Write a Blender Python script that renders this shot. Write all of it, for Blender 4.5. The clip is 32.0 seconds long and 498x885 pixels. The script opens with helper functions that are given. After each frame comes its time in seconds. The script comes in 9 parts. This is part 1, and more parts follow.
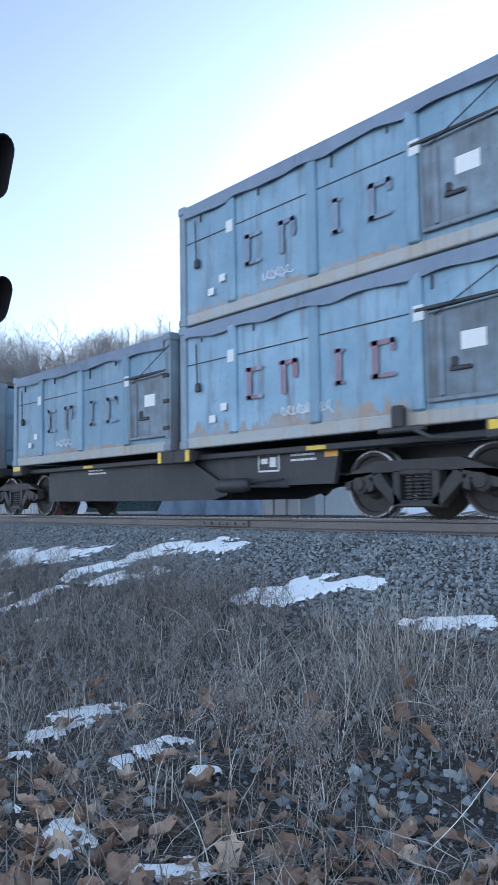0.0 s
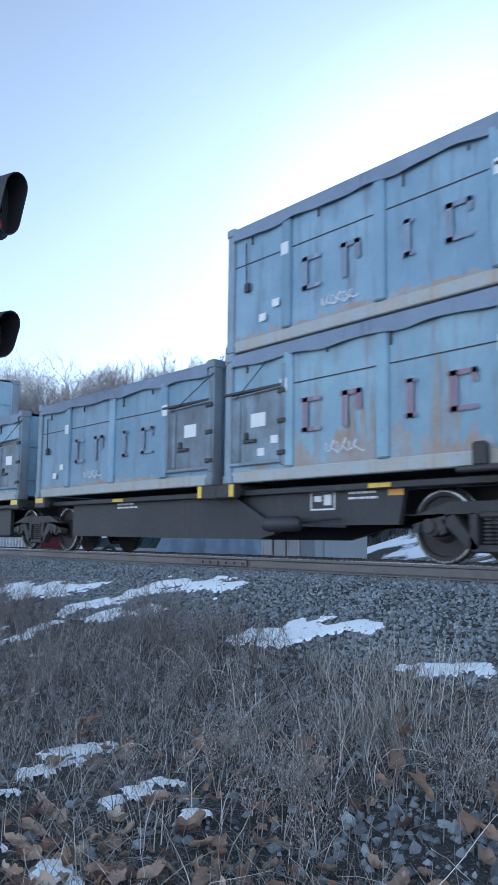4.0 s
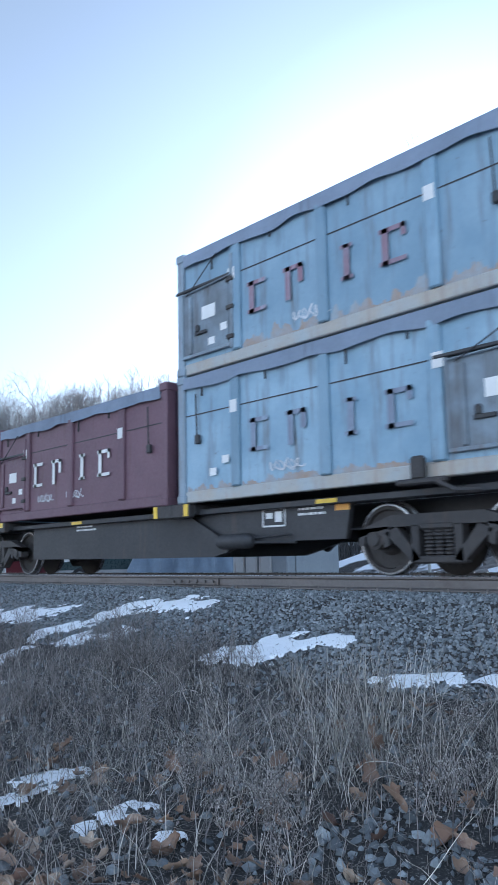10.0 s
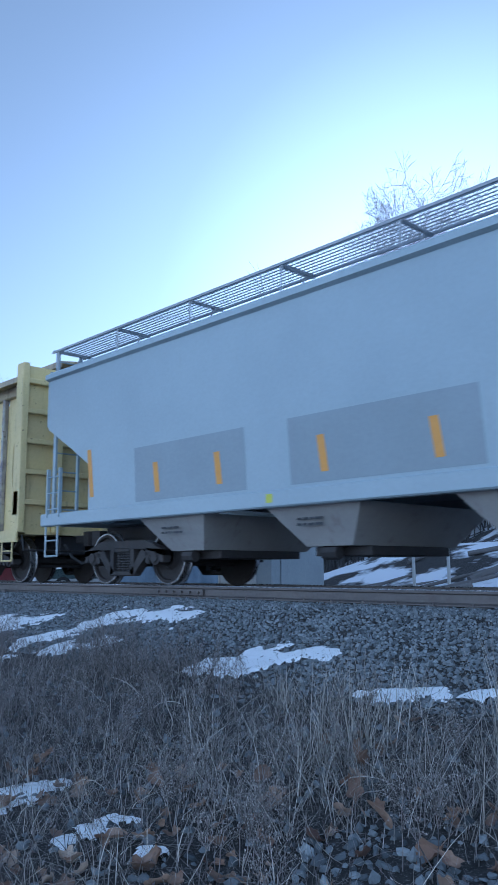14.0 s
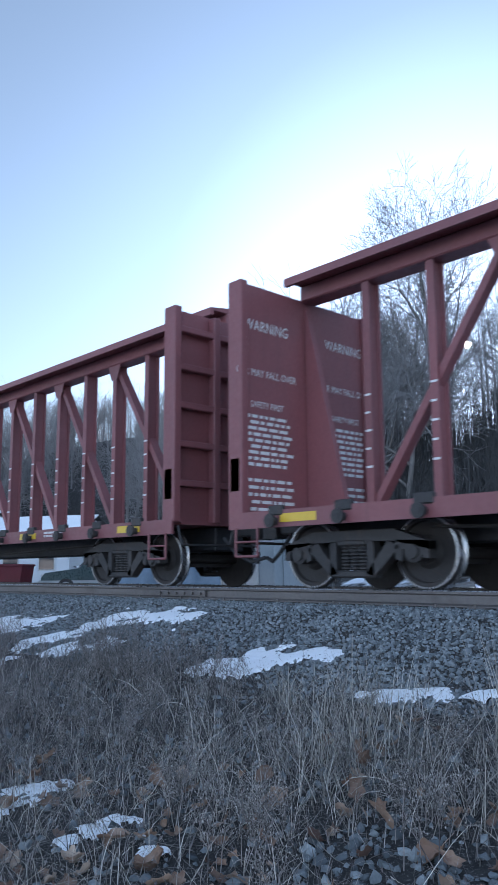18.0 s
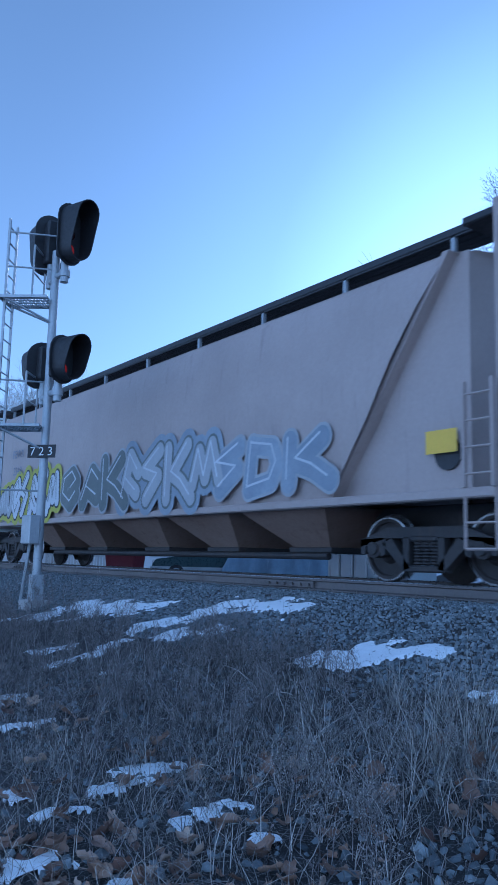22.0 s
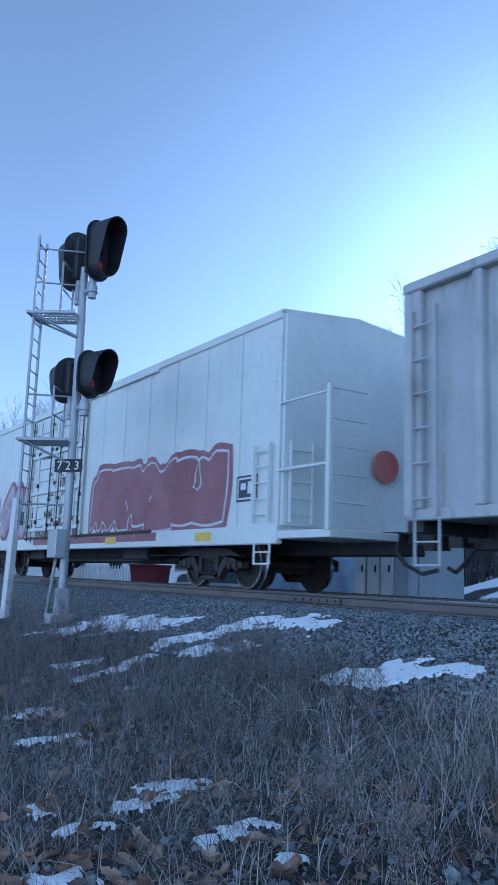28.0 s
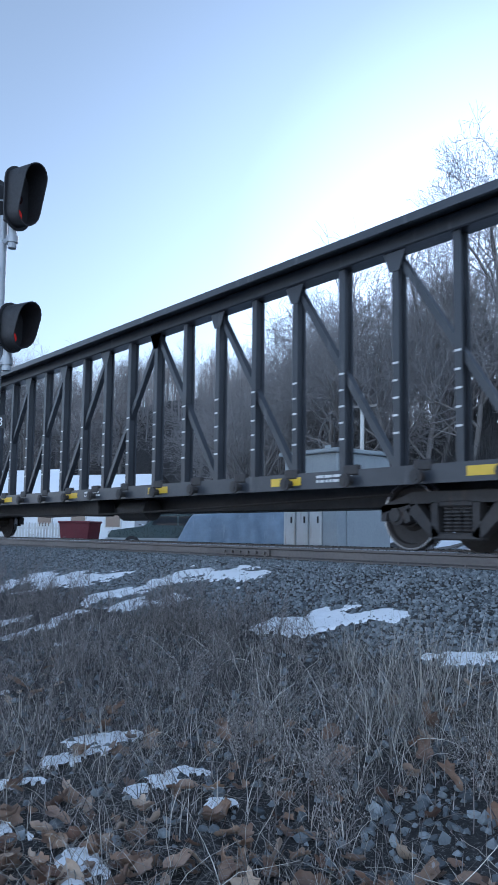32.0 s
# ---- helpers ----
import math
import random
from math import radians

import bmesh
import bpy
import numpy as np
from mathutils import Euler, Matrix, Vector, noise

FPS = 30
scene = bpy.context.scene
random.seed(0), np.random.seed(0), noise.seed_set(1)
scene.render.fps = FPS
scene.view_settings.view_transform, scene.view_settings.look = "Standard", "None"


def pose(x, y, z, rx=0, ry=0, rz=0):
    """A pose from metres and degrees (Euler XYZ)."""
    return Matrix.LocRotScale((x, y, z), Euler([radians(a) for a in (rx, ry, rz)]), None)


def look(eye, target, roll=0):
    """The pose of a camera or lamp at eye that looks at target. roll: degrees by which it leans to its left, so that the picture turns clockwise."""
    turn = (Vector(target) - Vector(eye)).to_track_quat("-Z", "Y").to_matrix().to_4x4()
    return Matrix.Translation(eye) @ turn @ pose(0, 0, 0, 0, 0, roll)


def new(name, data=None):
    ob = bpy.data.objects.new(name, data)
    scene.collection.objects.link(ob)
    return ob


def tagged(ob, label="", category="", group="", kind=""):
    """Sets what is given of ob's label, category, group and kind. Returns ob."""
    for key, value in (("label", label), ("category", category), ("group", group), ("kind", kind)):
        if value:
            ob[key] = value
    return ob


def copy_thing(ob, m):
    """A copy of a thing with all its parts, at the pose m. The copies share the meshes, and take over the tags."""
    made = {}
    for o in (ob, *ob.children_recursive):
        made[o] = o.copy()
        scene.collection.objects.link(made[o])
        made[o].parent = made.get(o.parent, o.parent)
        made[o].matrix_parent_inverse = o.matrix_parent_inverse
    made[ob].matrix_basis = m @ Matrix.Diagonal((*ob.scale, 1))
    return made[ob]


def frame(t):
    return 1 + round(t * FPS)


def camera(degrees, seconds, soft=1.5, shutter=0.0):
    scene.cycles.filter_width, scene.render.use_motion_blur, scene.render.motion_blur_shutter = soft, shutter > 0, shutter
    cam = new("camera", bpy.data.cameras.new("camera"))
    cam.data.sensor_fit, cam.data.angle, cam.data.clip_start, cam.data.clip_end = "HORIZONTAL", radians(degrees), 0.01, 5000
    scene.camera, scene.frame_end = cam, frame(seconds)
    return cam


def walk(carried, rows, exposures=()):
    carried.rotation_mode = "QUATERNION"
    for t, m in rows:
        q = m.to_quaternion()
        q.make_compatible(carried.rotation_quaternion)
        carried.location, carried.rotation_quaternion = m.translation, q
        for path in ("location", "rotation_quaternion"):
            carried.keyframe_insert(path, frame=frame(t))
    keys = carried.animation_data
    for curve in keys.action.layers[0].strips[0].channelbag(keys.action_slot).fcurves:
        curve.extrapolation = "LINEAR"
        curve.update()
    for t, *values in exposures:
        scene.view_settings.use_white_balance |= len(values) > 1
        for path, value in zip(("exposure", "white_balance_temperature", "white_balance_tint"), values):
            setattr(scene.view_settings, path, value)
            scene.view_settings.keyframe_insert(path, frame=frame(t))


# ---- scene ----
# ---- camera ----
cam = camera(34.5, 32.0, soft=1.5, shutter=0.12)
# seconds, x, y, z, turns in degrees
PATH = [
    (0.0, pose(0.002, -8.662, 0.226, 94.27, 0.76, 50.00)),
    (0.5, pose(0.013, -8.666, 0.230, 94.62, 0.62, 50.02)),
    (1.0, pose(0.013, -8.671, 0.230, 95.10, 0.48, 50.12)),
    (1.5, pose(0.022, -8.668, 0.229, 95.60, 0.10, 50.27)),
    (2.0, pose(0.025, -8.670, 0.232, 96.09, -0.17, 50.37)),
    (2.5, pose(0.025, -8.676, 0.229, 96.52, -0.38, 50.40)),
    (3.0, pose(0.036, -8.677, 0.231, 96.74, -0.59, 50.37)),
    (3.5, pose(0.023, -8.676, 0.226, 96.92, -0.73, 50.16)),
    (5.5, pose(0.031, -8.686, 0.228, 97.55, -0.71, 49.47)),
    (6.0, pose(0.037, -8.689, 0.224, 97.81, -0.49, 49.32)),
    (6.5, pose(0.033, -8.689, 0.224, 97.98, -0.34, 49.06)),
    (7.0, pose(0.035, -8.689, 0.219, 98.20, -0.01, 48.85)),
    (7.5, pose(0.035, -8.689, 0.220, 98.29, 0.20, 48.65)),
    (8.0, pose(0.040, -8.678, 0.220, 98.30, 0.52, 48.50)),
    (8.5, pose(0.047, -8.680, 0.220, 98.31, 0.72, 48.35)),
    (9.0, pose(0.053, -8.673, 0.224, 98.28, 0.85, 48.23)),
    (9.5, pose(0.061, -8.674, 0.225, 98.31, 0.99, 48.15)),
    (10.0, pose(0.053, -8.671, 0.224, 98.30, 1.06, 48.02)),
    (10.5, pose(0.056, -8.677, 0.227, 98.24, 1.05, 47.98)),
    (11.0, pose(0.046, -8.674, 0.220, 98.28, 0.92, 47.92)),
    (11.5, pose(0.048, -8.678, 0.227, 98.22, 0.74, 47.75)),
    (12.0, pose(0.035, -8.665, 0.222, 98.25, 0.57, 47.53)),
    (12.5, pose(0.029, -8.667, 0.221, 98.31, 0.32, 47.22)),
    (13.0, pose(0.016, -8.658, 0.221, 98.46, 0.31, 47.02)),
    (13.5, pose(0.017, -8.658, 0.222, 98.74, 0.27, 46.92)),
    (15.5, pose(0.039, -8.677, 0.223, 99.75, 0.30, 47.09)),
    (16.0, pose(0.038, -8.668, 0.222, 99.74, 0.39, 47.03)),
    (16.5, pose(0.029, -8.656, 0.217, 99.69, 0.35, 46.86)),
    (17.0, pose(0.023, -8.661, 0.216, 99.53, 0.31, 46.74)),
    (17.5, pose(0.033, -8.654, 0.221, 99.33, 0.35, 46.86)),
    (18.0, pose(0.036, -8.663, 0.219, 99.17, 0.33, 47.12)),
    (18.5, pose(0.030, -8.672, 0.221, 99.00, 0.31, 47.99)),
    (19.0, pose(0.028, -8.693, 0.228, 98.85, 0.39, 49.51)),
    (19.5, pose(0.015, -8.710, 0.224, 98.73, 0.49, 51.61)),
    (20.0, pose(0.032, -8.723, 0.237, 98.64, 0.51, 53.60)),
    (20.5, pose(0.009, -8.719, 0.230, 98.52, 0.26, 54.94)),
    (21.0, pose(0.007, -8.712, 0.231, 98.43, -0.28, 55.31)),
    (21.5, pose(0.017, -8.701, 0.233, 98.36, -0.89, 55.03)),
    (22.0, pose(0.022, -8.695, 0.233, 98.39, -1.43, 54.62)),
    (22.5, pose(0.017, -8.688, 0.229, 98.54, -1.70, 54.50)),
    (23.0, pose(0.016, -8.691, 0.227, 98.70, -1.82, 54.51)),
    (23.5, pose(0.014, -8.680, 0.230, 98.71, -1.68, 54.59)),
    (24.0, pose(0.010, -8.697, 0.226, 98.72, -1.71, 54.63)),
    (24.5, pose(0.009, -8.690, 0.221, 98.54, -1.59, 54.89)),
    (25.0, pose(-0.003, -8.710, 0.220, 98.36, -1.56, 55.28)),
    (25.5, pose(0.003, -8.724, 0.224, 98.20, -1.48, 55.96)),
    (26.0, pose(0.009, -8.721, 0.222, 98.18, -1.59, 56.56)),
    (26.5, pose(0.009, -8.720, 0.222, 98.41, -1.72, 56.86)),
    (28.5, pose(-0.020, -8.680, 0.210, 99.67, -1.93, 56.08)),
    (29.0, pose(-0.018, -8.681, 0.202, 99.23, -1.73, 55.66)),
    (29.5, pose(-0.024, -8.664, 0.203, 98.67, -1.36, 55.29)),
    (30.0, pose(-0.027, -8.661, 0.207, 98.15, -0.80, 54.94)),
    (30.5, pose(-0.012, -8.656, 0.201, 97.73, -0.27, 54.41)),
    (31.0, pose(0.002, -8.654, 0.210, 97.22, 0.02, 53.48)),
    (31.5, pose(-0.008, -8.656, 0.214, 96.78, -0.12, 52.38)),
    (32.0, pose(-0.025, -8.650, 0.213, 96.36, -0.60, 51.51)),
]
EXPOSURES = [(0.0, 1.84, 5560.0, 19.0), (2.0, 1.88, 5600.0, 19.0), (3.5, 1.74, 5450.0, 19.0), (6.0, 1.81, 5580.0, 19.0), (7.0, 1.51, 5330.0, 19.0), (8.0, 1.74, 5600.0, 19.0), (9.0, 1.64, 5450.0, 19.0), (10.0, 1.81, 5580.0, 19.0), (11.0, 1.61, 5500.0, 19.0), (12.0, 1.58, 5480.0, 19.0), (13.0, 1.31, 4800.0, 18.0), (16.0, 1.26, 5020.0, 18.0), (18.0, 1.51, 5330.0, 19.0), (19.0, 1.54, 5420.0, 19.0), (20.0, 1.51, 5390.0, 19.0), (21.0, 0.96, 4200.0, 18.0), (22.0, 0.96, 4210.0, 18.0), (23.0, 1.18, 4560.0, 18.0), (24.0, 1.22, 4540.0, 18.0), (25.0, 1.08, 4440.0, 18.0), (26.0, 1.61, 5510.0, 19.0), (28.5, 0.96, 4300.0, 18.0), (29.0, 0.86, 4180.0, 18.0), (30.0, 0.88, 4230.0, 18.0), (31.0, 1.01, 4400.0, 18.0), (31.5, 1.26, 4720.0, 18.0), (32.0, 1.51, 5340.0, 19.0)]
walk(cam, PATH, EXPOSURES)
# ---- sky and sun ----
SUN_YAW, SUN_UP = 31.4, 15.5      # degrees left of +y, and above the horizon
world = bpy.data.worlds.new("sky")
scene.world = world
world.use_nodes = True
wn, wl = world.node_tree.nodes, world.node_tree.links
sky = wn.new("ShaderNodeTexSky")
sky.sky_type, sky.sun_disc = "NISHITA", False
sky.sun_elevation, sky.sun_rotation = radians(SUN_UP), radians(-SUN_YAW)
sky.air_density, sky.dust_density, sky.ozone_density = 1.0, 0.05, 1.5
pale = wn.new("ShaderNodeHueSaturation")
pale.inputs["Saturation"].default_value, pale.inputs["Hue"].default_value = 0.57, 0.474
wl.new(sky.outputs["Color"], pale.inputs["Color"])
sa, se = radians(SUN_YAW), radians(SUN_UP)
SUN_DIR = Vector((-math.sin(sa) * math.cos(se), math.cos(sa) * math.cos(se), math.sin(se)))
# made-up gain: full at the sun and opposite it, dimmed between, across the view
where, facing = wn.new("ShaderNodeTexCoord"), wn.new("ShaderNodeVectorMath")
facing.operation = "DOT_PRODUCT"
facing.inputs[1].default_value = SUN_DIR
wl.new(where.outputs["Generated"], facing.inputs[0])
span, sky_gain, clear = wn.new("ShaderNodeMapRange"), wn.new("ShaderNodeValToRGB"), wn.new("ShaderNodeMix")
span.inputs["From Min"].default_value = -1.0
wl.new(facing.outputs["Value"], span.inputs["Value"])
wl.new(span.outputs["Result"], sky_gain.inputs["Fac"])
sky_gain.color_ramp.interpolation = "B_SPLINE"
stops = sky_gain.color_ramp.elements
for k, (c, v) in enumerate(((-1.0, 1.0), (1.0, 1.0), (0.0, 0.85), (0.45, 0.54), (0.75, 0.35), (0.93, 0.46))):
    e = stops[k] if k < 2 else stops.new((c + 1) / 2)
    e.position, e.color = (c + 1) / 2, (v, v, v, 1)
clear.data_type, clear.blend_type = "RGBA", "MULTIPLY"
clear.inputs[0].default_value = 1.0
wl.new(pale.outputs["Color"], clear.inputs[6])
wl.new(sky_gain.outputs["Color"], clear.inputs[7])
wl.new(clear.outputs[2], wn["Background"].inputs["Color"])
wn["Background"].inputs["Strength"].default_value = 0.145
sun = new("sun", bpy.data.lights.new("sun", "SUN"))
sun.data.energy, sun.data.angle, sun.data.color = 2.0, radians(0.6), (1.0, 0.9, 0.78)
sun.matrix_world = look(SUN_DIR * 200, (0, 0, 0))


def sun_disc():
    """The low sun itself, far behind the woods."""
    m = bpy.data.materials.new("sun_glow")
    m.use_nodes = True
    b = m.node_tree.nodes["Principled BSDF"]
    b.inputs["Emission Color"].default_value = (1.0, 0.86, 0.6, 1)
    b.inputs["Emission Strength"].default_value = 40.0
    bm = bmesh.new()
    bmesh.ops.create_icosphere(bm, subdivisions=3, radius=9.0, matrix=Matrix.Translation(SUN_DIR * 2000))
    me = bpy.data.meshes.new("sun_disc")
    bm.to_mesh(me)
    me.materials.append(m)
    tagged(new("sun_disc", me), "low pale winter sun behind bare trees", "sun", kind="structure")


sun_disc()

# ---- materials ----
def nodes_of(name):
    m = bpy.data.materials.new(name)
    m.use_nodes = True
    n, l = m.node_tree.nodes, m.node_tree.links
    return m, n, l, n["Principled BSDF"]


def tex(n, l, scale, detail=3.0, rough=0.6, stretch=(1, 1, 1), space="Object"):
    c, mp, t = n.new("ShaderNodeTexCoord"), n.new("ShaderNodeMapping"), n.new("ShaderNodeTexNoise")
    mp.inputs["Scale"].default_value = stretch
    t.inputs["Scale"].default_value, t.inputs["Detail"].default_value, t.inputs["Roughness"].default_value = scale, detail, rough
    l.new(c.outputs[space], mp.inputs["Vector"])
    l.new(mp.outputs["Vector"], t.inputs["Vector"])
    return t.outputs["Fac"]


def ramp(n, l, fac, lo, hi, a=0.0, b=1.0):
    r = n.new("ShaderNodeMapRange")
    for k, v in zip(("From Min", "From Max", "To Min", "To Max"), (lo, hi, a, b)):
        r.inputs[k].default_value = v
    l.new(fac, r.inputs["Value"])
    return r.outputs["Result"]


def mix(n, l, fac, a, b, kind="MIX"):
    x = n.new("ShaderNodeMix")
    x.data_type, x.blend_type = "RGBA", kind
    for slot, v in ((0, fac), (6, a), (7, b)):
        if isinstance(v, (int, float)):
            x.inputs[slot].default_value = v
        elif isinstance(v, tuple):
            x.inputs[slot].default_value = (*v, 1.0)
        else:
            l.new(v, x.inputs[slot])
    return x.outputs[2]


def bump(n, l, b, height, strength, dist):
    u = n.new("ShaderNodeBump")
    u.inputs["Strength"].default_value, u.inputs["Distance"].default_value = strength, dist
    l.new(height, u.inputs["Height"])
    l.new(u.outputs["Normal"], b.inputs["Normal"])


def worn(name, colour, second=None, stain=(0.10, 0.05, 0.025), amount=0.35, rough=0.6, metal=0.0, grain=18.0, patch=0.9, streak=True, vary=0.12, space="Object", specks=0.0, relief=0.25):
    """Paint or metal with large faded patches, rust or dirt stains, fine grain and relief."""
    m, n, l, b = nodes_of(name)
    second = second or tuple(c * 0.72 for c in colour)
    big = tex(n, l, patch, 4.0, 0.6, space=space)
    fine = tex(n, l, grain, 5.0, 0.7, space=space)
    run = tex(n, l, 1.6, 5.0, 0.65, (4.0, 4.0, 0.45) if streak else (1, 1, 1), space)
    col = mix(n, l, ramp(n, l, big, 0.35, 0.68), colour, second)
    col = mix(n, l, ramp(n, l, run, 0.66 - 0.22 * amount, 0.86 - 0.2 * amount, 0.0, min(1.0, 0.35 + amount)), col, stain)
    col = mix(n, l, ramp(n, l, fine, 0.3, 0.75, 0.0, 0.22), col, tuple(c * 0.5 for c in colour))
    if specks:
        dots = tex(n, l, 9.0, 4.0, 0.75, space=space)
        col = mix(n, l, ramp(n, l, dots, 0.70 - 0.1 * specks, 0.76 - 0.1 * specks, 0.0, 0.85), col, stain)
    if vary:
        o = n.new("ShaderNodeObjectInfo")
        col = mix(n, l, ramp(n, l, o.outputs["Random"], 0, 1, 0.0, vary * 2), col, tuple(c * 0.55 for c in second))
    l.new(col, b.inputs["Base Color"])
    l.new(ramp(n, l, fine, 0.2, 0.8, max(0.05, rough - 0.6 * relief), min(1.0, rough + 0.6 * relief)), b.inputs["Roughness"])
    b.inputs["Metallic"].default_value = metal
    bump(n, l, b, fine, relief, 0.004)
    return m


def islands(name, colours, rough=0.8, grain=30.0, sheen=0.0):
    """For many small pieces: each piece takes its own shade."""
    m, n, l, b = nodes_of(name)
    g = n.new("ShaderNodeNewGeometry")
    r = n.new("ShaderNodeValToRGB")
    e = r.color_ramp.elements
    for i, c in enumerate(colours):
        p = i / max(1, len(colours) - 1)
        k = e[i] if i < 2 else e.new(p)
        k.position, k.color = p, (*c, 1)
    l.new(g.outputs["Random Per Island"], r.inputs["Fac"])
    fine = tex(n, l, grain, 4.0, 0.65)
    l.new(mix(n, l, ramp(n, l, fine, 0.3, 0.75, 0.0, 0.5), r.outputs["Color"], tuple(0.45 * x for x in colours[0])), b.inputs["Base Color"])
    b.inputs["Roughness"].default_value = rough
    bump(n, l, b, fine, 0.3, 0.003)
    return m


STEEL_DARK = worn("dark_running_gear_steel", (0.035, 0.034, 0.036), (0.06, 0.053, 0.05), (0.11, 0.065, 0.045), 0.4, 0.65, 0.2)
TREAD = worn("polished_wheel_tread", (0.42, 0.42, 0.43), None, (0.2, 0.15, 0.12), 0.1, 0.3, 0.9, vary=0)
WHEEL = worn("wheel_steel", (0.048, 0.042, 0.04), (0.035, 0.031, 0.03), (0.085, 0.05, 0.036), 0.4, 0.7, 0.2, vary=0)
FRAME_BLACK = worn("black_underframe_paint", (0.022, 0.023, 0.027), (0.042, 0.041, 0.043), (0.085, 0.062, 0.05), 0.35, 0.6)
RAIL = worn("rusty_rail_steel", (0.135, 0.122, 0.118), (0.17, 0.15, 0.14), (0.08, 0.06, 0.052), 0.4, 0.6, 0.3, streak=False, vary=0)
RAIL_TOP = worn("polished_rail_head", (0.5, 0.5, 0.52), None, (0.3, 0.26, 0.24), 0.1, 0.28, 0.9, streak=False, vary=0)
TIE = worn("weathered_tie_wood", (0.085, 0.07, 0.06), (0.13, 0.11, 0.10), (0.05, 0.04, 0.035), 0.4, 0.9)
BLUE = worn("faded_blue_grey_paint", (0.29, 0.42, 0.52), (0.175, 0.29, 0.385), (0.13, 0.13, 0.135), 0.6, 0.55, vary=0.3, specks=0.35)
DOOR_GRIME = worn("grimy_blue_door_paint", (0.24, 0.31, 0.37), (0.10, 0.105, 0.115), (0.08, 0.058, 0.05), 0.7, 0.6, patch=1.5, vary=0.2, specks=0.5)
BLUE_RUST = worn("rusting_blue_paint", (0.30, 0.44, 0.51), (0.20, 0.31, 0.385), (0.24, 0.14, 0.09), 0.55, 0.6, specks=0.4)
PURPLE = worn("faded_maroon_paint", (0.16, 0.085, 0.11), (0.12, 0.065, 0.085), (0.09, 0.045, 0.035), 0.35, 0.6)
BLACKBOX = worn("black_container_paint", (0.062, 0.073, 0.09), (0.085, 0.098, 0.118), (0.12, 0.105, 0.1), 0.35, 0.55)
TARP = worn("grey_tarpaulin", (0.22, 0.27, 0.35), (0.16, 0.20, 0.265), (0.09, 0.10, 0.12), 0.3, 0.7, vary=0.1)
BLUE_POST = worn("weathered_post_paint", (0.24, 0.31, 0.37), (0.15, 0.17, 0.19), (0.15, 0.095, 0.08), 0.7, 0.6, specks=0.4)
HOPPER = worn("light_grey_hopper_paint", (0.37, 0.445, 0.485), (0.335, 0.405, 0.445), (0.27, 0.28, 0.28), 0.12, 0.42, vary=0.05, relief=0.1)
HOPPER_PATCH = worn("repainted_grey_patch", (0.27, 0.32, 0.35), (0.24, 0.285, 0.31), (0.2, 0.2, 0.2), 0.1, 0.5, vary=0)
HOPPER_BIN = worn("dusty_outlet_bin_paint", (0.42, 0.41, 0.39), (0.34, 0.33, 0.32), (0.16, 0.12, 0.10), 0.4, 0.6)
YELLOW = worn("weathered_yellow_paint", (0.74, 0.60, 0.27), (0.66, 0.54, 0.28), (0.17, 0.10, 0.06), 0.34, 0.6, vary=0.06, specks=0.55)
PEEL = worn("peeling_post_paint", (0.46, 0.44, 0.38), (0.20, 0.18, 0.21), (0.12, 0.075, 0.065), 0.65, 0.7, patch=5.0, specks=1.0)
RED = worn("dull_red_brown_paint", (0.25, 0.085, 0.09), (0.20, 0.075, 0.08), (0.11, 0.055, 0.05), 0.3, 0.55)
CREAM = worn("dirty_cream_paint", (0.50, 0.42, 0.27), (0.34, 0.285, 0.20), (0.12, 0.08, 0.065), 0.6, 0.6, patch=1.6, specks=0.9)
BLACKBEAM = worn("black_beam_paint", (0.028, 0.032, 0.04), (0.045, 0.05, 0.06), (0.24, 0.23, 0.23), 0.3, 0.38, relief=0.12)
TANK = worn("glossy_black_tank_paint", (0.016, 0.021, 0.031), (0.023, 0.029, 0.042), (0.10, 0.10, 0.10), 0.18, 0.24, vary=0, relief=0.03)
BROWN = worn("brown_hopper_paint", (0.42, 0.345, 0.31), (0.35, 0.285, 0.255), (0.25, 0.20, 0.18), 0.35, 0.6, vary=0, patch=0.5, relief=0.12)
BROWN_BIN = worn("rusty_brown_bin", (0.24, 0.16, 0.12), (0.32, 0.23, 0.18), (0.14, 0.08, 0.05), 0.45, 0.7)
REEFER = worn("white_reefer_paint", (0.70, 0.73, 0.69), (0.61, 0.64, 0.61), (0.34, 0.28, 0.24), 0.28, 0.5, vary=0.04, relief=0.1)
REEFER_RED = worn("faded_red_paint", (0.50, 0.09, 0.06), (0.50, 0.20, 0.17), (0.45, 0.35, 0.33), 0.3, 0.6)
GOND = worn("black_gondola_paint", (0.055, 0.07, 0.10), (0.08, 0.096, 0.128), (0.17, 0.17, 0.175), 0.3, 0.4, vary=0.06, relief=0.12)
GREYGOND = worn("dusty_grey_gondola_paint", (0.50, 0.51, 0.51), (0.40, 0.41, 0.41), (0.17, 0.14, 0.12), 0.42, 0.65, vary=0.06)
GALV = worn("galvanised_steel", (0.42, 0.44, 0.46), (0.34, 0.36, 0.38), (0.22, 0.22, 0.22), 0.15, 0.5, 0.4)
SIGNAL_BLACK = worn("matt_signal_black", (0.022, 0.022, 0.025), None, (0.04, 0.04, 0.04), 0.1, 0.6, vary=0)
WHITE = worn("white_lettering", (0.70, 0.70, 0.69), (0.6, 0.6, 0.59), (0.35, 0.33, 0.32), 0.15, 0.55, vary=0)
INK = worn("black_lettering", (0.05, 0.055, 0.065), None, (0.1, 0.1, 0.1), 0.1, 0.6, vary=0)
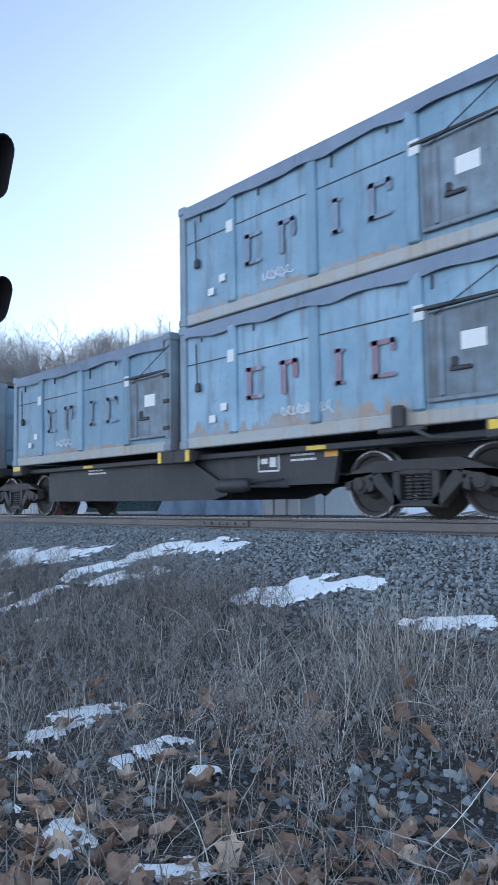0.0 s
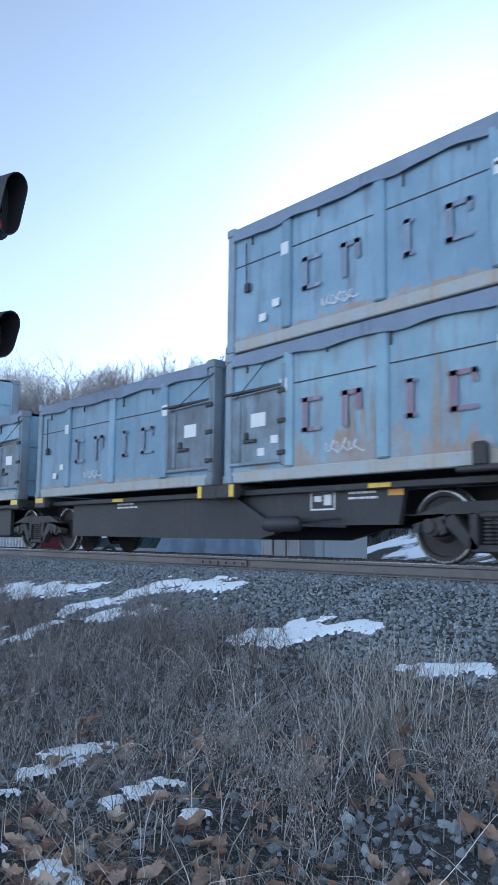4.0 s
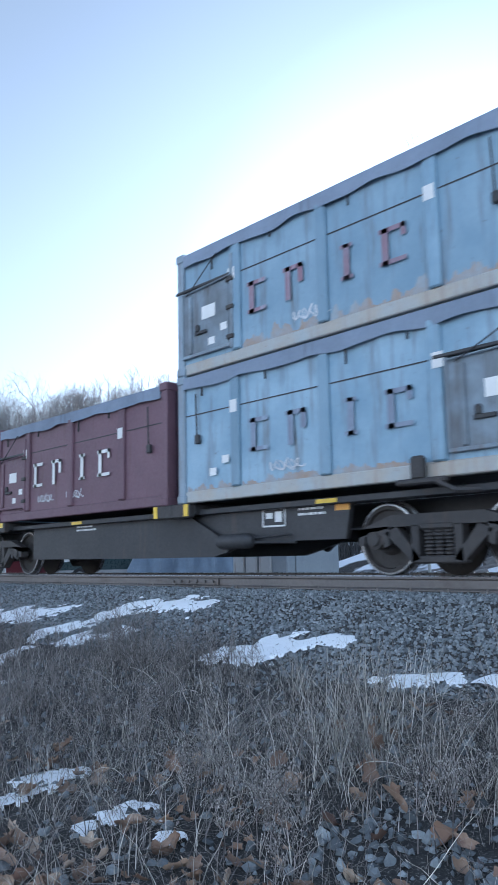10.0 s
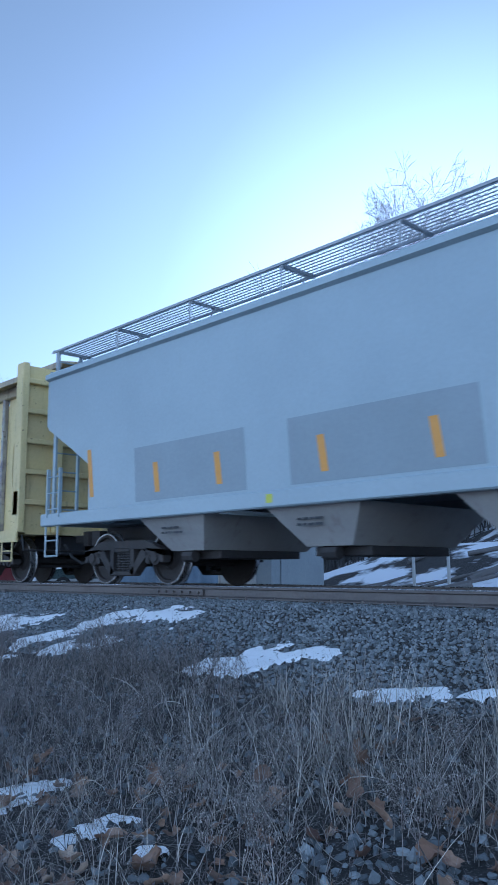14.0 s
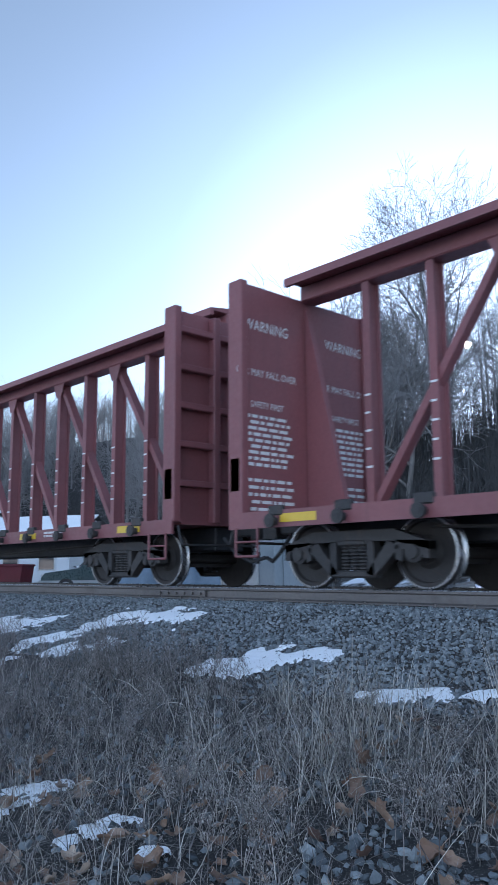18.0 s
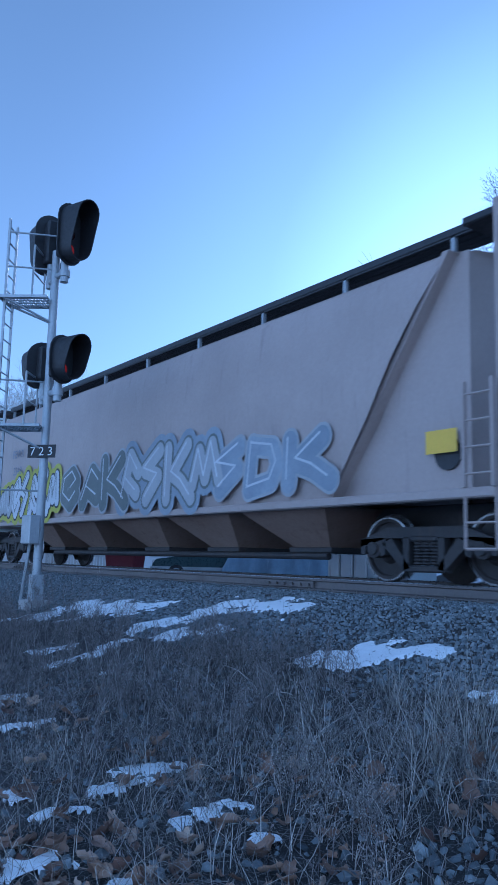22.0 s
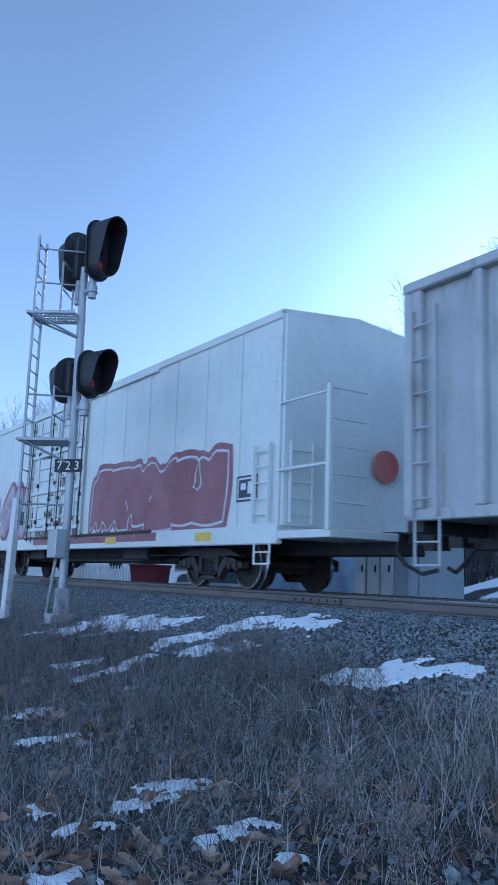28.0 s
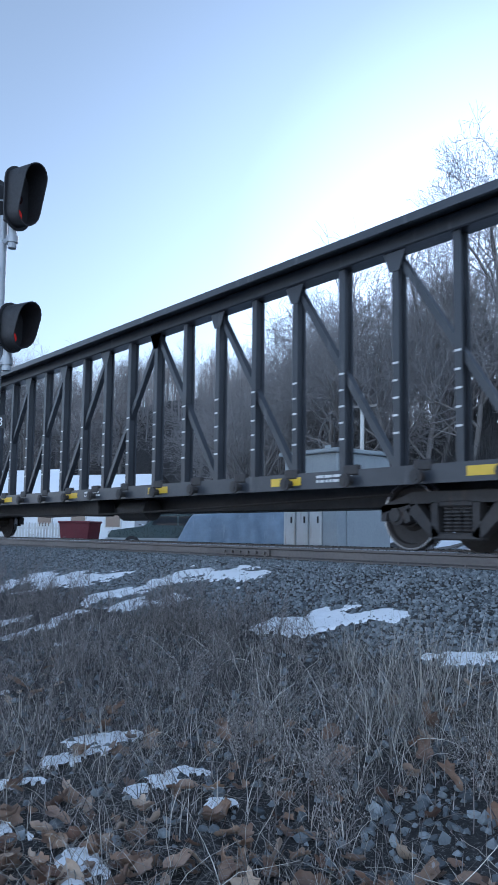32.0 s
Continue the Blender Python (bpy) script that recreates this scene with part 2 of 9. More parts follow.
FADED_INK = worn("faded_dark_lettering", (0.16, 0.17, 0.23), (0.23, 0.28, 0.36), (0.30, 0.40, 0.50), 0.5, 0.65)
MAROON_INK = worn("faded_red_lettering", (0.25, 0.11, 0.14), (0.26, 0.21, 0.26), (0.31, 0.38, 0.46), 0.5, 0.65)
REFLECT = worn("yellow_reflective_tape", (0.75, 0.50, 0.03), (0.68, 0.44, 0.03), (0.3, 0.2, 0.05), 0.12, 0.4, vary=0.1)
ORANGE = worn("orange_stripe_paint", (0.70, 0.33, 0.05), (0.62, 0.30, 0.06), (0.4, 0.25, 0.1), 0.1, 0.5, vary=0.1)
REFLEX = worn("orange_red_panel", (0.65, 0.14, 0.06), None, (0.4, 0.2, 0.1), 0.1, 0.5)
REDBIN = worn("dark_red_bin_paint", (0.16, 0.02, 0.03), None, (0.08, 0.03, 0.03), 0.3, 0.6, vary=0)
LIME = worn("lime_dot_paint", (0.65, 0.68, 0.08), None, (0.4, 0.4, 0.1), 0.1, 0.5)
TEAL = worn("green_sign_paint", (0.01, 0.26, 0.19), (0.02, 0.3, 0.23), (0.2, 0.35, 0.3), 0.1, 0.5, vary=0)
SPRAY = {
    "white": worn("white_spray_paint", (0.62, 0.63, 0.66), (0.5, 0.51, 0.54), (0.3, 0.29, 0.3), 0.25, 0.6),
    "silver": worn("silver_spray_paint", (0.40, 0.41, 0.43), (0.34, 0.34, 0.36), (0.25, 0.22, 0.22), 0.25, 0.5),
    "black": worn("black_spray_paint", (0.035, 0.035, 0.04), None, (0.1, 0.09, 0.09), 0.15, 0.6),
    "lime": worn("yellow_green_spray_paint", (0.50, 0.48, 0.05), None, (0.3, 0.3, 0.1), 0.2, 0.6),
    "pink": worn("pink_spray_paint", (0.62, 0.33, 0.50), (0.55, 0.38, 0.55), (0.5, 0.4, 0.5), 0.2, 0.6),
    "purple": worn("violet_spray_paint", (0.22, 0.15, 0.38), None, (0.3, 0.25, 0.4), 0.2, 0.6),
    "teal": worn("teal_spray_paint", (0.14, 0.47, 0.58), (0.22, 0.52, 0.62), (0.4, 0.5, 0.55), 0.3, 0.6),
    "oxblood": worn("dark_red_spray_paint", (0.24, 0.08, 0.09), (0.32, 0.15, 0.16), (0.4, 0.3, 0.3), 0.25, 0.6),
    "cyan": worn("bright_blue_spray_paint", (0.03, 0.33, 0.75), (0.1, 0.4, 0.7), (0.3, 0.4, 0.5), 0.15, 0.6),
    "mauve": worn("dull_mauve_spray_paint", (0.40, 0.24, 0.27), (0.55, 0.48, 0.50), (0.62, 0.60, 0.60), 0.35, 0.6, patch=1.6),
    "slate": worn("slate_spray_paint", (0.22, 0.25, 0.30), (0.34, 0.37, 0.42), (0.5, 0.5, 0.52), 0.3, 0.6),
    "grey": worn("grey_spray_paint", (0.16, 0.18, 0.17), None, (0.2, 0.2, 0.2), 0.2, 0.6),
}
SLOGAN = worn("blue_green_slogan_paint", (0.07, 0.16, 0.33), (0.10, 0.32, 0.38), (0.42, 0.22, 0.20), 0.4, 0.55, patch=4.0, vary=0)
TAN_RAIL = worn("stained_tan_rail_paint", (0.36, 0.40, 0.42), (0.40, 0.34, 0.27), (0.25, 0.15, 0.10), 0.45, 0.65, patch=1.6, specks=0.3)


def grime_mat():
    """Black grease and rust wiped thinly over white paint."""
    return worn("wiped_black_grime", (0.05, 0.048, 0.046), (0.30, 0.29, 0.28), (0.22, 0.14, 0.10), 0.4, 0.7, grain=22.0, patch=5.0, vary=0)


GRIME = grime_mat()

# ---- mesh tools ----
class Shape:
    """Gathers vertices and faces of one part."""

    def __init__(self):
        self.v, self.f, self.m = [], [], []

    def add(self, vs, fs, mi=0):
        k = len(self.v)
        self.v.extend(tuple(p) for p in vs)
        self.f.extend(tuple(i + k for i in q) for q in fs)
        self.m.extend([mi] * len(fs))
        return self

    def box(self, x0, x1, y0, y1, z0, z1, c=0.0, mi=0):
        if x0 > x1: x0, x1 = x1, x0
        if y0 > y1: y0, y1 = y1, y0
        if z0 > z1: z0, z1 = z1, z0
        c = min(c, (x1 - x0) * 0.3, (y1 - y0) * 0.3, (z1 - z0) * 0.3)
        if c <= 0:
            vs = [(x, y, z) for x in (x0, x1) for y in (y0, y1) for z in (z0, z1)]
            return self.add(vs, [(0, 1, 3, 2), (4, 6, 7, 5), (0, 4, 5, 1), (2, 3, 7, 6), (0, 2, 6, 4), (1, 5, 7, 3)], mi)
        vs, ix = [], {}
        for i in (0, 1):
            for j in (0, 1):
                for k in (0, 1):
                    p = [(x0, x1)[i], (y0, y1)[j], (z0, z1)[k]]
                    s = [1 - 2 * i, 1 - 2 * j, 1 - 2 * k]
                    for a in range(3):
                        q = [p[b] + (0 if b == a else s[b] * c) for b in range(3)]
                        ix[(i, j, k, a)] = len(vs)
                        vs.append(q)
        fs = []
        for a in range(3):
            b, d = (a + 1) % 3, (a + 2) % 3
            for side in (0, 1):
                quad = []
                for u, w in ((0, 0), (1, 0), (1, 1), (0, 1)):
                    e = [0, 0, 0]
                    e[a], e[b], e[d] = side, u, w
                    quad.append(ix[(*e, a)])
                fs.append(tuple(quad) if side else tuple(reversed(quad)))
            for u in (0, 1):
                for w in (0, 1):
                    e, g = [0, 0, 0], [0, 0, 0]
                    e[b] = g[b] = u
                    e[d] = g[d] = w
                    g[a] = 1
                    q = (ix[(*e, b)], ix[(*g, b)], ix[(*g, d)], ix[(*e, d)])
                    fs.append(q if u == w else tuple(reversed(q)))
        for i in (0, 1):
            for j in (0, 1):
                for k in (0, 1):
                    q = tuple(ix[(i, j, k, a)] for a in range(3))
                    fs.append(q if (i + j + k) % 2 else tuple(reversed(q)))
        return self.add(vs, fs, mi)

    def prism(self, pts, axis, a, b, mi=0):
        """A flat outline, pushed from a to b along an axis: x (pts y,z), y (pts x,z) or z (pts x,y)."""
        n = len(pts)
        put = {"x": lambda p, d: (d, p[0], p[1]), "y": lambda p, d: (p[0], d, p[1]), "z": lambda p, d: (p[0], p[1], d)}[axis]
        vs = [put(p, a) for p in pts] + [put(p, b) for p in pts]
        fs = [tuple(range(n)), tuple(range(2 * n - 1, n - 1, -1))]
        fs += [(i, i + n, (i + 1) % n + n, (i + 1) % n) for i in range(n)]
        return self.add(vs, fs, mi)

    def cyl(self, p, q, r, n=8, r2=None, caps=True, mi=0):
        p, q = Vector(p), Vector(q)
        d = (q - p).normalized()
        u = d.orthogonal().normalized()
        w = d.cross(u)
        r2 = r if r2 is None else r2
        vs = []
        for c, rr in ((p, r), (q, r2)):
            vs += [c + (u * math.cos(t) + w * math.sin(t)) * rr for t in (2 * math.pi * i / n for i in range(n))]
        fs = [(i, (i + 1) % n, (i + 1) % n + n, i + n) for i in range(n)]
        if caps:
            fs += [tuple(range(n - 1, -1, -1)), tuple(range(n, 2 * n))]
        return self.add(vs, fs, mi)

    def tube(self, pts, r, n=6, mi=0):
        for a, b in zip(pts, pts[1:]):
            self.cyl(a, b, r, n, mi=mi)
        return self

    def lathe(self, prof, axis="y", at=(0, 0, 0), n=24, mi=0, mis=None):
        """prof: (distance along the axis, radius)."""
        vs, k = [], len(prof)
        for i in range(n):
            t = 2 * math.pi * i / n
            for d, r in prof:
                c, s = r * math.cos(t), r * math.sin(t)
                p = {"x": (d, c, s), "y": (c, d, s), "z": (c, s, d)}[axis]
                vs.append((p[0] + at[0], p[1] + at[1], p[2] + at[2]))
        for j in range(k - 1):
            fs = []
            for i in range(n):
                a, b = i * k, ((i + 1) % n) * k
                fs.append((a + j, b + j, b + j + 1, a + j + 1))
            self_m = mis[j] if mis else mi
            if j == 0:
                base = len(self.v)
                self.v.extend(tuple(p) for p in vs)
            self.f.extend(tuple(q + base for q in f) for f in fs)
            self.m.extend([self_m] * len(fs))
        return self

    def mesh(self, name, mats, smooth=35):
        me = bpy.data.meshes.new(name)
        me.from_pydata([tuple(p) for p in self.v], [], self.f)
        for m in mats if isinstance(mats, (list, tuple)) else [mats]:
            me.materials.append(m)
        if any(self.m):
            me.polygons.foreach_set("material_index", self.m)
        if smooth:
            me.polygons.foreach_set("use_smooth", [True] * len(me.polygons))
            me.set_sharp_from_angle(angle=radians(smooth))
        me.update()
        return me


def thing(name, label, category, group="", kind=""):
    return tagged(new(name), label, category, group, kind)


def part(name, shape, mats, parent, label="", at=None, smooth=35):
    me = shape.mesh(name, mats, smooth) if isinstance(shape, Shape) else shape
    ob = new(name, me)
    ob.parent = parent
    if at is not None:
        ob.matrix_basis = at if isinstance(at, Matrix) else Matrix.Translation(at)
    return tagged(ob, label)


TEXTS = {}


def text_mesh(words, size, mat, name="lettering", align="CENTER", squeeze=1.0, shear=0.0):
    key = (words, size, mat.name, align, squeeze, shear)
    if key not in TEXTS:
        c = bpy.data.curves.new("t", "FONT")
        c.body, c.size, c.align_x, c.align_y, c.resolution_u = words, size, align, "BOTTOM_BASELINE", 2
        c.space_character, c.shear = 1.05, shear
        o = new("t", c)
        bpy.context.view_layer.update()
        me = bpy.data.meshes.new_from_object(o.evaluated_get(bpy.context.evaluated_depsgraph_get()))
        bpy.data.objects.remove(o)
        bpy.data.curves.remove(c)
        me.name = name
        me.transform(Matrix.Diagonal((squeeze, 1, 1, 1)))
        me.materials.clear()
        me.materials.append(mat)
        TEXTS[key] = me
    return TEXTS[key]


def letter(words, size, mat, parent, x, y, z, align="CENTER", squeeze=1.0, tilt=0.0, face=0.0, shear=0.0):
    """Lettering on the side that faces -y (face 0) or +x (face 90)."""
    return part("lettering", text_mesh(words, size, mat, align=align, squeeze=squeeze, shear=shear), None, parent, at=pose(x, y, z, 90, tilt, face))


def spread(rng, lo, hi):
    return lo + (hi - lo) * rng.random()

# ---- the lie of the land ----
def step(a, b, x):
    t = np.clip((np.asarray(x, float) - a) / (b - a), 0, 1)
    return t * t * (3 - 2 * t)


def lie(x, y):
    """Height of the ground; the rail's top is z = 0."""
    x, y = np.asarray(x, float), np.asarray(y, float)
    near = np.interp(y, [-60, -11.0, -8.3, -5.7, -3.86, -1.75, -1.1, 1.3, 2.6, 4.5, 12.0], [-1.9, -1.42, -1.22, -0.97, -0.72, -0.21, -0.205, -0.205, -0.5, -0.62, -0.55])
    lump = 0.035 * np.sin(x * 1.7 + 1.3 * np.sin(y * 1.1)) * np.cos(y * 2.3 + 0.7 * np.sin(x * 0.9)) * step(-4.0, -5.2, y)
    bank = 1.7 * step(10.0, 17.0, y + 0.25 * (x + 18)) * step(-26, -17, x)
    hill = 13.0 * step(20, 52, y) * step(-64, -26, x)
    far = 25.0 * step(22, 75, y) * step(-62, -120, x)
    back = 15.0 * step(60, 140, y) + 12.0 * step(150, 500, y)
    return near + lump + bank + np.maximum(np.maximum(hill, far), back)


def axis_of(stops):
    out = []
    for a, b, d in stops:
        out += list(np.arange(a, b, d))
    return np.array(out + [stops[-1][1]])


xs = axis_of([(-2500, -400, 150), (-400, -160, 20), (-160, -40, 4), (-40, -14, 0.8), (-14, 2, 0.2), (2, 40, 2), (40, 400, 30), (400, 2500, 150)])
ys = axis_of([(-1500, -100, 100), (-100, -12, 6), (-12, -9, 0.5), (-9, -1, 0.16), (-1, 5, 0.5), (5, 20, 1.0), (20, 160, 4), (160, 600, 40), (600, 3000, 200)])
gx, gy = np.meshgrid(xs, ys)
gz = lie(gx, gy)
nx_, ny_ = len(xs), len(ys)
idx = np.arange(nx_ * ny_).reshape(ny_, nx_)
faces = np.stack([idx[:-1, :-1], idx[:-1, 1:], idx[1:, 1:], idx[1:, :-1]], -1).reshape(-1, 4)


def ground_mat():
    m, n, l, b = nodes_of("leaf_litter_and_soil")
    big, fine, grit = tex(n, l, 0.35, 5), tex(n, l, 14.0, 6, 0.7), tex(n, l, 60.0, 4, 0.7)
    col = mix(n, l, ramp(n, l, fine, 0.42, 0.62), (0.010, 0.010, 0.011), (0.06, 0.057, 0.055))
    col = mix(n, l, ramp(n, l, big, 0.4, 0.65), col, (0.024, 0.022, 0.021))
    col = mix(n, l, ramp(n, l, grit, 0.56, 0.66, 0, 0.6), col, (0.30, 0.28, 0.26))
    # old snow lies in patches on the open lot beyond the track
    g = n.new("ShaderNodeNewGeometry")
    sep = n.new("ShaderNodeSeparateXYZ")
    l.new(g.outputs["Position"], sep.inputs[0])
    patchy = tex(n, l, 0.42, 4, 0.6)
    lot = n.new("ShaderNodeMath"); lot.operation = "MULTIPLY"
    l.new(ramp(n, l, sep.outputs["Y"], 2.4, 3.4), lot.inputs[0])
    l.new(ramp(n, l, sep.outputs["Y"], 24.0, 34.0, 1.0, 0.0), lot.inputs[1])
    lot2 = n.new("ShaderNodeMath"); lot2.operation = "MULTIPLY"
    l.new(lot.outputs[0], lot2.inputs[0])
    l.new(ramp(n, l, patchy, 0.43, 0.50), lot2.inputs[1])
    col = mix(n, l, lot2.outputs[0], col, (0.78, 0.80, 0.84))
    # unseen snow added behind the standpoint, to bounce light onto the train
    bounce_snow = n.new("ShaderNodeMath"); bounce_snow.operation = "MULTIPLY"
    l.new(ramp(n, l, sep.outputs["Y"], -11.0, -17.0), bounce_snow.inputs[0])
    l.new(ramp(n, l, patchy, 0.36, 0.44), bounce_snow.inputs[1])
    col = mix(n, l, bounce_snow.outputs[0], col, (0.78, 0.80, 0.84))
    l.new(col, b.inputs["Base Color"])
    b.inputs["Roughness"].default_value = 0.9
    bump(n, l, b, fine, 0.6, 0.03)
    return m


me = bpy.data.meshes.new("ground")
me.from_pydata(np.stack([gx, gy, gz], -1).reshape(-1, 3).tolist(), [], faces.tolist())
me.materials.append(ground_mat())
me.polygons.foreach_set("use_smooth", [True] * len(me.polygons))
tagged(new("ground", me), "dark leaf-strewn soil with patches of old snow", "ground", kind="structure")

# ---- track: ties, rails, joint bars, ballast ----
RX0, RX1 = -150.0, 40.0
track = thing("railway_track", "single railway track on grey stone ballast", "track", kind="structure")


def rail(y):
    s = Shape()
    base = [(-0.075, -0.18), (0.075, -0.18), (0.075, -0.165), (0.012, -0.145), (0.010, -0.055), (0.036, -0.04), (0.036, -0.012), (-0.036, -0.012), (-0.036, -0.04), (-0.010, -0.055), (-0.012, -0.145), (-0.075, -0.165)]
    s.prism([(y + a, b) for a, b in base], "x", RX0, RX1)
    r = part("rail", s, RAIL, track, "rusty steel rail with a bright worn head")
    s = Shape().prism([(y - 0.036, -0.012), (y + 0.036, -0.012), (y + 0.03, 0.0), (y - 0.03, 0.0)], "x", RX0, RX1)
    part("rail_head", s, RAIL_TOP, r)
    return r


near_rail, far_rail = rail(-0.7525), rail(0.7525)
for x in (-9.98, -22.0, 1.6):
    s = Shape().box(x - 0.58, x + 0.58, -0.815, -0.775, -0.15, -0.052, 0.01)
    for k in range(6):
        s.cyl((x - 0.5 + k * 0.2, -0.85, -0.1), (x - 0.5 + k * 0.2, -0.81, -0.1), 0.022, 6)
    part("joint_bar", s, RAIL, near_rail, "rusty bolted joint bar")
s = Shape().box(-0.115, 0.115, -1.3, 1.3, -0.36, -0.185, 0.015)
tie_mesh = s.mesh("tie", TIE, 30)
s = Shape().box(-0.1, 0.1, -0.17, 0.17, -0.187, -0.172, 0.004)
s.cyl((0.06, 0.1, -0.18), (0.06, 0.1, -0.14), 0.014, 6).cyl((-0.06, -0.1, -0.18), (-0.06, -0.1, -0.14), 0.014, 6)
tie_plate = s.mesh("tie_plate", RAIL, 30)
rng = random.Random(5)
for i in range(150):
    x = -52 + i * 0.52
    t = part("tie", tie_mesh, None, track, at=pose(x + spread(rng, -0.03, 0.03), spread(rng, -0.05, 0.05), spread(rng, -0.01, 0.0), 0, 0, spread(rng, -1.2, 1.2)))
    for y in (-0.7525, 0.7525):
        part("tie_plate", tie_plate, None, t, at=(0, y, 0))


def rock_cloud(name, n, place, size, mat, label, seed):
    """Many angular stones in one mesh; place(rng) gives x, y and how deep it sits."""
    rs = np.random.RandomState(seed)
    ico = np.array([(0, 0, 1), (0.9, 0, 0.35), (0.28, 0.85, 0.4), (-0.72, 0.52, 0.3), (-0.72, -0.52, 0.42), (0.28, -0.85, 0.3), (0.72, 0.52, -0.4), (-0.28, 0.85, -0.35), (-0.9, 0, -0.4), (-0.28, -0.85, -0.4), (0.72, -0.52, -0.35), (0, 0, -0.9)])
    tri = np.array([(0, 1, 2), (0, 2, 3), (0, 3, 4), (0, 4, 5), (0, 5, 1), (1, 6, 2), (2, 7, 3), (3, 8, 4), (4, 9, 5), (5, 10, 1), (6, 7, 2), (7, 8, 3), (8, 9, 4), (9, 10, 5), (10, 6, 1)])
    px, py, sink = place(rs, n)
    n = len(px)
    r = size[0] + (size[1] - size[0]) * rs.rand(n) ** 1.6
    v = ico[None] * (0.62 + 0.6 * rs.rand(n, 12, 1)) * (r[:, None, None]) * (0.65 + 0.7 * rs.rand(n, 1, 3))
    a = rs.rand(n) * 6.283
    c, q = np.cos(a)[:, None], np.sin(a)[:, None]
    x, y, z = v[..., 0] * c - v[..., 1] * q, v[..., 0] * q + v[..., 1] * c, v[..., 2]
    b = (rs.rand(n) - 0.5)[:, None] * 1.6
    y, z = y * np.cos(b) - z * np.sin(b), y * np.sin(b) + z * np.cos(b)
    z = z + (lie(px, py) + r * (0.35 - sink))[:, None]
    vs = np.stack([x + px[:, None], y + py[:, None], z], -1).reshape(-1, 3)
    fs = (tri[None] + (np.arange(n) * 12)[:, None, None]).reshape(-1, 3)
    me = bpy.data.meshes.new(name)
    me.from_pydata(vs.tolist(), [], fs.tolist())
    me.materials.append(mat)
    ob = tagged(new(name, me), label, "ballast", kind="stuff")
    return ob


BALLAST = islands("grey_ballast_stone", [(0.05, 0.058, 0.065), (0.19, 0.21, 0.225), (0.27, 0.295, 0.31), (0.075, 0.085, 0.095), (0.36, 0.39, 0.405), (0.13, 0.145, 0.155)], 0.8)


def on_bed(rs, n):
    x = -rs.rand(n) ** 1.25 * 34 + 0.5
    y = -0.85 - rs.rand(n) * 3.1
    keep = rs.rand(n) < step(-4.25, -3.2, y + 0.35 * np.sin(x * 1.3)) + 0.06
    return x[keep], y[keep], 0.25 * rs.rand(keep.sum())


def between_rails(rs, n):
    x, y = -rs.rand(n) * 36 + 2, -0.68 + rs.rand(n) * 3.0
    return x, y, 0.35 * rs.rand(n)


def in_grass(rs, n):
    x, y = -rs.rand(n) * 7.0 - 0.9, -4.0 - rs.rand(n) * 3.6
    d = np.hypot((x + 2.0) / 0.62, (y + 5.85) / 0.5)
    keep = rs.rand(n) < np.clip(1.5 - d, 0.22, 1)
    return x[keep], y[keep], 0.4 * rs.rand(keep.sum())


rock_cloud("ballast", 82000, on_bed, (0.011, 0.027), BALLAST, "angular grey crushed-stone ballast beside the rail", 3)
rock_cloud("ballast", 7000, lambda rs, n: (0.5 + rs.rand(n) * 24, -0.85 - rs.rand(n) * 2.7, 0.25 * rs.rand(n)), (0.016, 0.04), BALLAST, "angular grey crushed-stone ballast farther along the line", 8)
rock_cloud("ballast", 4500, between_rails, (0.02, 0.045), BALLAST, "angular grey crushed-stone ballast between the rails", 4)
rock_cloud("gravel", 8500, in_grass, (0.012, 0.036), BALLAST, "loose grey stones scattered among dry grass", 6)

# ---- old snow in patches ----
SNOW = worn("old_granular_snow", (0.92, 0.93, 0.95), (0.86, 0.88, 0.91), (0.5, 0.5, 0.52), 0.05, 0.55, grain=40.0, streak=False, vary=0)


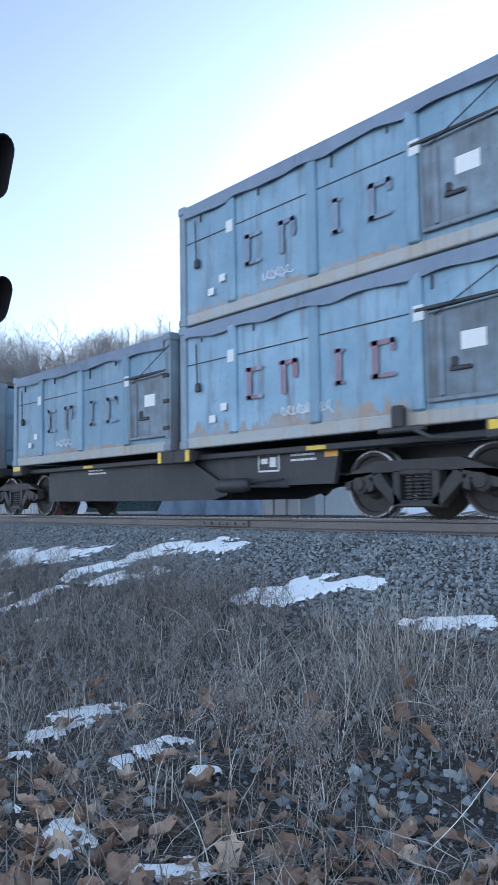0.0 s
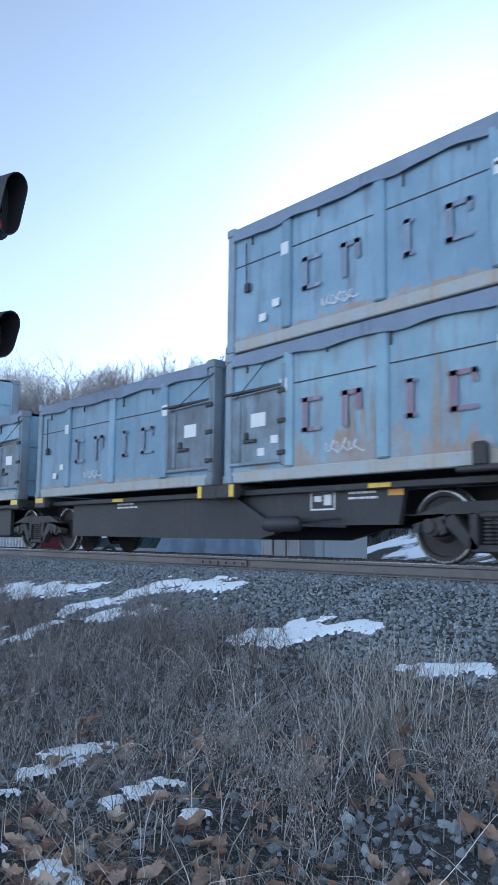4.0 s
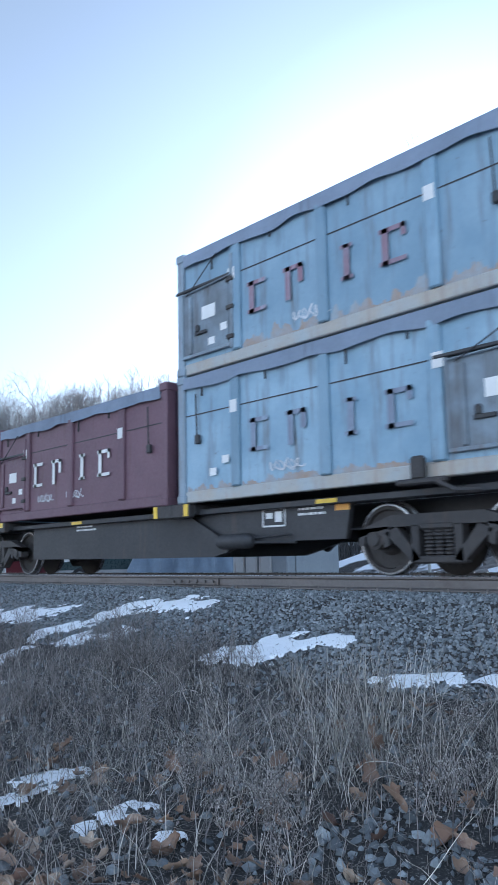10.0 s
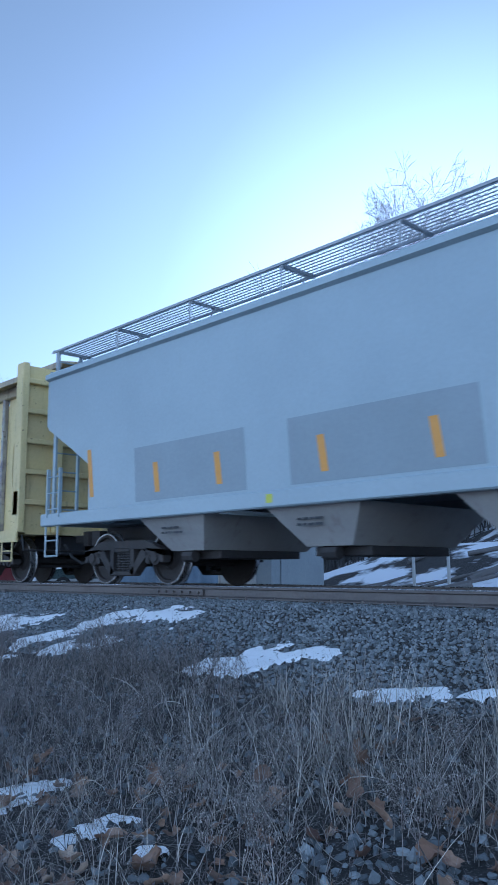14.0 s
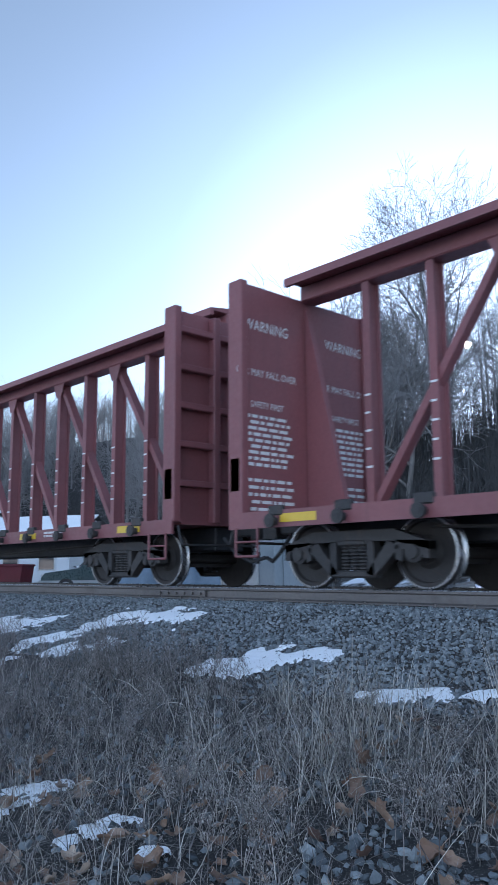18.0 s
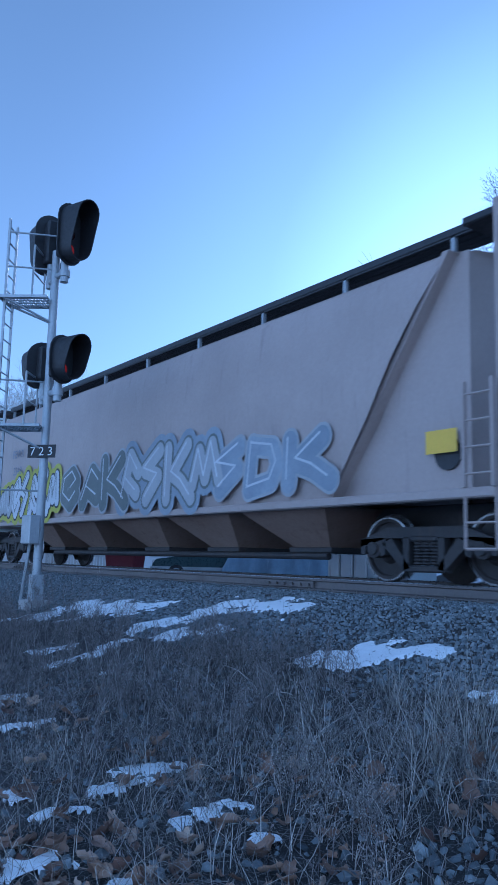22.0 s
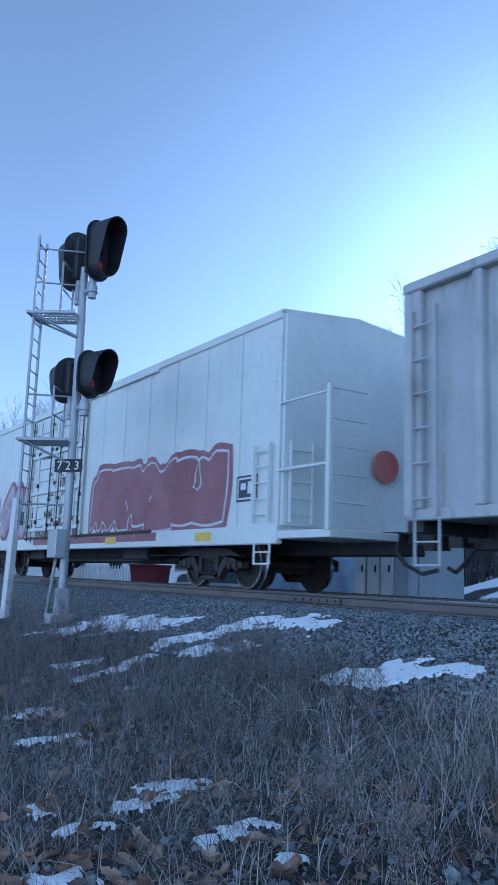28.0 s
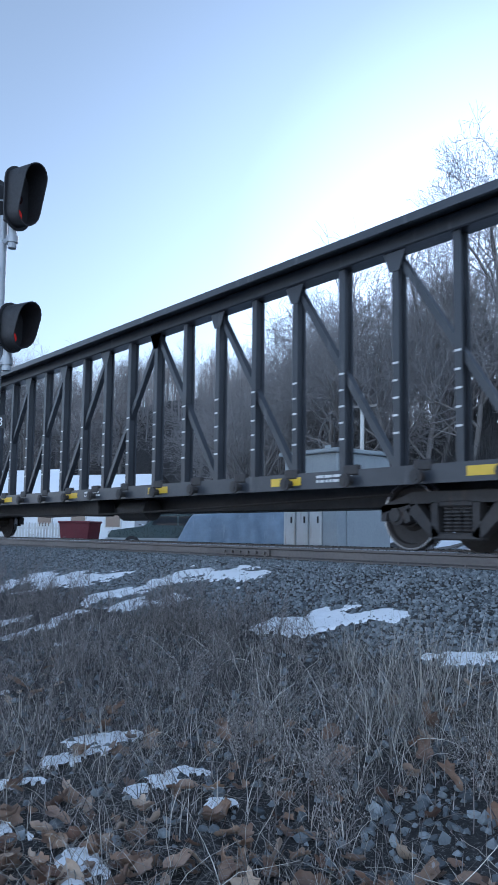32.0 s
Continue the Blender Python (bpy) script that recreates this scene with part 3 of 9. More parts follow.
def snow_patch(paths, width, thick=0.03, seed=0, cell=0.045):
    """Thin sheet of snow about some lines, with a ragged edge; paths in x, y."""
    segs = []
    for p in paths:
        segs += list(zip(p, p[1:])) if len(p) > 1 else [(p[0], p[0])]
    allp = np.array([q for p in paths for q in p])
    x0, y0 = allp.min(0) - width * 1.4
    x1, y1 = allp.max(0) + width * 1.4
    ax, ay = np.arange(x0, x1, cell), np.arange(y0, y1, cell)
    X, Y = np.meshgrid(ax, ay)
    d = np.full(X.shape, 9.0)
    for a, b in segs:
        a, b = np.array(a), np.array(b)
        ab = b - a
        t = np.clip(((X - a[0]) * ab[0] + (Y - a[1]) * ab[1]) / max(ab @ ab, 1e-9), 0, 1)
        d = np.minimum(d, np.hypot(X - a[0] - t * ab[0], Y - a[1] - t * ab[1]))
    rate = 3.4 if width > 0.12 else 7.0
    nz = np.array([[noise.fractal((x * rate + seed, y * rate, seed * 1.7), 0.9, 2.2, 4) for x in ax] for y in ay])
    depth = 1 - d / width + (1.0 if width > 0.12 else 1.15) * nz
    h = thick * np.clip(depth * 2.2, -0.5, 1) ** 1.0
    Z = lie(X, Y) + 0.012 + h
    keep = depth > -0.02
    s, ids = Shape(), -np.ones(X.shape, int)
    k = 0
    for j in range(X.shape[0] - 1):
        for i in range(X.shape[1] - 1):
            if keep[j:j + 2, i:i + 2].sum() >= 3:
                q = []
                for jj, ii in ((j, i), (j, i + 1), (j + 1, i + 1), (j + 1, i)):
                    if ids[jj, ii] < 0:
                        ids[jj, ii] = k
                        k += 1
                        s.v.append((X[jj, ii], Y[jj, ii], Z[jj, ii] if keep[jj, ii] else lie(X[jj, ii], Y[jj, ii]) - 0.02))
                    q.append(int(ids[jj, ii]))
                s.f.append(tuple(q))
                s.m.append(0)
    if not s.f:
        return None
    return tagged(new("snow_patch", s.mesh("snow_patch", SNOW, 0)), "thin ragged patch of old snow on the ground", "snow", "snow patches", "structure")


SNOW_AT = [
    ([[(-7.97, -2.34), (-8.73, -2.3), (-9.25, -2.36)], [(-9.25, -2.45), (-9.28, -2.7), (-9.18, -3.0), (-9.22, -3.4), (-9.5, -3.6)], [(-8.17, -3.47), (-8.45, -3.69)]], 0.27),
    ([[(-11.3, -3.38), (-11.0, -3.1), (-10.77, -2.9)], [(-12.3, -3.3), (-11.2, -3.1)], [(-12.34, -4.0), (-12.3, -3.4)]], 0.36),
    ([[(-5.82, -3.66), (-5.5, -3.62), (-5.45, -3.4), (-5.62, -3.12)], [(-5.45, -3.4), (-5.1, -3.13)]], 0.24),
    ([[(-3.72, -3.74), (-3.58, -3.68), (-3.42, -3.66)]], 0.15),
    ([[(-3.2, -3.62), (-3.02, -3.52)]], 0.11),
    ([[(-3.97, -3.8), (-3.88, -3.74)]], 0.05),
    ([[(-8.38, -5.22), (-8.5, -4.71), (-8.88, -4.2)]], 0.11),
    ([[(-9.29, -5.1), (-9.22, -4.74)]], 0.14),
    ([[(-7.24, -5.23)]], 0.07),
    ([[(-4.16, -6.62), (-4.22, -6.42)], [(-4.47, -6.36), (-4.38, -6.22), (-4.41, -6.06)]], 0.075),
    ([[(-3.51, -6.38)]], 0.075), ([[(-3.54, -6.24)]], 0.07), ([[(-3.48, -6.56)]], 0.05), ([[(-3.08, -6.38)]], 0.05),
    ([[(-3.99, -7.02), (-4.0, -6.92)]], 0.055), ([[(-3.55, -7.38), (-3.49, -7.27)]], 0.08), ([[(-4.4, -7.08), (-4.5, -6.99)]], 0.05),
    ([[(-6.14, -6.57), (-6.08, -6.46)]], 0.07), ([[(-5.98, -6.31)]], 0.06), ([[(-7.03, -6.28), (-7.08, -6.16)]], 0.09),
    ([[(-3.08, -7.1), (-2.93, -7.14)]], 0.07), ([[(-2.55, -7.05), (-2.44, -6.88)]], 0.06),
]
for k, (paths, w) in enumerate(SNOW_AT):
    snow_patch(paths, w * (1.05 if w > 0.1 else 1.35), 0.016 if w > 0.1 else 0.012, 11 + k * 3, 0.05 if w > 0.1 else 0.022)

# ---- woods ----
BARK = worn("grey_brown_bark", (0.15, 0.14, 0.132), (0.22, 0.205, 0.195), (0.12, 0.11, 0.105), 0.35, 0.9, grain=9.0)
# twig tones paled in the colour itself, standing in for haze and glare
TWIG = islands("haze_paled_twigs", [(0.19, 0.18, 0.178), (0.31, 0.295, 0.29), (0.24, 0.23, 0.23)], 0.9)
BRUSH = islands("dark_brush_twigs", [(0.05, 0.05, 0.052), (0.10, 0.095, 0.092), (0.07, 0.068, 0.068)], 0.9)


class Tubes:
    """Thin tapered tubes gathered into one mesh."""

    def __init__(self):
        self.a, self.b, self.ra, self.rb = [], [], [], []

    def put(self, a, b, ra, rb):
        self.a.append(a), self.b.append(b), self.ra.append(ra), self.rb.append(rb)

    def mesh(self, name, mat, n):
        a, b = np.array(self.a), np.array(self.b)
        d = b - a
        d /= np.linalg.norm(d, axis=1)[:, None] + 1e-9
        ref = np.where(np.abs(d[:, 2:3]) < 0.9, [[0, 0, 1.0]], [[1.0, 0, 0]])
        u = np.cross(d, ref)
        u /= np.linalg.norm(u, axis=1)[:, None] + 1e-9
        w = np.cross(d, u)
        t = 2 * math.pi * np.arange(n) / n
        ring = u[:, None] * np.cos(t)[None, :, None] + w[:, None] * np.sin(t)[None, :, None]
        va = a[:, None] + ring * np.array(self.ra)[:, None, None]
        vb = b[:, None] + ring * np.array(self.rb)[:, None, None]
        vs = np.concatenate([va, vb], 1).reshape(-1, 3)
        k = np.arange(len(a)) * 2 * n
        fs = np.concatenate([np.stack([k + i, k + (i + 1) % n, k + (i + 1) % n + n, k + i + n], -1) for i in range(n)])
        me = bpy.data.meshes.new(name)
        me.from_pydata(vs.tolist(), [], fs.tolist())
        me.materials.append(mat)
        me.polygons.foreach_set("use_smooth", [True] * len(me.polygons))
        return me


def bare_tree(seed, height, spread_deg=36, deep=5, rich=False):
    """A forking trunk with limbs, and the crown's twigs, as two meshes."""
    rng = random.Random(seed)
    wood, twig = Tubes(), Tubes()
    reach = (0.40, 0.27, 0.17, 0.105, 0.066, 0.042, 0.03)

    def grow(p, d, r, level):
        length = height * reach[level] * spread(rng, 0.75, 1.2)
        segs = 5 if level < 2 else (4 if level < 4 else 2)
        r_end = r * (0.72 if level == 0 else 0.5)
        for i in range(segs):
            wander = Vector((rng.gauss(0, 1), rng.gauss(0, 1), rng.gauss(0.16, 0.7))) * (0.06 + 0.055 * min(level, 4))
            d = (d + wander).normalized()
            q = p + d * length / segs
            a, b = r + (r_end - r) * i / segs, r + (r_end - r) * (i + 1) / segs
            (wood if level < 2 else twig).put(tuple(p), tuple(q), a, b)
            p = q
            if level == deep:
                continue
            last = i == segs - 1
            n = (4 if level == 0 else 3 if level == 3 and rich else 2) if last else (1 if i >= (2 if level == 0 else 1) or (level > 1 and rng.random() < 0.5) else 0)
            for _ in range(n):
                t = rng.random() * 6.283
                turn = radians(spread(rng, 0.5, 1.0) * spread_deg) if last else radians(spread(rng, 0.9, 1.5) * spread_deg)
                u = d.orthogonal().normalized()
                w = d.cross(u)
                nd = d * math.cos(turn) + (u * math.cos(t) + w * math.sin(t)) * math.sin(turn)
                grow(p, nd, max(0.012 if rich else 0.016, b * (spread(rng, 0.7, 0.85) if last else spread(rng, 0.45, 0.65))), level + 1)

    grow(Vector((0, 0, -0.4)), Vector((rng.gauss(0, 0.05), rng.gauss(0, 0.05), 1)).normalized(), height * 0.0135, 0)
    return wood.mesh("trunk", BARK, 6), twig.mesh("crown", TWIG, 3)


TREE_KINDS = [bare_tree(11 + k, 19.0, 36 + 5 * (k % 3), 5 if k == 2 else 4) for k in range(5)]
TREE_KINDS.append(bare_tree(35, 19.0, 42, 6, True))     # the full crown that stands alone


def plant(k, x, y, size, turn, slim=1.0):
    t = thing("bare_tree", "tall leafless deciduous tree with fine bare twigs on a hillside", "tree", "bare trees on the hill")
    part("trunk", TREE_KINDS[k][0], None, t)
    part("crown", TREE_KINDS[k][1], None, t)
    t.matrix_basis = Matrix.LocRotScale((x, y, float(lie(x, y))), Euler((0, 0, turn)), (size * slim, size * slim, size))
    return t


EYE_Y = -8.65
KIND_TOP = [max(v.co.z for v in k[1].vertices) for k in TREE_KINDS]
CROWN_TOP = max(v.co.z for k in TREE_KINDS for v in k[1].vertices)


def skyline(yaw):
    """How high the woods stand, in degrees, by the direction."""
    return float(np.interp(yaw, [18, 31, 35, 36.5, 38, 41, 44, 47, 49.7, 51, 53, 58, 64, 80], [23, 24, 24.5, 23.4, 21, 20.7, 20.5, 18.8, 17, 14.2, 12.2, 12.8, 13.2, 12]))


def room(yaw, d, x, y):
    """The largest size of a tree here that stays under the skyline, its crown's edge included."""
    z = float(lie(x, y))
    top = [(math.tan(radians(skyline(yaw + k))) * d + 0.23 - z) * f for k, f in ((0, 1.0), (3.5, 1.12), (-3.5, 1.12))]
    return min(top) / CROWN_TOP


rng = random.Random(77)
wood_spots = []
for i in range(190):
    yaw = spread(rng, 17.0, 53.0)
    d = spread(rng, 44, 84)
    x, y = -d * math.sin(radians(yaw)), EYE_Y + d * math.cos(radians(yaw))
    size = min(1.15, room(yaw, d, x, y)) * spread(rng, 0.78, 1.0)
    if size > 0.3 and abs(yaw - SUN_YAW) > 3.2:
        wood_spots.append((rng.randrange(5), x, y, size, rng.random() * 6.28))
wood_spots = wood_spots[:95]
# single trees that stand clear of the rest: direction, distance, and the height of the top in degrees
for k, yaw, d, top, turn in ((5, 33.5, 56, 26.9, 0.6), (0, 44.3, 54, 20.4, 2.1), (3, 37.2, 54, 22.4, 4.0), (1, 41.2, 56, 20.9, 5.0), (4, 47.0, 58, 18.9, 1.0)):
    x, y = -d * math.sin(radians(yaw)), EYE_Y + d * math.cos(radians(yaw))
    wood_spots.append((k, x, y, (math.tan(radians(top)) * d + 0.23 - float(lie(x, y))) / KIND_TOP[k], turn, 0.8 if k == 5 else 0.85))
for i in range(46):
    yaw, d = spread(rng, 50, 76), spread(rng, 95, 150)
    x, y = -d * math.sin(radians(yaw)), EYE_Y + d * math.cos(radians(yaw))
    wood_spots.append((rng.randrange(5), x, y, max(0.5, min(1.2, room(yaw, d, x, y))) * spread(rng, 0.92, 1.18), rng.random() * 6.28))
for i in range(24):
    # the same hillside woods carried on beyond the sun
    yaw, d = spread(rng, -65, 15), spread(rng, 58, 100)
    x, y = -d * math.sin(radians(yaw)), EYE_Y + d * math.cos(radians(yaw))
    wood_spots.append((rng.randrange(5), x, y, spread(rng, 0.7, 1.05), rng.random() * 6.28))
for spot in wood_spots:
    plant(*spot)


def far_woods():
    """Grey-brown woods on the distant ridge: trunks with upright twigs, in one mesh."""
    rs, tb = random.Random(9), Tubes()
    for i in range(520):
        yaw, d = spread(rs, 48, 82), spread(rs, 118, 215)
        x, y = -d * math.sin(radians(yaw)), EYE_Y + d * math.cos(radians(yaw))
        z, h = float(lie(x, y)), spread(rs, 6, 10)
        tb.put((x, y, z), (x + rs.gauss(0, 0.3), y, z + h), 0.17, 0.03)
        for k in range(16):
            f = spread(rs, 0.35, 0.97)
            t, up = rs.random() * 6.283, spread(rs, 1.2, 3.4) * (1.25 - f * 0.55)
            out = spread(rs, 0.8, 2.4) * (1.2 - 0.6 * f)
            a = (x, y, z + h * f)
            b = (x + math.cos(t) * out, y + math.sin(t) * out, z + h * f + up)
            tb.put(a, b, 0.045, 0.012)
            for _ in range(2):
                g = spread(rs, 0.4, 0.9)
                m = tuple(a[j] + (b[j] - a[j]) * g for j in range(3))
                tb.put(m, (m[0] + rs.gauss(0, 0.7), m[1] + rs.gauss(0, 0.7), m[2] + spread(rs, 0.5, 1.5)), 0.022, 0.008)
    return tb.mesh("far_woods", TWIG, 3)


tagged(new("far_woods", far_woods()), "grey-brown leafless woods on a distant ridge, haze put into their colour", "woods", kind="stuff")


def thicket():
    """Slim crowded trunks that fill the wooded hillside behind the nearer trees."""
    rs, tb = random.Random(23), Tubes()
    for i in range(330):
        yaw, d = spread(rs, 16, 53), spread(rs, 52, 96)
        x, y = -d * math.sin(radians(yaw)), EYE_Y + d * math.cos(radians(yaw))
        z = float(lie(x, y))
        h = min(15.0, (math.tan(radians(skyline(yaw) * spread(rs, 0.55, 0.9))) * d + 0.23 - z))
        if h < 3:
            continue
        if abs(yaw - SUN_YAW) < 1.0:
            continue
        lean = rs.gauss(0, 0.04)
        tb.put((x, y, z - 0.2), (x + lean * h, y, z + h), spread(rs, 0.07, 0.15), 0.02)
        for k in range(9):
            f = spread(rs, 0.3, 0.97)
            t, out = rs.random() * 6.283, spread(rs, 0.5, 1.6) * (1.25 - 0.7 * f)
            a = (x + lean * h * f, y, z + h * f)
            b = (a[0] + math.cos(t) * out, a[1] + math.sin(t) * out, a[2] + spread(rs, 0.6, 1.8))
            tb.put(a, b, 0.03, 0.011)
            for _ in range(3):
                g = spread(rs, 0.3, 0.95)
                m = tuple(a[j] + (b[j] - a[j]) * g for j in range(3))
                tb.put(m, (m[0] + rs.gauss(0, 0.5), m[1] + rs.gauss(0, 0.5), m[2] + spread(rs, 0.2, 0.9)), 0.014, 0.008)
    return tb.mesh("thicket", TWIG, 3)


tagged(new("thicket", thicket()), "crowded slim leafless trunks on the wooded hillside", "woods", kind="stuff")


def brushwood():
    """Dense dark thicket on the hill's foot."""
    rs, tb = random.Random(19), Tubes()
    for i in range(3000):
        yaw, d = spread(rs, 16, 52), spread(rs, 40, 72)
        x, y = -d * math.sin(radians(yaw)), EYE_Y + d * math.cos(radians(yaw))
        z, h = float(lie(x, y)), spread(rs, 1.0, 4.6)
        p = Vector((x, y, z - 0.1))
        d2 = Vector((rs.gauss(0, 0.12), rs.gauss(0, 0.12), 1)).normalized()
        q = p + d2 * h
        tb.put(tuple(p), tuple(q), 0.03 + 0.006 * h, 0.008)
        for k in range(5):
            f = spread(rs, 0.3, 0.95)
            a = p.lerp(q, f)
            b = a + Vector((rs.gauss(0, 0.7), rs.gauss(0, 0.7), spread(rs, 0.4, 1.6)))
            tb.put(tuple(a), tuple(b), 0.016, 0.006)
    return tb.mesh("brushwood", BRUSH, 3)


tagged(new("brushwood", brushwood()), "dense dark leafless brush on the hillside", "brush", kind="stuff")

# ---- the train: every car is built about its own middle, x ahead, near side at -y, z from the rail ----
SPEED, SLOWING = 13.85, 0.0245
WHEEL_R = 0.44
MOVING, WHEELSETS = [], []          # (thing, place in the train); all wheelsets


def rolled(t):
    return SPEED * t - SLOWING * t * t - 0.38 * max(0.0, 1 - t) ** 2


def wheelset_mesh():
    s = Shape()
    for side in (-1, 1):
        prof = [(0.67, 0.085), (0.67, 0.20), (0.69, 0.30), (0.675, 0.385), (0.665, 0.475), (0.69, 0.478), (0.705, WHEEL_R + 0.003), (0.80, WHEEL_R - 0.006), (0.803, WHEEL_R - 0.03), (0.802, 0.365), (0.76, 0.35), (0.745, 0.2), (0.80, 0.15), (0.80, 0.09)]
        s.lathe([(side * d, r) for d, r in prof], "y", n=28, mis=[0, 0, 0, 0, 0, 1, 1, 1, 0, 0, 0, 0, 0])
    s.lathe([(-0.98, 0.0), (-0.98, 0.075), (0.98, 0.075), (0.98, 0.0)], "y", n=10)
    for k in range(3):      # bearing end cap bolts
        t = 2.1 * k
        for side in (-1, 1):
            s.cyl((0.045 * math.cos(t), side * 0.98, 0.045 * math.sin(t)), (0.045 * math.cos(t), side * 1.0, 0.045 * math.sin(t)), 0.014, 6)
    return s.mesh("wheelset", [WHEEL, TREAD], 30)


def side_frame_mesh(side):
    s, y0, y1 = Shape(), side * 0.93, side * 1.08
    s.prism([(-1.12, 0.55), (-0.62, 0.71), (0.62, 0.71), (1.12, 0.55), (1.12, 0.46), (0.62, 0.57), (-0.62, 0.57), (-1.12, 0.46)], "y", y0, y1)
    for e in (-1, 1):
        s.prism([(e * 1.12, 0.56), (e * 1.12, 0.36), (e * 1.04, 0.36), (e * 1.02, 0.47), (e * 0.76, 0.47), (e * 0.74, 0.33), (e * 0.66, 0.36), (e * 0.66, 0.58)], "y", y0, y1)
        s.prism([(e * 0.72, 0.50), (e * 0.34, 0.16), (e * 0.22, 0.20), (e * 0.55, 0.57)], "y", y0, y1)
        s.prism([(e * 0.34, 0.58), (e * 0.34, 0.18), (e * 0.24, 0.18), (e * 0.24, 0.58)], "y", y0, y1)
        s.lathe([(side * 0.86, 0.0), (side * 0.86, 0.13), (side * 1.06, 0.13), (side * 1.07, 0.09), (side * 1.10, 0.085), (side * 1.10, 0.0)], "y", (e * 0.89, 0, WHEEL_R), 14)
    s.box(-0.36, 0.36, y0, y1, 0.14, 0.23, 0.02)
    s.box(-0.22, 0.22, y0 - side * 0.02, y1 + side * 0.015, 0.52, 0.60, 0.02)
    return s.mesh("side_frame", STEEL_DARK, 30)


def spring_mesh():
    s = Shape()
    prof = [(0.23, 0.03)]
    for k in range(7):
        z = 0.235 + k * 0.042
        prof += [(z, 0.045), (z + 0.012, 0.066), (z + 0.03, 0.066)]
    s.lathe(prof + [(0.53, 0.045), (0.54, 0.03)], "z", n=9)
    return s.mesh("spring", STEEL_DARK, 50)


BOGIE_MESH = {"wheelset": wheelset_mesh(), -1: side_frame_mesh(-1), 1: side_frame_mesh(1), "spring": spring_mesh()}
s = Shape().box(-0.21, 0.21, -1.02, 1.02, 0.44, 0.53, 0.03).box(-0.16, 0.16, -0.75, 0.75, 0.36, 0.5, 0.03)
s.lathe([(0.50, 0.0), (0.50, 0.19), (0.66, 0.19), (0.66, 0.0)], "z", n=14)
s.box(-0.85, -0.80, -0.7, 0.7, 0.30, 0.36).box(0.80, 0.85, -0.7, 0.7, 0.30, 0.36)
BOGIE_MESH["bolster"] = s.mesh("bogie", STEEL_DARK, 30)


def bogie(car, x):
    b = part("bogie", BOGIE_MESH["bolster"], None, car, "black cast steel freight bogie", at=(x, 0, 0))
    for side in (-1, 1):
        part("side_frame", BOGIE_MESH[side], None, b)
        for k in (-1, 0, 1):
            part("spring", BOGIE_MESH["spring"], None, b, at=(k * 0.135, side * 1.0, 0))
    for e in (-1, 1):
        w = part("wheelset", BOGIE_MESH["wheelset"], None, b, "worn steel wheels with bright rims")
        w.matrix_parent_inverse = Matrix.Translation((e * 0.89, 0, WHEEL_R))
        WHEELSETS.append(w)
    return b


def coupler(car, end, x, z=0.85, reach=0.62):
    s = Shape()
    s.box(x, x + end * reach * 0.7, -0.07, 0.07, z - 0.08, z + 0.08, 0.02)
    s.prism([(x + end * reach * 0.66, -0.16), (x + end * reach, -0.2), (x + end * reach * 1.08, -0.06), (x + end * reach * 0.85, 0.02), (x + end * reach * 0.98, 0.17), (x + end * reach * 0.66, 0.15)], "z", z - 0.14, z + 0.14)
    part("coupler", s, STEEL_DARK, car, "rusty steel knuckle coupler")
    h = Shape()
    pts = [Vector((x, -0.3, z - 0.1)), Vector((x + end * 0.25, -0.28, z - 0.35)), Vector((x + end * 0.5, -0.2, z - 0.48)), Vector((x + end * 0.72, -0.1, z - 0.42))]
    h.tube(pts, 0.03, 6)
    part("air_hose", h, FRAME_BLACK, car)


def grab(s, pts, r=0.013, n=5):
    s.tube([Vector(p) for p in pts], r, n)


def ladder(car, x, y, z0, z1, w=0.42, along="x", rungs=6, mat=None, name="ladder"):
    s = Shape()
    for e in (-1, 1):
        if along == "x":
            s.box(x + e * w / 2 - 0.02, x + e * w / 2 + 0.02, y - 0.03, y + 0.03, z0, z1)
        else:
            s.box(x - 0.03, x + 0.03, y + e * w / 2 - 0.02, y + e * w / 2 + 0.02, z0, z1)
    for k in range(rungs):
        z = z0 + (k + 0.5) * (z1 - z0) / rungs
        if along == "x":
            s.cyl((x - w / 2, y, z), (x + w / 2, y, z), 0.014, 5)
        else:
            s.cyl((x, y - w / 2, z), (x, y + w / 2, z), 0.014, 5)
    return part(name, s, mat, car)


def stirrup(car, x, y, z0, z1, w=0.38, mat=None):
    s = Shape()
    grab(s, [(x - w / 2, y, z1), (x - w / 2, y, z0), (x + w / 2, y, z0), (x + w / 2, y, z1)], 0.018)
    grab(s, [(x - w / 2, y, (z0 + z1) / 2), (x + w / 2, y, (z0 + z1) / 2)], 0.014)
    return part("step", s, mat, car)


def plate(car, name, x0, x1, z0, z1, y, mat, label="", lean=0.0, lift=0.004):
    """A flat marking, sticker or sign on the near side."""
    s = Shape()
    s.add([(x0, y - lift, z0), (x1, y - lift, z0), (x1 + lean, y - lift, z1), (x0 + lean, y - lift, z1)], [(0, 1, 2, 3)])
    return part(name, s, mat, car, label, smooth=0)


def bars(car, x, z, w, rows, y, mat, size=0.05, gap=0.085, rng=None, name="small_print"):
    """Lines of print too small to read."""
    rng = rng or random.Random(int(x * 97 + z * 31))
    s = Shape()
    for r in range(rows):
        a, end = x, x + w * spread(rng, 0.75, 1.0)
        while a < end:
            b = min(end, a + size * spread(rng, 1.2, 4.5))
            zz = z - r * gap
            s.add([(a, y - 0.004, zz), (b, y - 0.004, zz), (b, y - 0.004, zz + size), (a, y - 0.004, zz + size)], [(0, 1, 2, 3)])
            a = b + size * 0.55
    return part(name, s, mat, car, smooth=0)


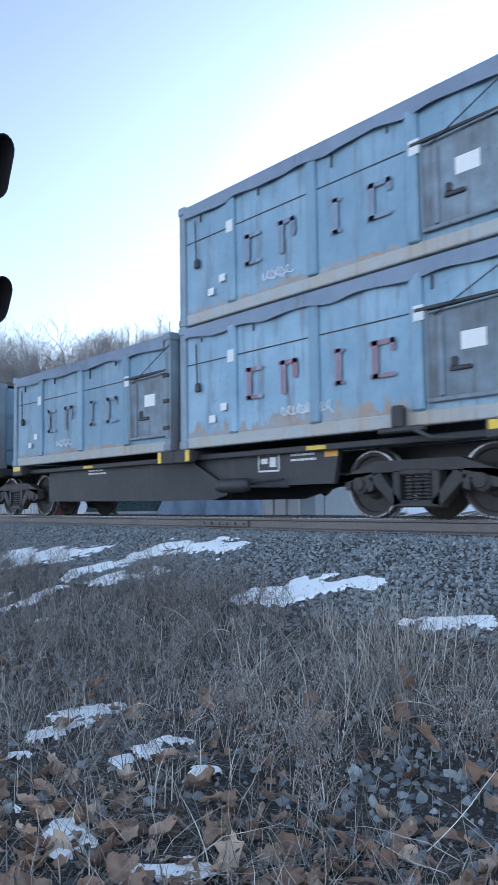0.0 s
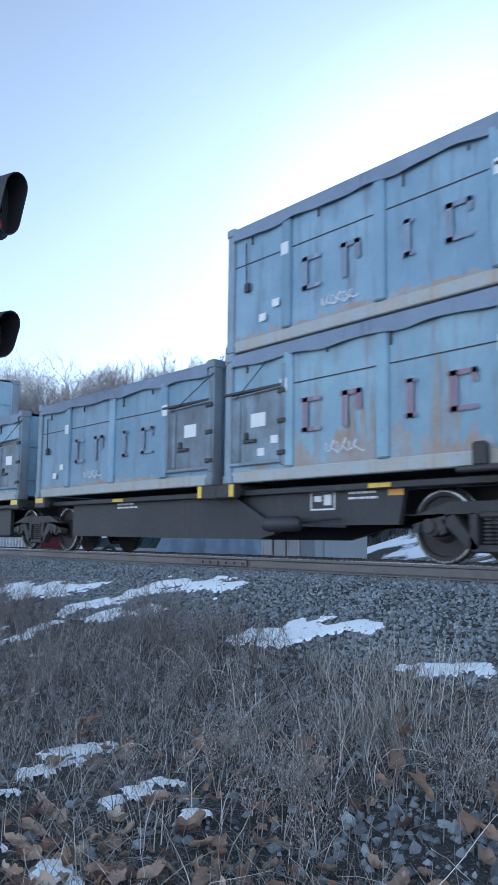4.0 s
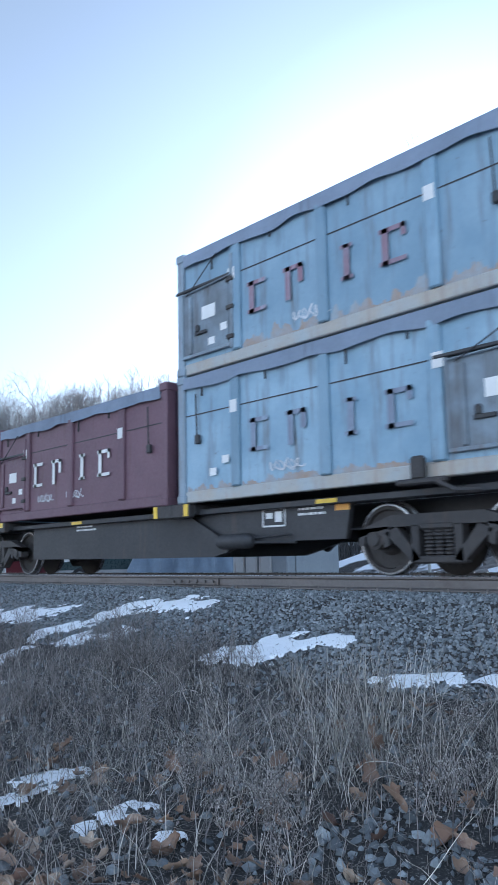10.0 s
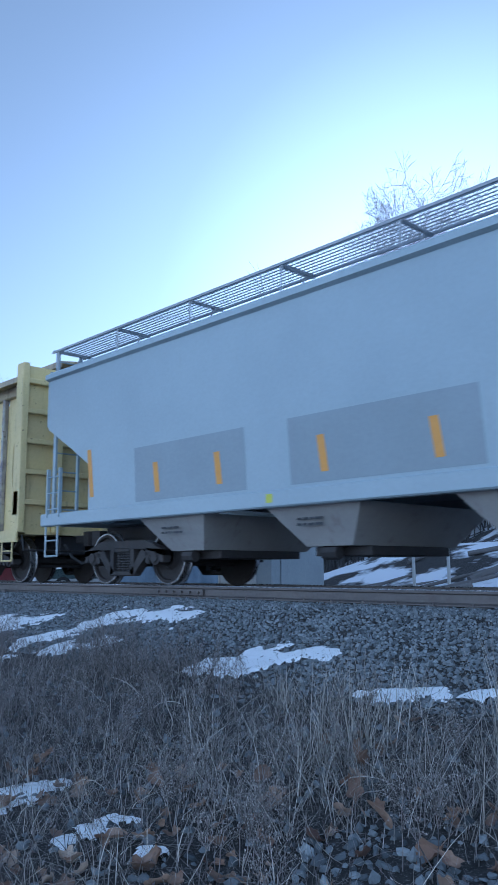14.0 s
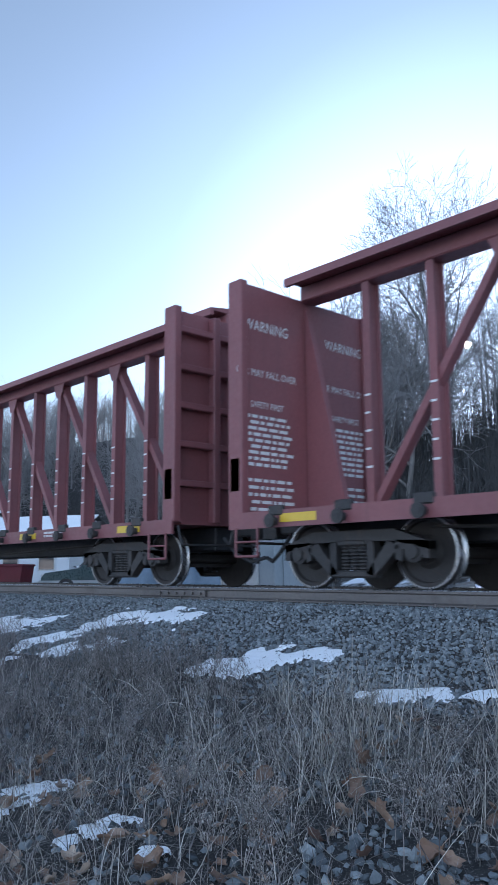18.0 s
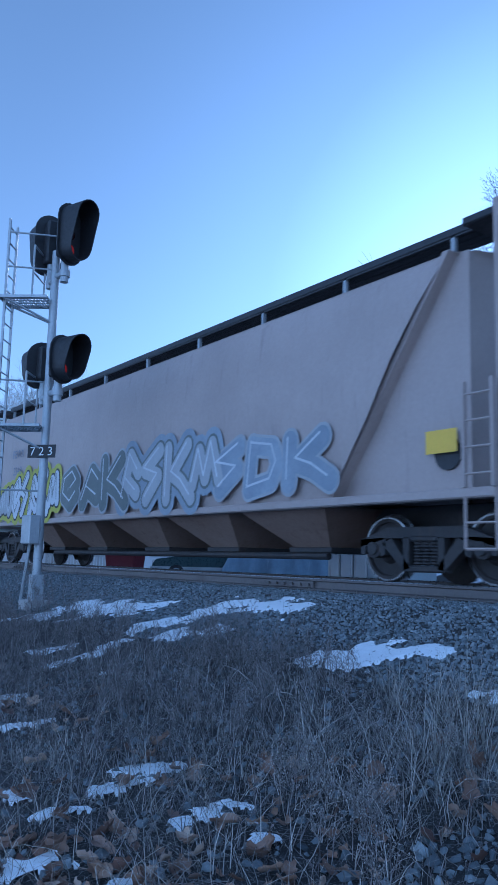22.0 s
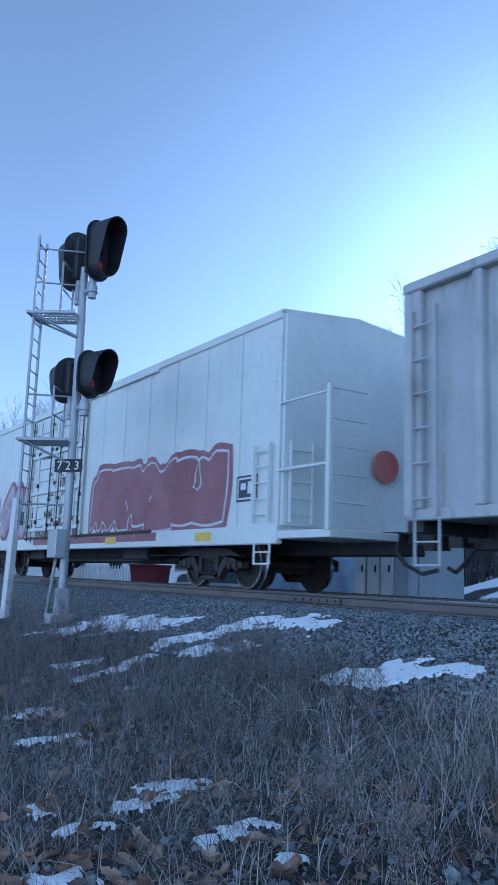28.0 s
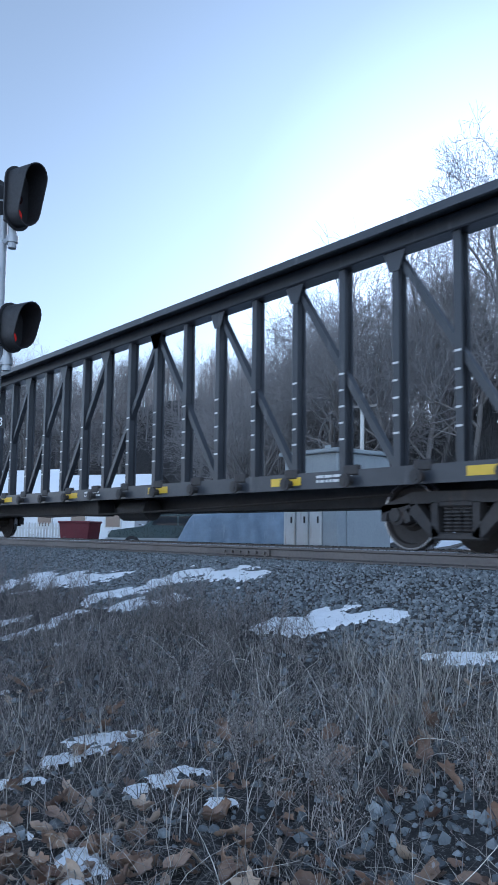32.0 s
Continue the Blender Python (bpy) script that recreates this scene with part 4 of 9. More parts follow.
def label_box(car, x, z, w, h, y, mat, back=None):
    """A stencilled frame with short lines in it."""
    s = Shape()
    t = min(w, h) * 0.09
    for a, b, c, d in ((x, x + w, z, z + t), (x, x + w, z + h - t, z + h), (x, x + t, z, z + h), (x + w - t, x + w, z, z + h), (x + 3 * t, x + w * 0.45, z + h * 0.45, z + h * 0.75), (x + w * 0.55, x + w - 3 * t, z + h * 0.25, z + h * 0.8)):
        s.add([(a, y - 0.007, c), (b, y - 0.007, c), (b, y - 0.007, d), (a, y - 0.007, d)], [(0, 1, 2, 3)])
    if back:
        plate(car, "data_panel", x - t, x + w + t, z - t, z + h + t, y, back)
    return part("data_frame", s, mat, car, smooth=0)


def blob(rng, cx, cz, w, h, n=22, square=0.55, wob=0.07):
    pts = []
    for i in range(n):
        t = 2 * math.pi * i / n
        c, q = math.cos(t), math.sin(t)
        r = 1 / max(abs(c), abs(q)) * square + (1 - square)
        r *= 1 + spread(rng, -wob, wob)
        pts.append((cx + c * r * w / 2, cz + q * r * h / 2))
    return pts


def graffiti(car, x0, x1, z0, z1, y, fill, line, halo=None, count=6, seed=1, lean=0.12, inner=True):
    """Spray-painted swollen forms in a row, each with its outline; layers a hair apart."""
    rng = random.Random(seed)
    w = (x1 - x0) / count
    for i in range(count):
        cx, cz = x0 + (i + 0.5) * w, (z0 + z1) / 2 + spread(rng, -0.04, 0.04) * (z1 - z0)
        bw, bh = w * spread(rng, 1.0, 1.25), (z1 - z0) * spread(rng, 0.86, 1.0)
        n, sq = 40, spread(rng, 0.5, 0.95)
        dents = [(rng.random() * 6.283, spread(rng, 0.18, 0.42), spread(rng, 0.16, 0.3)) for _ in range(3)]
        pts = []
        for k in range(n):
            t = 2 * math.pi * k / n
            c, q = math.cos(t), math.sin(t)
            r = (1 / max(abs(c), abs(q))) * sq + (1 - sq)
            for ta, dep, wid in dents:
                e = (t - ta + math.pi) % 6.2832 - math.pi
                r *= 1 - dep * math.exp(-(e / wid) ** 2)
            px, pz = c * r * bw / 2, q * r * bh / 2
            pts.append((cx + px + lean * pz, cz + pz))
        form = None
        for key, grow, off, mat in (("graffiti_form", 0.0, 0.0103, fill), ("outline", 0.05, 0.0085, line), ("shadow_colour", 0.17, 0.004, halo)):
            if not mat:
                continue
            q = []
            for px, pz in pts:
                dx, dz = px - cx, pz - cz
                r = math.hypot(dx, dz)
                q.append((px + dx / r * grow, y - off - 0.0006 * i, max(z0 - 0.06, pz + dz / r * grow)))
            s = Shape().add(q + [(cx, y - off - 0.0006 * i, cz)], [(k, (k + 1) % n, n) for k in range(n)])
            ob = part(key, s, SPRAY[mat], form or car, smooth=0)
            form = form or ob
        if inner:
            for k in range(2):
                a, b = spread(rng, -0.28, 0.28) * bw, spread(rng, -0.3, 0.2) * bh
                l2, tw, t = spread(rng, 0.18, 0.34) * bh, 0.022, spread(rng, -0.6, 0.6)
                dx, dz = math.sin(t) * l2, math.cos(t) * l2
                s = Shape().add([(cx + a - tw, y - 0.018, cz + b), (cx + a + tw, y - 0.018, cz + b), (cx + a + dx + tw, y - 0.018, cz + b + dz), (cx + a + dx - tw, y - 0.018, cz + b + dz)], [(0, 1, 2, 3)])
                part("stroke", s, SPRAY[line], form, smooth=0)


FORMS = {
    "r": [[(0.0, 0.0), (0.02, 0.98)], [(0.02, 0.95), (0.42, 0.97), (0.52, 0.72), (0.34, 0.52), (0.1, 0.5)], [(0.25, 0.5), (0.42, 0.25), (0.58, 0.0)]],
    "i": [[(0.12, 0.0), (0.12, 0.58)], [(0.13, 0.92), (0.16, 0.93)]],
    "n": [[(0.0, 0.0), (0.04, 0.8)], [(0.04, 0.62), (0.25, 0.82), (0.46, 0.66), (0.48, 0.35), (0.55, 0.0)]],
    "s": [[(0.56, 0.86), (0.3, 0.97), (0.06, 0.8), (0.16, 0.58), (0.44, 0.46), (0.52, 0.2), (0.3, 0.03), (0.0, 0.1)]],
    "e": [[(0.06, 0.5), (0.4, 0.5), (0.54, 0.66), (0.4, 0.92), (0.16, 0.88), (0.02, 0.6), (0.04, 0.25), (0.22, 0.05), (0.54, 0.12)]],
    "hook": [[(0.06, 0.0), (0.0, 0.9)], [(0.06, 0.05), (0.5, 0.0), (0.55, 0.22)]],
    "bowl": [[(0.0, 0.0), (0.05, 1.0)], [(0.05, 0.98), (0.42, 0.86), (0.5, 0.5), (0.4, 0.14), (0.02, 0.02)]],
    "cup": [[(0.0, 1.0), (0.02, 0.3), (0.24, 0.04), (0.46, 0.28), (0.5, 1.05)]],
    "gate": [[(0.0, 0.0), (0.04, 1.0)], [(0.5, 0.0), (0.54, 1.05)], [(0.04, 0.42), (0.5, 0.5)]],
    "kick": [[(0.0, 0.0), (0.0, 1.0)], [(0.52, 1.0), (0.14, 0.48), (0.4, 0.3), (0.66, -0.02)]],
    "wave": [[(0.0, 0.2), (0.14, 0.85), (0.3, 0.3), (0.44, 0.95), (0.62, 0.25)]],
    "spur": [[(0.02, 0.0), (0.3, 0.9), (0.56, 0.55)], [(0.14, 0.42), (0.5, 0.12)]],
    "coil": [[(0.5, 0.3), (0.3, 0.02), (0.04, 0.3), (0.08, 0.75), (0.36, 0.95), (0.52, 0.68), (0.32, 0.45)]],
    "bolt": [[(0.5, 1.0), (0.05, 0.62), (0.46, 0.46), (0.1, 0.0)]],
}


def graffiti_word(car, forms, x0, x1, z0, z1, y, fill, line, halo=None, thick=0.16, seed=1, shine=None):
    """Fat sprayed strokes side by side, each form with its outline and a coloured cloud behind; layers a hair apart."""
    rng = random.Random(seed)
    w = (x1 - x0) / len(forms)

    def sweep(form, cx, cz, sx, sz, r, off, lean):
        sh, k = Shape(), 0
        for stroke in FORMS[form]:
            pts = [(cx + a * sx + lean * b * sz, cz + b * sz) for a, b in stroke]
            for (ax, az), (bx, bz) in zip(pts, pts[1:]):
                dx, dz = bx - ax, bz - az
                d = math.hypot(dx, dz) or 1
                px, pz, yy = -dz / d * r, dx / d * r, y - off - 0.00012 * k
                sh.add([(ax + px, yy, az + pz), (ax - px, yy, az - pz), (bx - px, yy, bz - pz), (bx + px, yy, bz + pz)], [(0, 1, 2, 3)])
                k += 1
            for ax, az in pts:
                yy = y - off - 0.00012 * k
                sh.add([(ax + r * math.cos(t), yy, az + r * math.sin(t)) for t in (6.2832 * q / 14 for q in range(14))], [tuple(range(14))])
                k += 1
        return sh

    for i, form in enumerate(forms):
        r = thick * spread(rng, 0.9, 1.1)
        grown = spread(rng, 0.9, 1.05)
        cx, cz = x0 + i * w + r, z0 + r + spread(rng, 0.0, 0.06)
        sx, sz, lean = max(0.2, w * 1.28 - 2 * r) / 0.58 * 0.86, (z1 - z0 - 2 * r) * grown, spread(rng, -0.05, 0.14)
        body = part("graffiti_form", sweep(form, cx, cz, sx, sz, r, 0.0135 + 0.0002 * i, lean), SPRAY[fill], car, smooth=0)
        part("outline", sweep(form, cx, cz, sx, sz, r + 0.045, 0.0085 + 0.0002 * i, lean), SPRAY[line], body, smooth=0)
        if halo:
            part("shadow_colour", sweep(form, cx, cz, sx, sz, r + 0.16, 0.004 + 0.0002 * i, lean), SPRAY[halo], body, smooth=0)
        if shine:
            part("highlight", sweep(form, cx - r * 0.35, cz + r * 0.4, sx, sz, 0.018, 0.017, lean), SPRAY[shine], body, smooth=0)


def scrawl(car, x, z, w, h, y, mat, seed=1, turns=7, r=0.014):
    """A quick one-line tag, as a thin painted ribbon."""
    rng = random.Random(seed)
    amp = [spread(rng, 0.25, 1.0) for _ in range(turns + 2)]
    loop = [spread(rng, 0.2, 0.9) for _ in range(turns + 2)]
    fine, n = [], turns * 9
    for k in range(n + 1):
        u = k / 9.0
        i, e = int(u), u - int(u)
        am, lo = amp[i] + (amp[i + 1] - amp[i]) * e, loop[i] + (loop[i + 1] - loop[i]) * e
        ph = 2 * math.pi * u
        fine.append((x + w * (u + lo * math.cos(ph) - 0.4) / turns, z + h * (0.5 - 0.5 * am * math.cos(ph * 0.5) * math.cos(ph) + 0.25 * math.sin(ph))))
    s, vs = Shape(), []
    for k, a in enumerate(fine):
        p, q = fine[max(0, k - 1)], fine[min(len(fine) - 1, k + 1)]
        dx, dz = q[0] - p[0], q[1] - p[1]
        d = math.hypot(dx, dz) or 1
        nx, nz = -dz / d * r, dx / d * r
        vs += [(a[0] - nx, y - 0.006 - 0.00005 * k, a[1] - nz), (a[0] + nx, y - 0.006 - 0.00005 * k, a[1] + nz)]
    s.add(vs, [(2 * k, 2 * k + 2, 2 * k + 3, 2 * k + 1) for k in range(len(fine) - 1)])
    return part("graffiti_tag", s, SPRAY[mat], car, smooth=0)


# ---- waste containers and their articulated cars ----
RUST = worn("rust_bloom", (0.325, 0.245, 0.195), (0.285, 0.345, 0.39), (0.25, 0.14, 0.095), 0.45, 0.85, patch=3.0, vary=0)
CON_L, CON_H, CON_W = 6.06, 1.9, 1.3


def container(style):
    """Open-topped steel box with ribs, a tarpaulin over the rim, corner posts and a side door; its base at z = 0."""
    rng = random.Random(style["seed"])
    mat, post = style["mat"], style["post"]
    c = thing("waste_container", style["label"], "container", "waste containers on the train")
    h, w, l = CON_H, CON_W, CON_L / 2
    t = style["door"]           # which end of the near side has the door panel
    for side, nm in ((-1, "near"), (1, "far")):
        s = Shape()
        s.box(-l + 0.12, l - 0.12, side * (w - 0.10), side * (w - 0.02), 0.1, h - 0.1)
        part("side_wall", s, mat, c)
        s = Shape().box(-l + 0.1, l - 0.1, side * (w - 0.14), side * w, 0.0, 0.17, 0.015)
        part("bottom_rail", s, TAN_RAIL if mat in (BLUE, BLUE_RUST) else mat, c)
        xs = [-1.72, -0.02, 1.66] if t > 0 else [-1.66, 0.02, 1.72]
        for x in xs:
            s = Shape().box(x - 0.09, x + 0.09, side * (w - 0.06), side * (w + 0.035), 0.17, h - 0.12, 0.02)
            part("rib", s, mat, c)
        s = Shape().box(-l + 0.12, l - 0.12, side * (w - 0.022), side * (w - 0.012), h * 0.69, h * 0.69 + 0.016)
        part("seam", s, FRAME_BLACK, c)
        # tarpaulin flap, wavy along its lower edge
        s, n = Shape(), 44
        rows = []
        for i in range(n + 1):
            xx = -l + 0.16 + (2 * l - 0.32) * i / n
            drop = 0.19 + 0.03 * noise.noise((xx * 1.3 + style["seed"], side, 0)) + 0.02 * math.sin(xx * 5.2)
            y = side * (w + 0.045)
            rows += [(xx, y + side * 0.018 * math.sin(xx * 9.0 + style["seed"]), h - drop), (xx, y, h), (xx, side * (w - 0.2), h + 0.035)]
        s.add(rows, [q for i in range(n) for q in ((3 * i, 3 * i + 3, 3 * i + 4, 3 * i + 1), (3 * i + 1, 3 * i + 4, 3 * i + 5, 3 * i + 2))])
        part("tarpaulin_flap", s, style["tarp"], c, "sagging tarpaulin edge")
    s, n, vs = Shape(), 14, []
    for i in range(n + 1):
        xa = -l + 0.15 + (2 * l - 0.3) * i / n
        vs += [(xa, -w + 0.2, h + 0.035), (xa, 0, h + 0.03 - 0.05 * abs(math.sin(xa * 1.9))), (xa, w - 0.2, h + 0.035)]
    s.add(vs, [(3 * i + k, 3 * i + 3 + k, 3 * i + 4 + k, 3 * i + 1 + k) for i in range(n) for k in (0, 1)])
    part("tarpaulin", s, style["tarp"], c)
    part("floor", Shape().box(-l + 0.1, l - 0.1, -w + 0.1, w - 0.1, 0.04, 0.1), FRAME_BLACK, c)
    for ex in (-1, 1):
        for sy in (-1, 1):
            s = Shape().box(ex * l, ex * (l - 0.15), sy * (w + 0.03), sy * (w - 0.16), 0.0, h + 0.03, 0.015)
            s.box(ex * (l + 0.012), ex * (l - 0.18), sy * (w + 0.05), sy * (w - 0.2), h - 0.09, h + 0.05, 0.02)
            s.box(ex * (l + 0.012), ex * (l - 0.18), sy * (w + 0.05), sy * (w - 0.2), -0.01, 0.12, 0.02)
            part("corner_post", s, post, c, "scraped corner post with castings")
        s = Shape().box(ex * (l - 0.05), ex * (l - 0.12), -w + 0.1, w - 0.1, 0.08, h - 0.04)
        part("end_wall", s, mat, c)
        s = Shape()
        for k in (0.42, 1.15):
            s.box(ex * (l - 0.026), ex * (l - 0.06), -w + 0.15, w - 0.15, k, k + 0.08, 0.008)
        part("end_rail", s, mat, c)
        s = Shape()
        for y in (-0.02, 0.55, -0.6):
            s.box(ex * (l - 0.03), ex * (l - 0.06), y - 0.04, y + 0.04, 0.1, h - 0.1, 0.008)
        part("end_rib", s, mat, c)
    # door panel with its latch, hinge and bar on the near side
    x0, x1 = (1.85, 2.85) if t > 0 else (-2.85, -1.85)
    s = Shape().box(x0 - 0.04, x1 + 0.04, -w - 0.02, -w + 0.03, 0.26, 1.28, 0.012)
    part("side_door", s, style.get("door_mat", DOOR_GRIME if mat in (BLUE, BLUE_RUST) else mat), c, "grimy steel side door")
    s = Shape().box(x0 - 0.05, x1 + 0.1, -w - 0.045, -w, 0.24, 0.29, 0.01).box(x0 - 0.06, x0 - 0.02, -w - 0.045, -w, 0.28, 1.3, 0.01)
    grab(s, [(x0, -w - 0.05, 1.26), (x1 + 0.15, -w - 0.06, 1.29)], 0.012)
    part("door_bar", s, post, c, "scuffed door bars")
    s = Shape()
    grab(s, [(x0 + 0.1, -w - 0.06, 1.22), (x1 + 0.2 * t, -w - 0.05, 1.72)], 0.009)
    part("strap", s, FRAME_BLACK, c)
    s = Shape().box(x0 + 0.3, x0 + 0.37, -w - 0.07, -w, 0.6, 0.72, 0.02).box(x0 + 0.28, x0 + 0.55, -w - 0.06, -w - 0.01, 0.56, 0.61, 0.008)
    part("latch", s, FRAME_BLACK, c, "dark door latch")
    for xk, za, zb in ((x1 + 0.12, 0.2, 1.62), (x0 + 0.16, 0.3, 1.2)):
        part("door_post", Shape().box(xk - 0.035, xk + 0.035, -w - 0.055, -w + 0.01, za, zb, 0.012), DOOR_GRIME if mat in (BLUE, BLUE_RUST) else mat, c)
    for zk in (0.34, 0.78, 1.2):
        part("hinge", Shape().box(x1 + 0.02, x1 + 0.17, -w - 0.07, -w, zk, zk + 0.07, 0.012), STEEL_DARK, c)
    part("door_bar", Shape().box(x0 - 0.2, x1 + 0.12, -w - 0.05, -w + 0.01, 1.30, 1.345, 0.01), FRAME_BLACK, c, "dark bar over the door")
    # rust along the foot of the wall, ragged above
    hi = style.get("foot", 0.0)
    if hi:
        for xa, xb in ((-2.85, -1.83), (-1.61, -0.13), (0.09, 1.55)) if t > 0 else ((-1.55, -0.09), (0.13, 1.61), (1.83, 2.85)):
            m = 70
            top = [(xa + (xb - xa) * k / m, 0.17 + hi * max(0.06, 0.42 + 0.75 * noise.noise((xa * 3 + k * 0.13, style["seed"], 0.5)) + 0.4 * noise.noise((xa * 5 + k * 0.55, style["seed"], 4.5)))) for k in range(m + 1)]
            s = Shape().add([(px, -w + 0.0155, 0.17) for px, pz in top] + [(px, -w + 0.0155, pz) for px, pz in top], [(k, k + 1, m + 2 + k, m + 1 + k) for k in range(m)])
            part("rust_run", s, RUST, c, "rust along the foot of the wall")
    plate(c, "sticker", x0 + 0.42, x0 + 0.74, 0.78, 0.98, -w - 0.022, WHITE, "white placard")
    hx = -2.55 if t > 0 else 2.55
    s = Shape().box(hx - 0.05, hx + 0.05, -w - 0.06, -w, 0.86, 1.0, 0.015)
    grab(s, [(hx, -w - 0.04, 0.9), (hx - 0.03, -w - 0.04, 1.62)], 0.012)
    part("tie_down", s, FRAME_BLACK, c)
    for k, (sx, sz) in enumerate(((-2.2, 0.36), (-1.92, 0.52), (1.72, 1.2), (-1.72, 1.22))):
        plate(c, "sticker", sx * 1.0 - 0.08, sx + 0.07, sz, sz + (0.18 if k > 1 else 0.11), -w - (0.037 if k > 1 else 0.021), WHITE)
    for k in range(4):
        xk = -2.3 + k * 1.3 + spread(rng, -0.3, 0.3)
        part("tie_cord", Shape().box(xk - 0.006, xk + 0.006, -w - 0.03, -w + 0.0, h - 0.4 + spread(rng, 0, 0.14), h - 0.2), FRAME_BLACK, c)
    # four plain marks in the colour of the faded name
    for x, wd, kind in ((-1.22, 0.34, 0), (-0.5, 0.33, 1), (0.42, 0.2, 2), (1.16, 0.36, 3)):
        if t < 0:
            x += 0.02
        s, y, a = Shape(), -w + 0.014, wd / 2
        cells = [(-a, -a + 0.1, 0, 0.46), (-a - 0.04, a, 0.40, 0.46), (-a - 0.04, a, 0, 0.055)]
        if kind == 1:
            cells = [(-a, -a + 0.1, 0, 0.46), (-a - 0.04, a, 0.40, 0.46), (a - 0.09, a, 0.2, 0.46)]
        if kind == 2:
            cells = [(-0.05, 0.05, 0, 0.46), (-a, a, 0.41, 0.46), (-a, a, 0, 0.05)]
        if kind == 3:
            cells.append((a - 0.07, a, 0.3, 0.46))
        for b0, b1, c0, c1 in cells:
            s.add([(x + b0, y - 0.03, 0.62 + c0), (x + b1, y - 0.03, 0.62 + c0), (x + b1, y - 0.03, 0.62 + c1), (x + b0, y - 0.03, 0.62 + c1)], [(0, 1, 2, 3)])
        part("painted_mark", s, style["ink"], c, smooth=0)
    for k in range(style.get("tags", 1)):
        scrawl(c, spread(rng, -1.5, 0.4), 0.28, 0.6, 0.2, -w + 0.01, "white", style["seed"] + k, 6, 0.009)
    if style.get("rust"):
        for x in style["rust"]:
            for j in range(4):
                xa, ww, hi2 = x + 0.1 * j + spread(rng, -0.03, 0.03), spread(rng, 0.025, 0.05), spread(rng, 0.35, 1.35)
                q = [(xa - ww, 0.18), (xa + ww, 0.18), (xa + ww * 1.2, 0.18 + hi2 * 0.4), (xa + ww * 0.6, 0.18 + hi2 * 0.8), (xa, 0.18 + hi2), (xa - ww * 0.7, 0.18 + hi2 * 0.75), (xa - ww * 1.1, 0.18 + hi2 * 0.3)]
                s = Shape().add([(px, -w + 0.0125, pz) for px, pz in q], [tuple(range(len(q)))])
                part("rust_run", s, RUST, c, "rust streak")
    return c


STYLES = [
    dict(mat=BLUE, post=BLUE_POST, tarp=TARP, ink=FADED_INK, seed=3, door=1, foot=0.12, label="faded blue-grey steel waste container with tarpaulin on a railcar"),
    dict(mat=BLUE, post=BLUE_POST, tarp=TARP, ink=MAROON_INK, seed=8, door=1, tags=2, foot=0.3, label="blue-grey steel waste container with dull red marks on a railcar"),
    dict(mat=BLUE_RUST, post=BLUE_POST, tarp=TARP, ink=MAROON_INK, seed=14, door=-1, rust=(0.75, -0.5, -2.35), foot=0.5, label="rust-streaked blue steel waste container on a railcar"),
    dict(mat=PURPLE, post=BLUE_POST, tarp=TARP, ink=WHITE, seed=21, door=1, label="faded maroon steel waste container with white marks on a railcar"),
    dict(mat=BLACKBOX, post=BLACKBOX, tarp=TARP, ink=WHITE, seed=30, door=-1, label="black steel waste container with white marks on a railcar"),
    dict(mat=BLUE, post=BLUE_POST, tarp=TARP, ink=MAROON_INK, seed=37, door=-1, foot=0.22, label="blue-grey steel waste container with its door towards the rear"),
    dict(mat=BLUE_RUST, post=BLUE_POST, tarp=TARP, ink=FADED_INK, seed=43, door=1, rust=(-1.45, 1.0, 0.55), foot=0.42, tags=2, label="blue steel waste container with orange rust streaks on a railcar"),
    dict(mat=PURPLE, post=PURPLE, tarp=TARP, ink=WHITE, seed=49, door=-1, tags=2, label="faded maroon steel waste container with its door towards the rear"),
]
BOXES = [container(st) for st in STYLES]
BOX_FREE = [True] * len(BOXES)


def place_box(kind, at, z, flip=False):
    if BOX_FREE[kind]:
        ob, BOX_FREE[kind] = BOXES[kind], False
    else:
        ob = copy_thing(BOXES[kind], Matrix())
    MOVING.append((ob, at, z))
    return ob


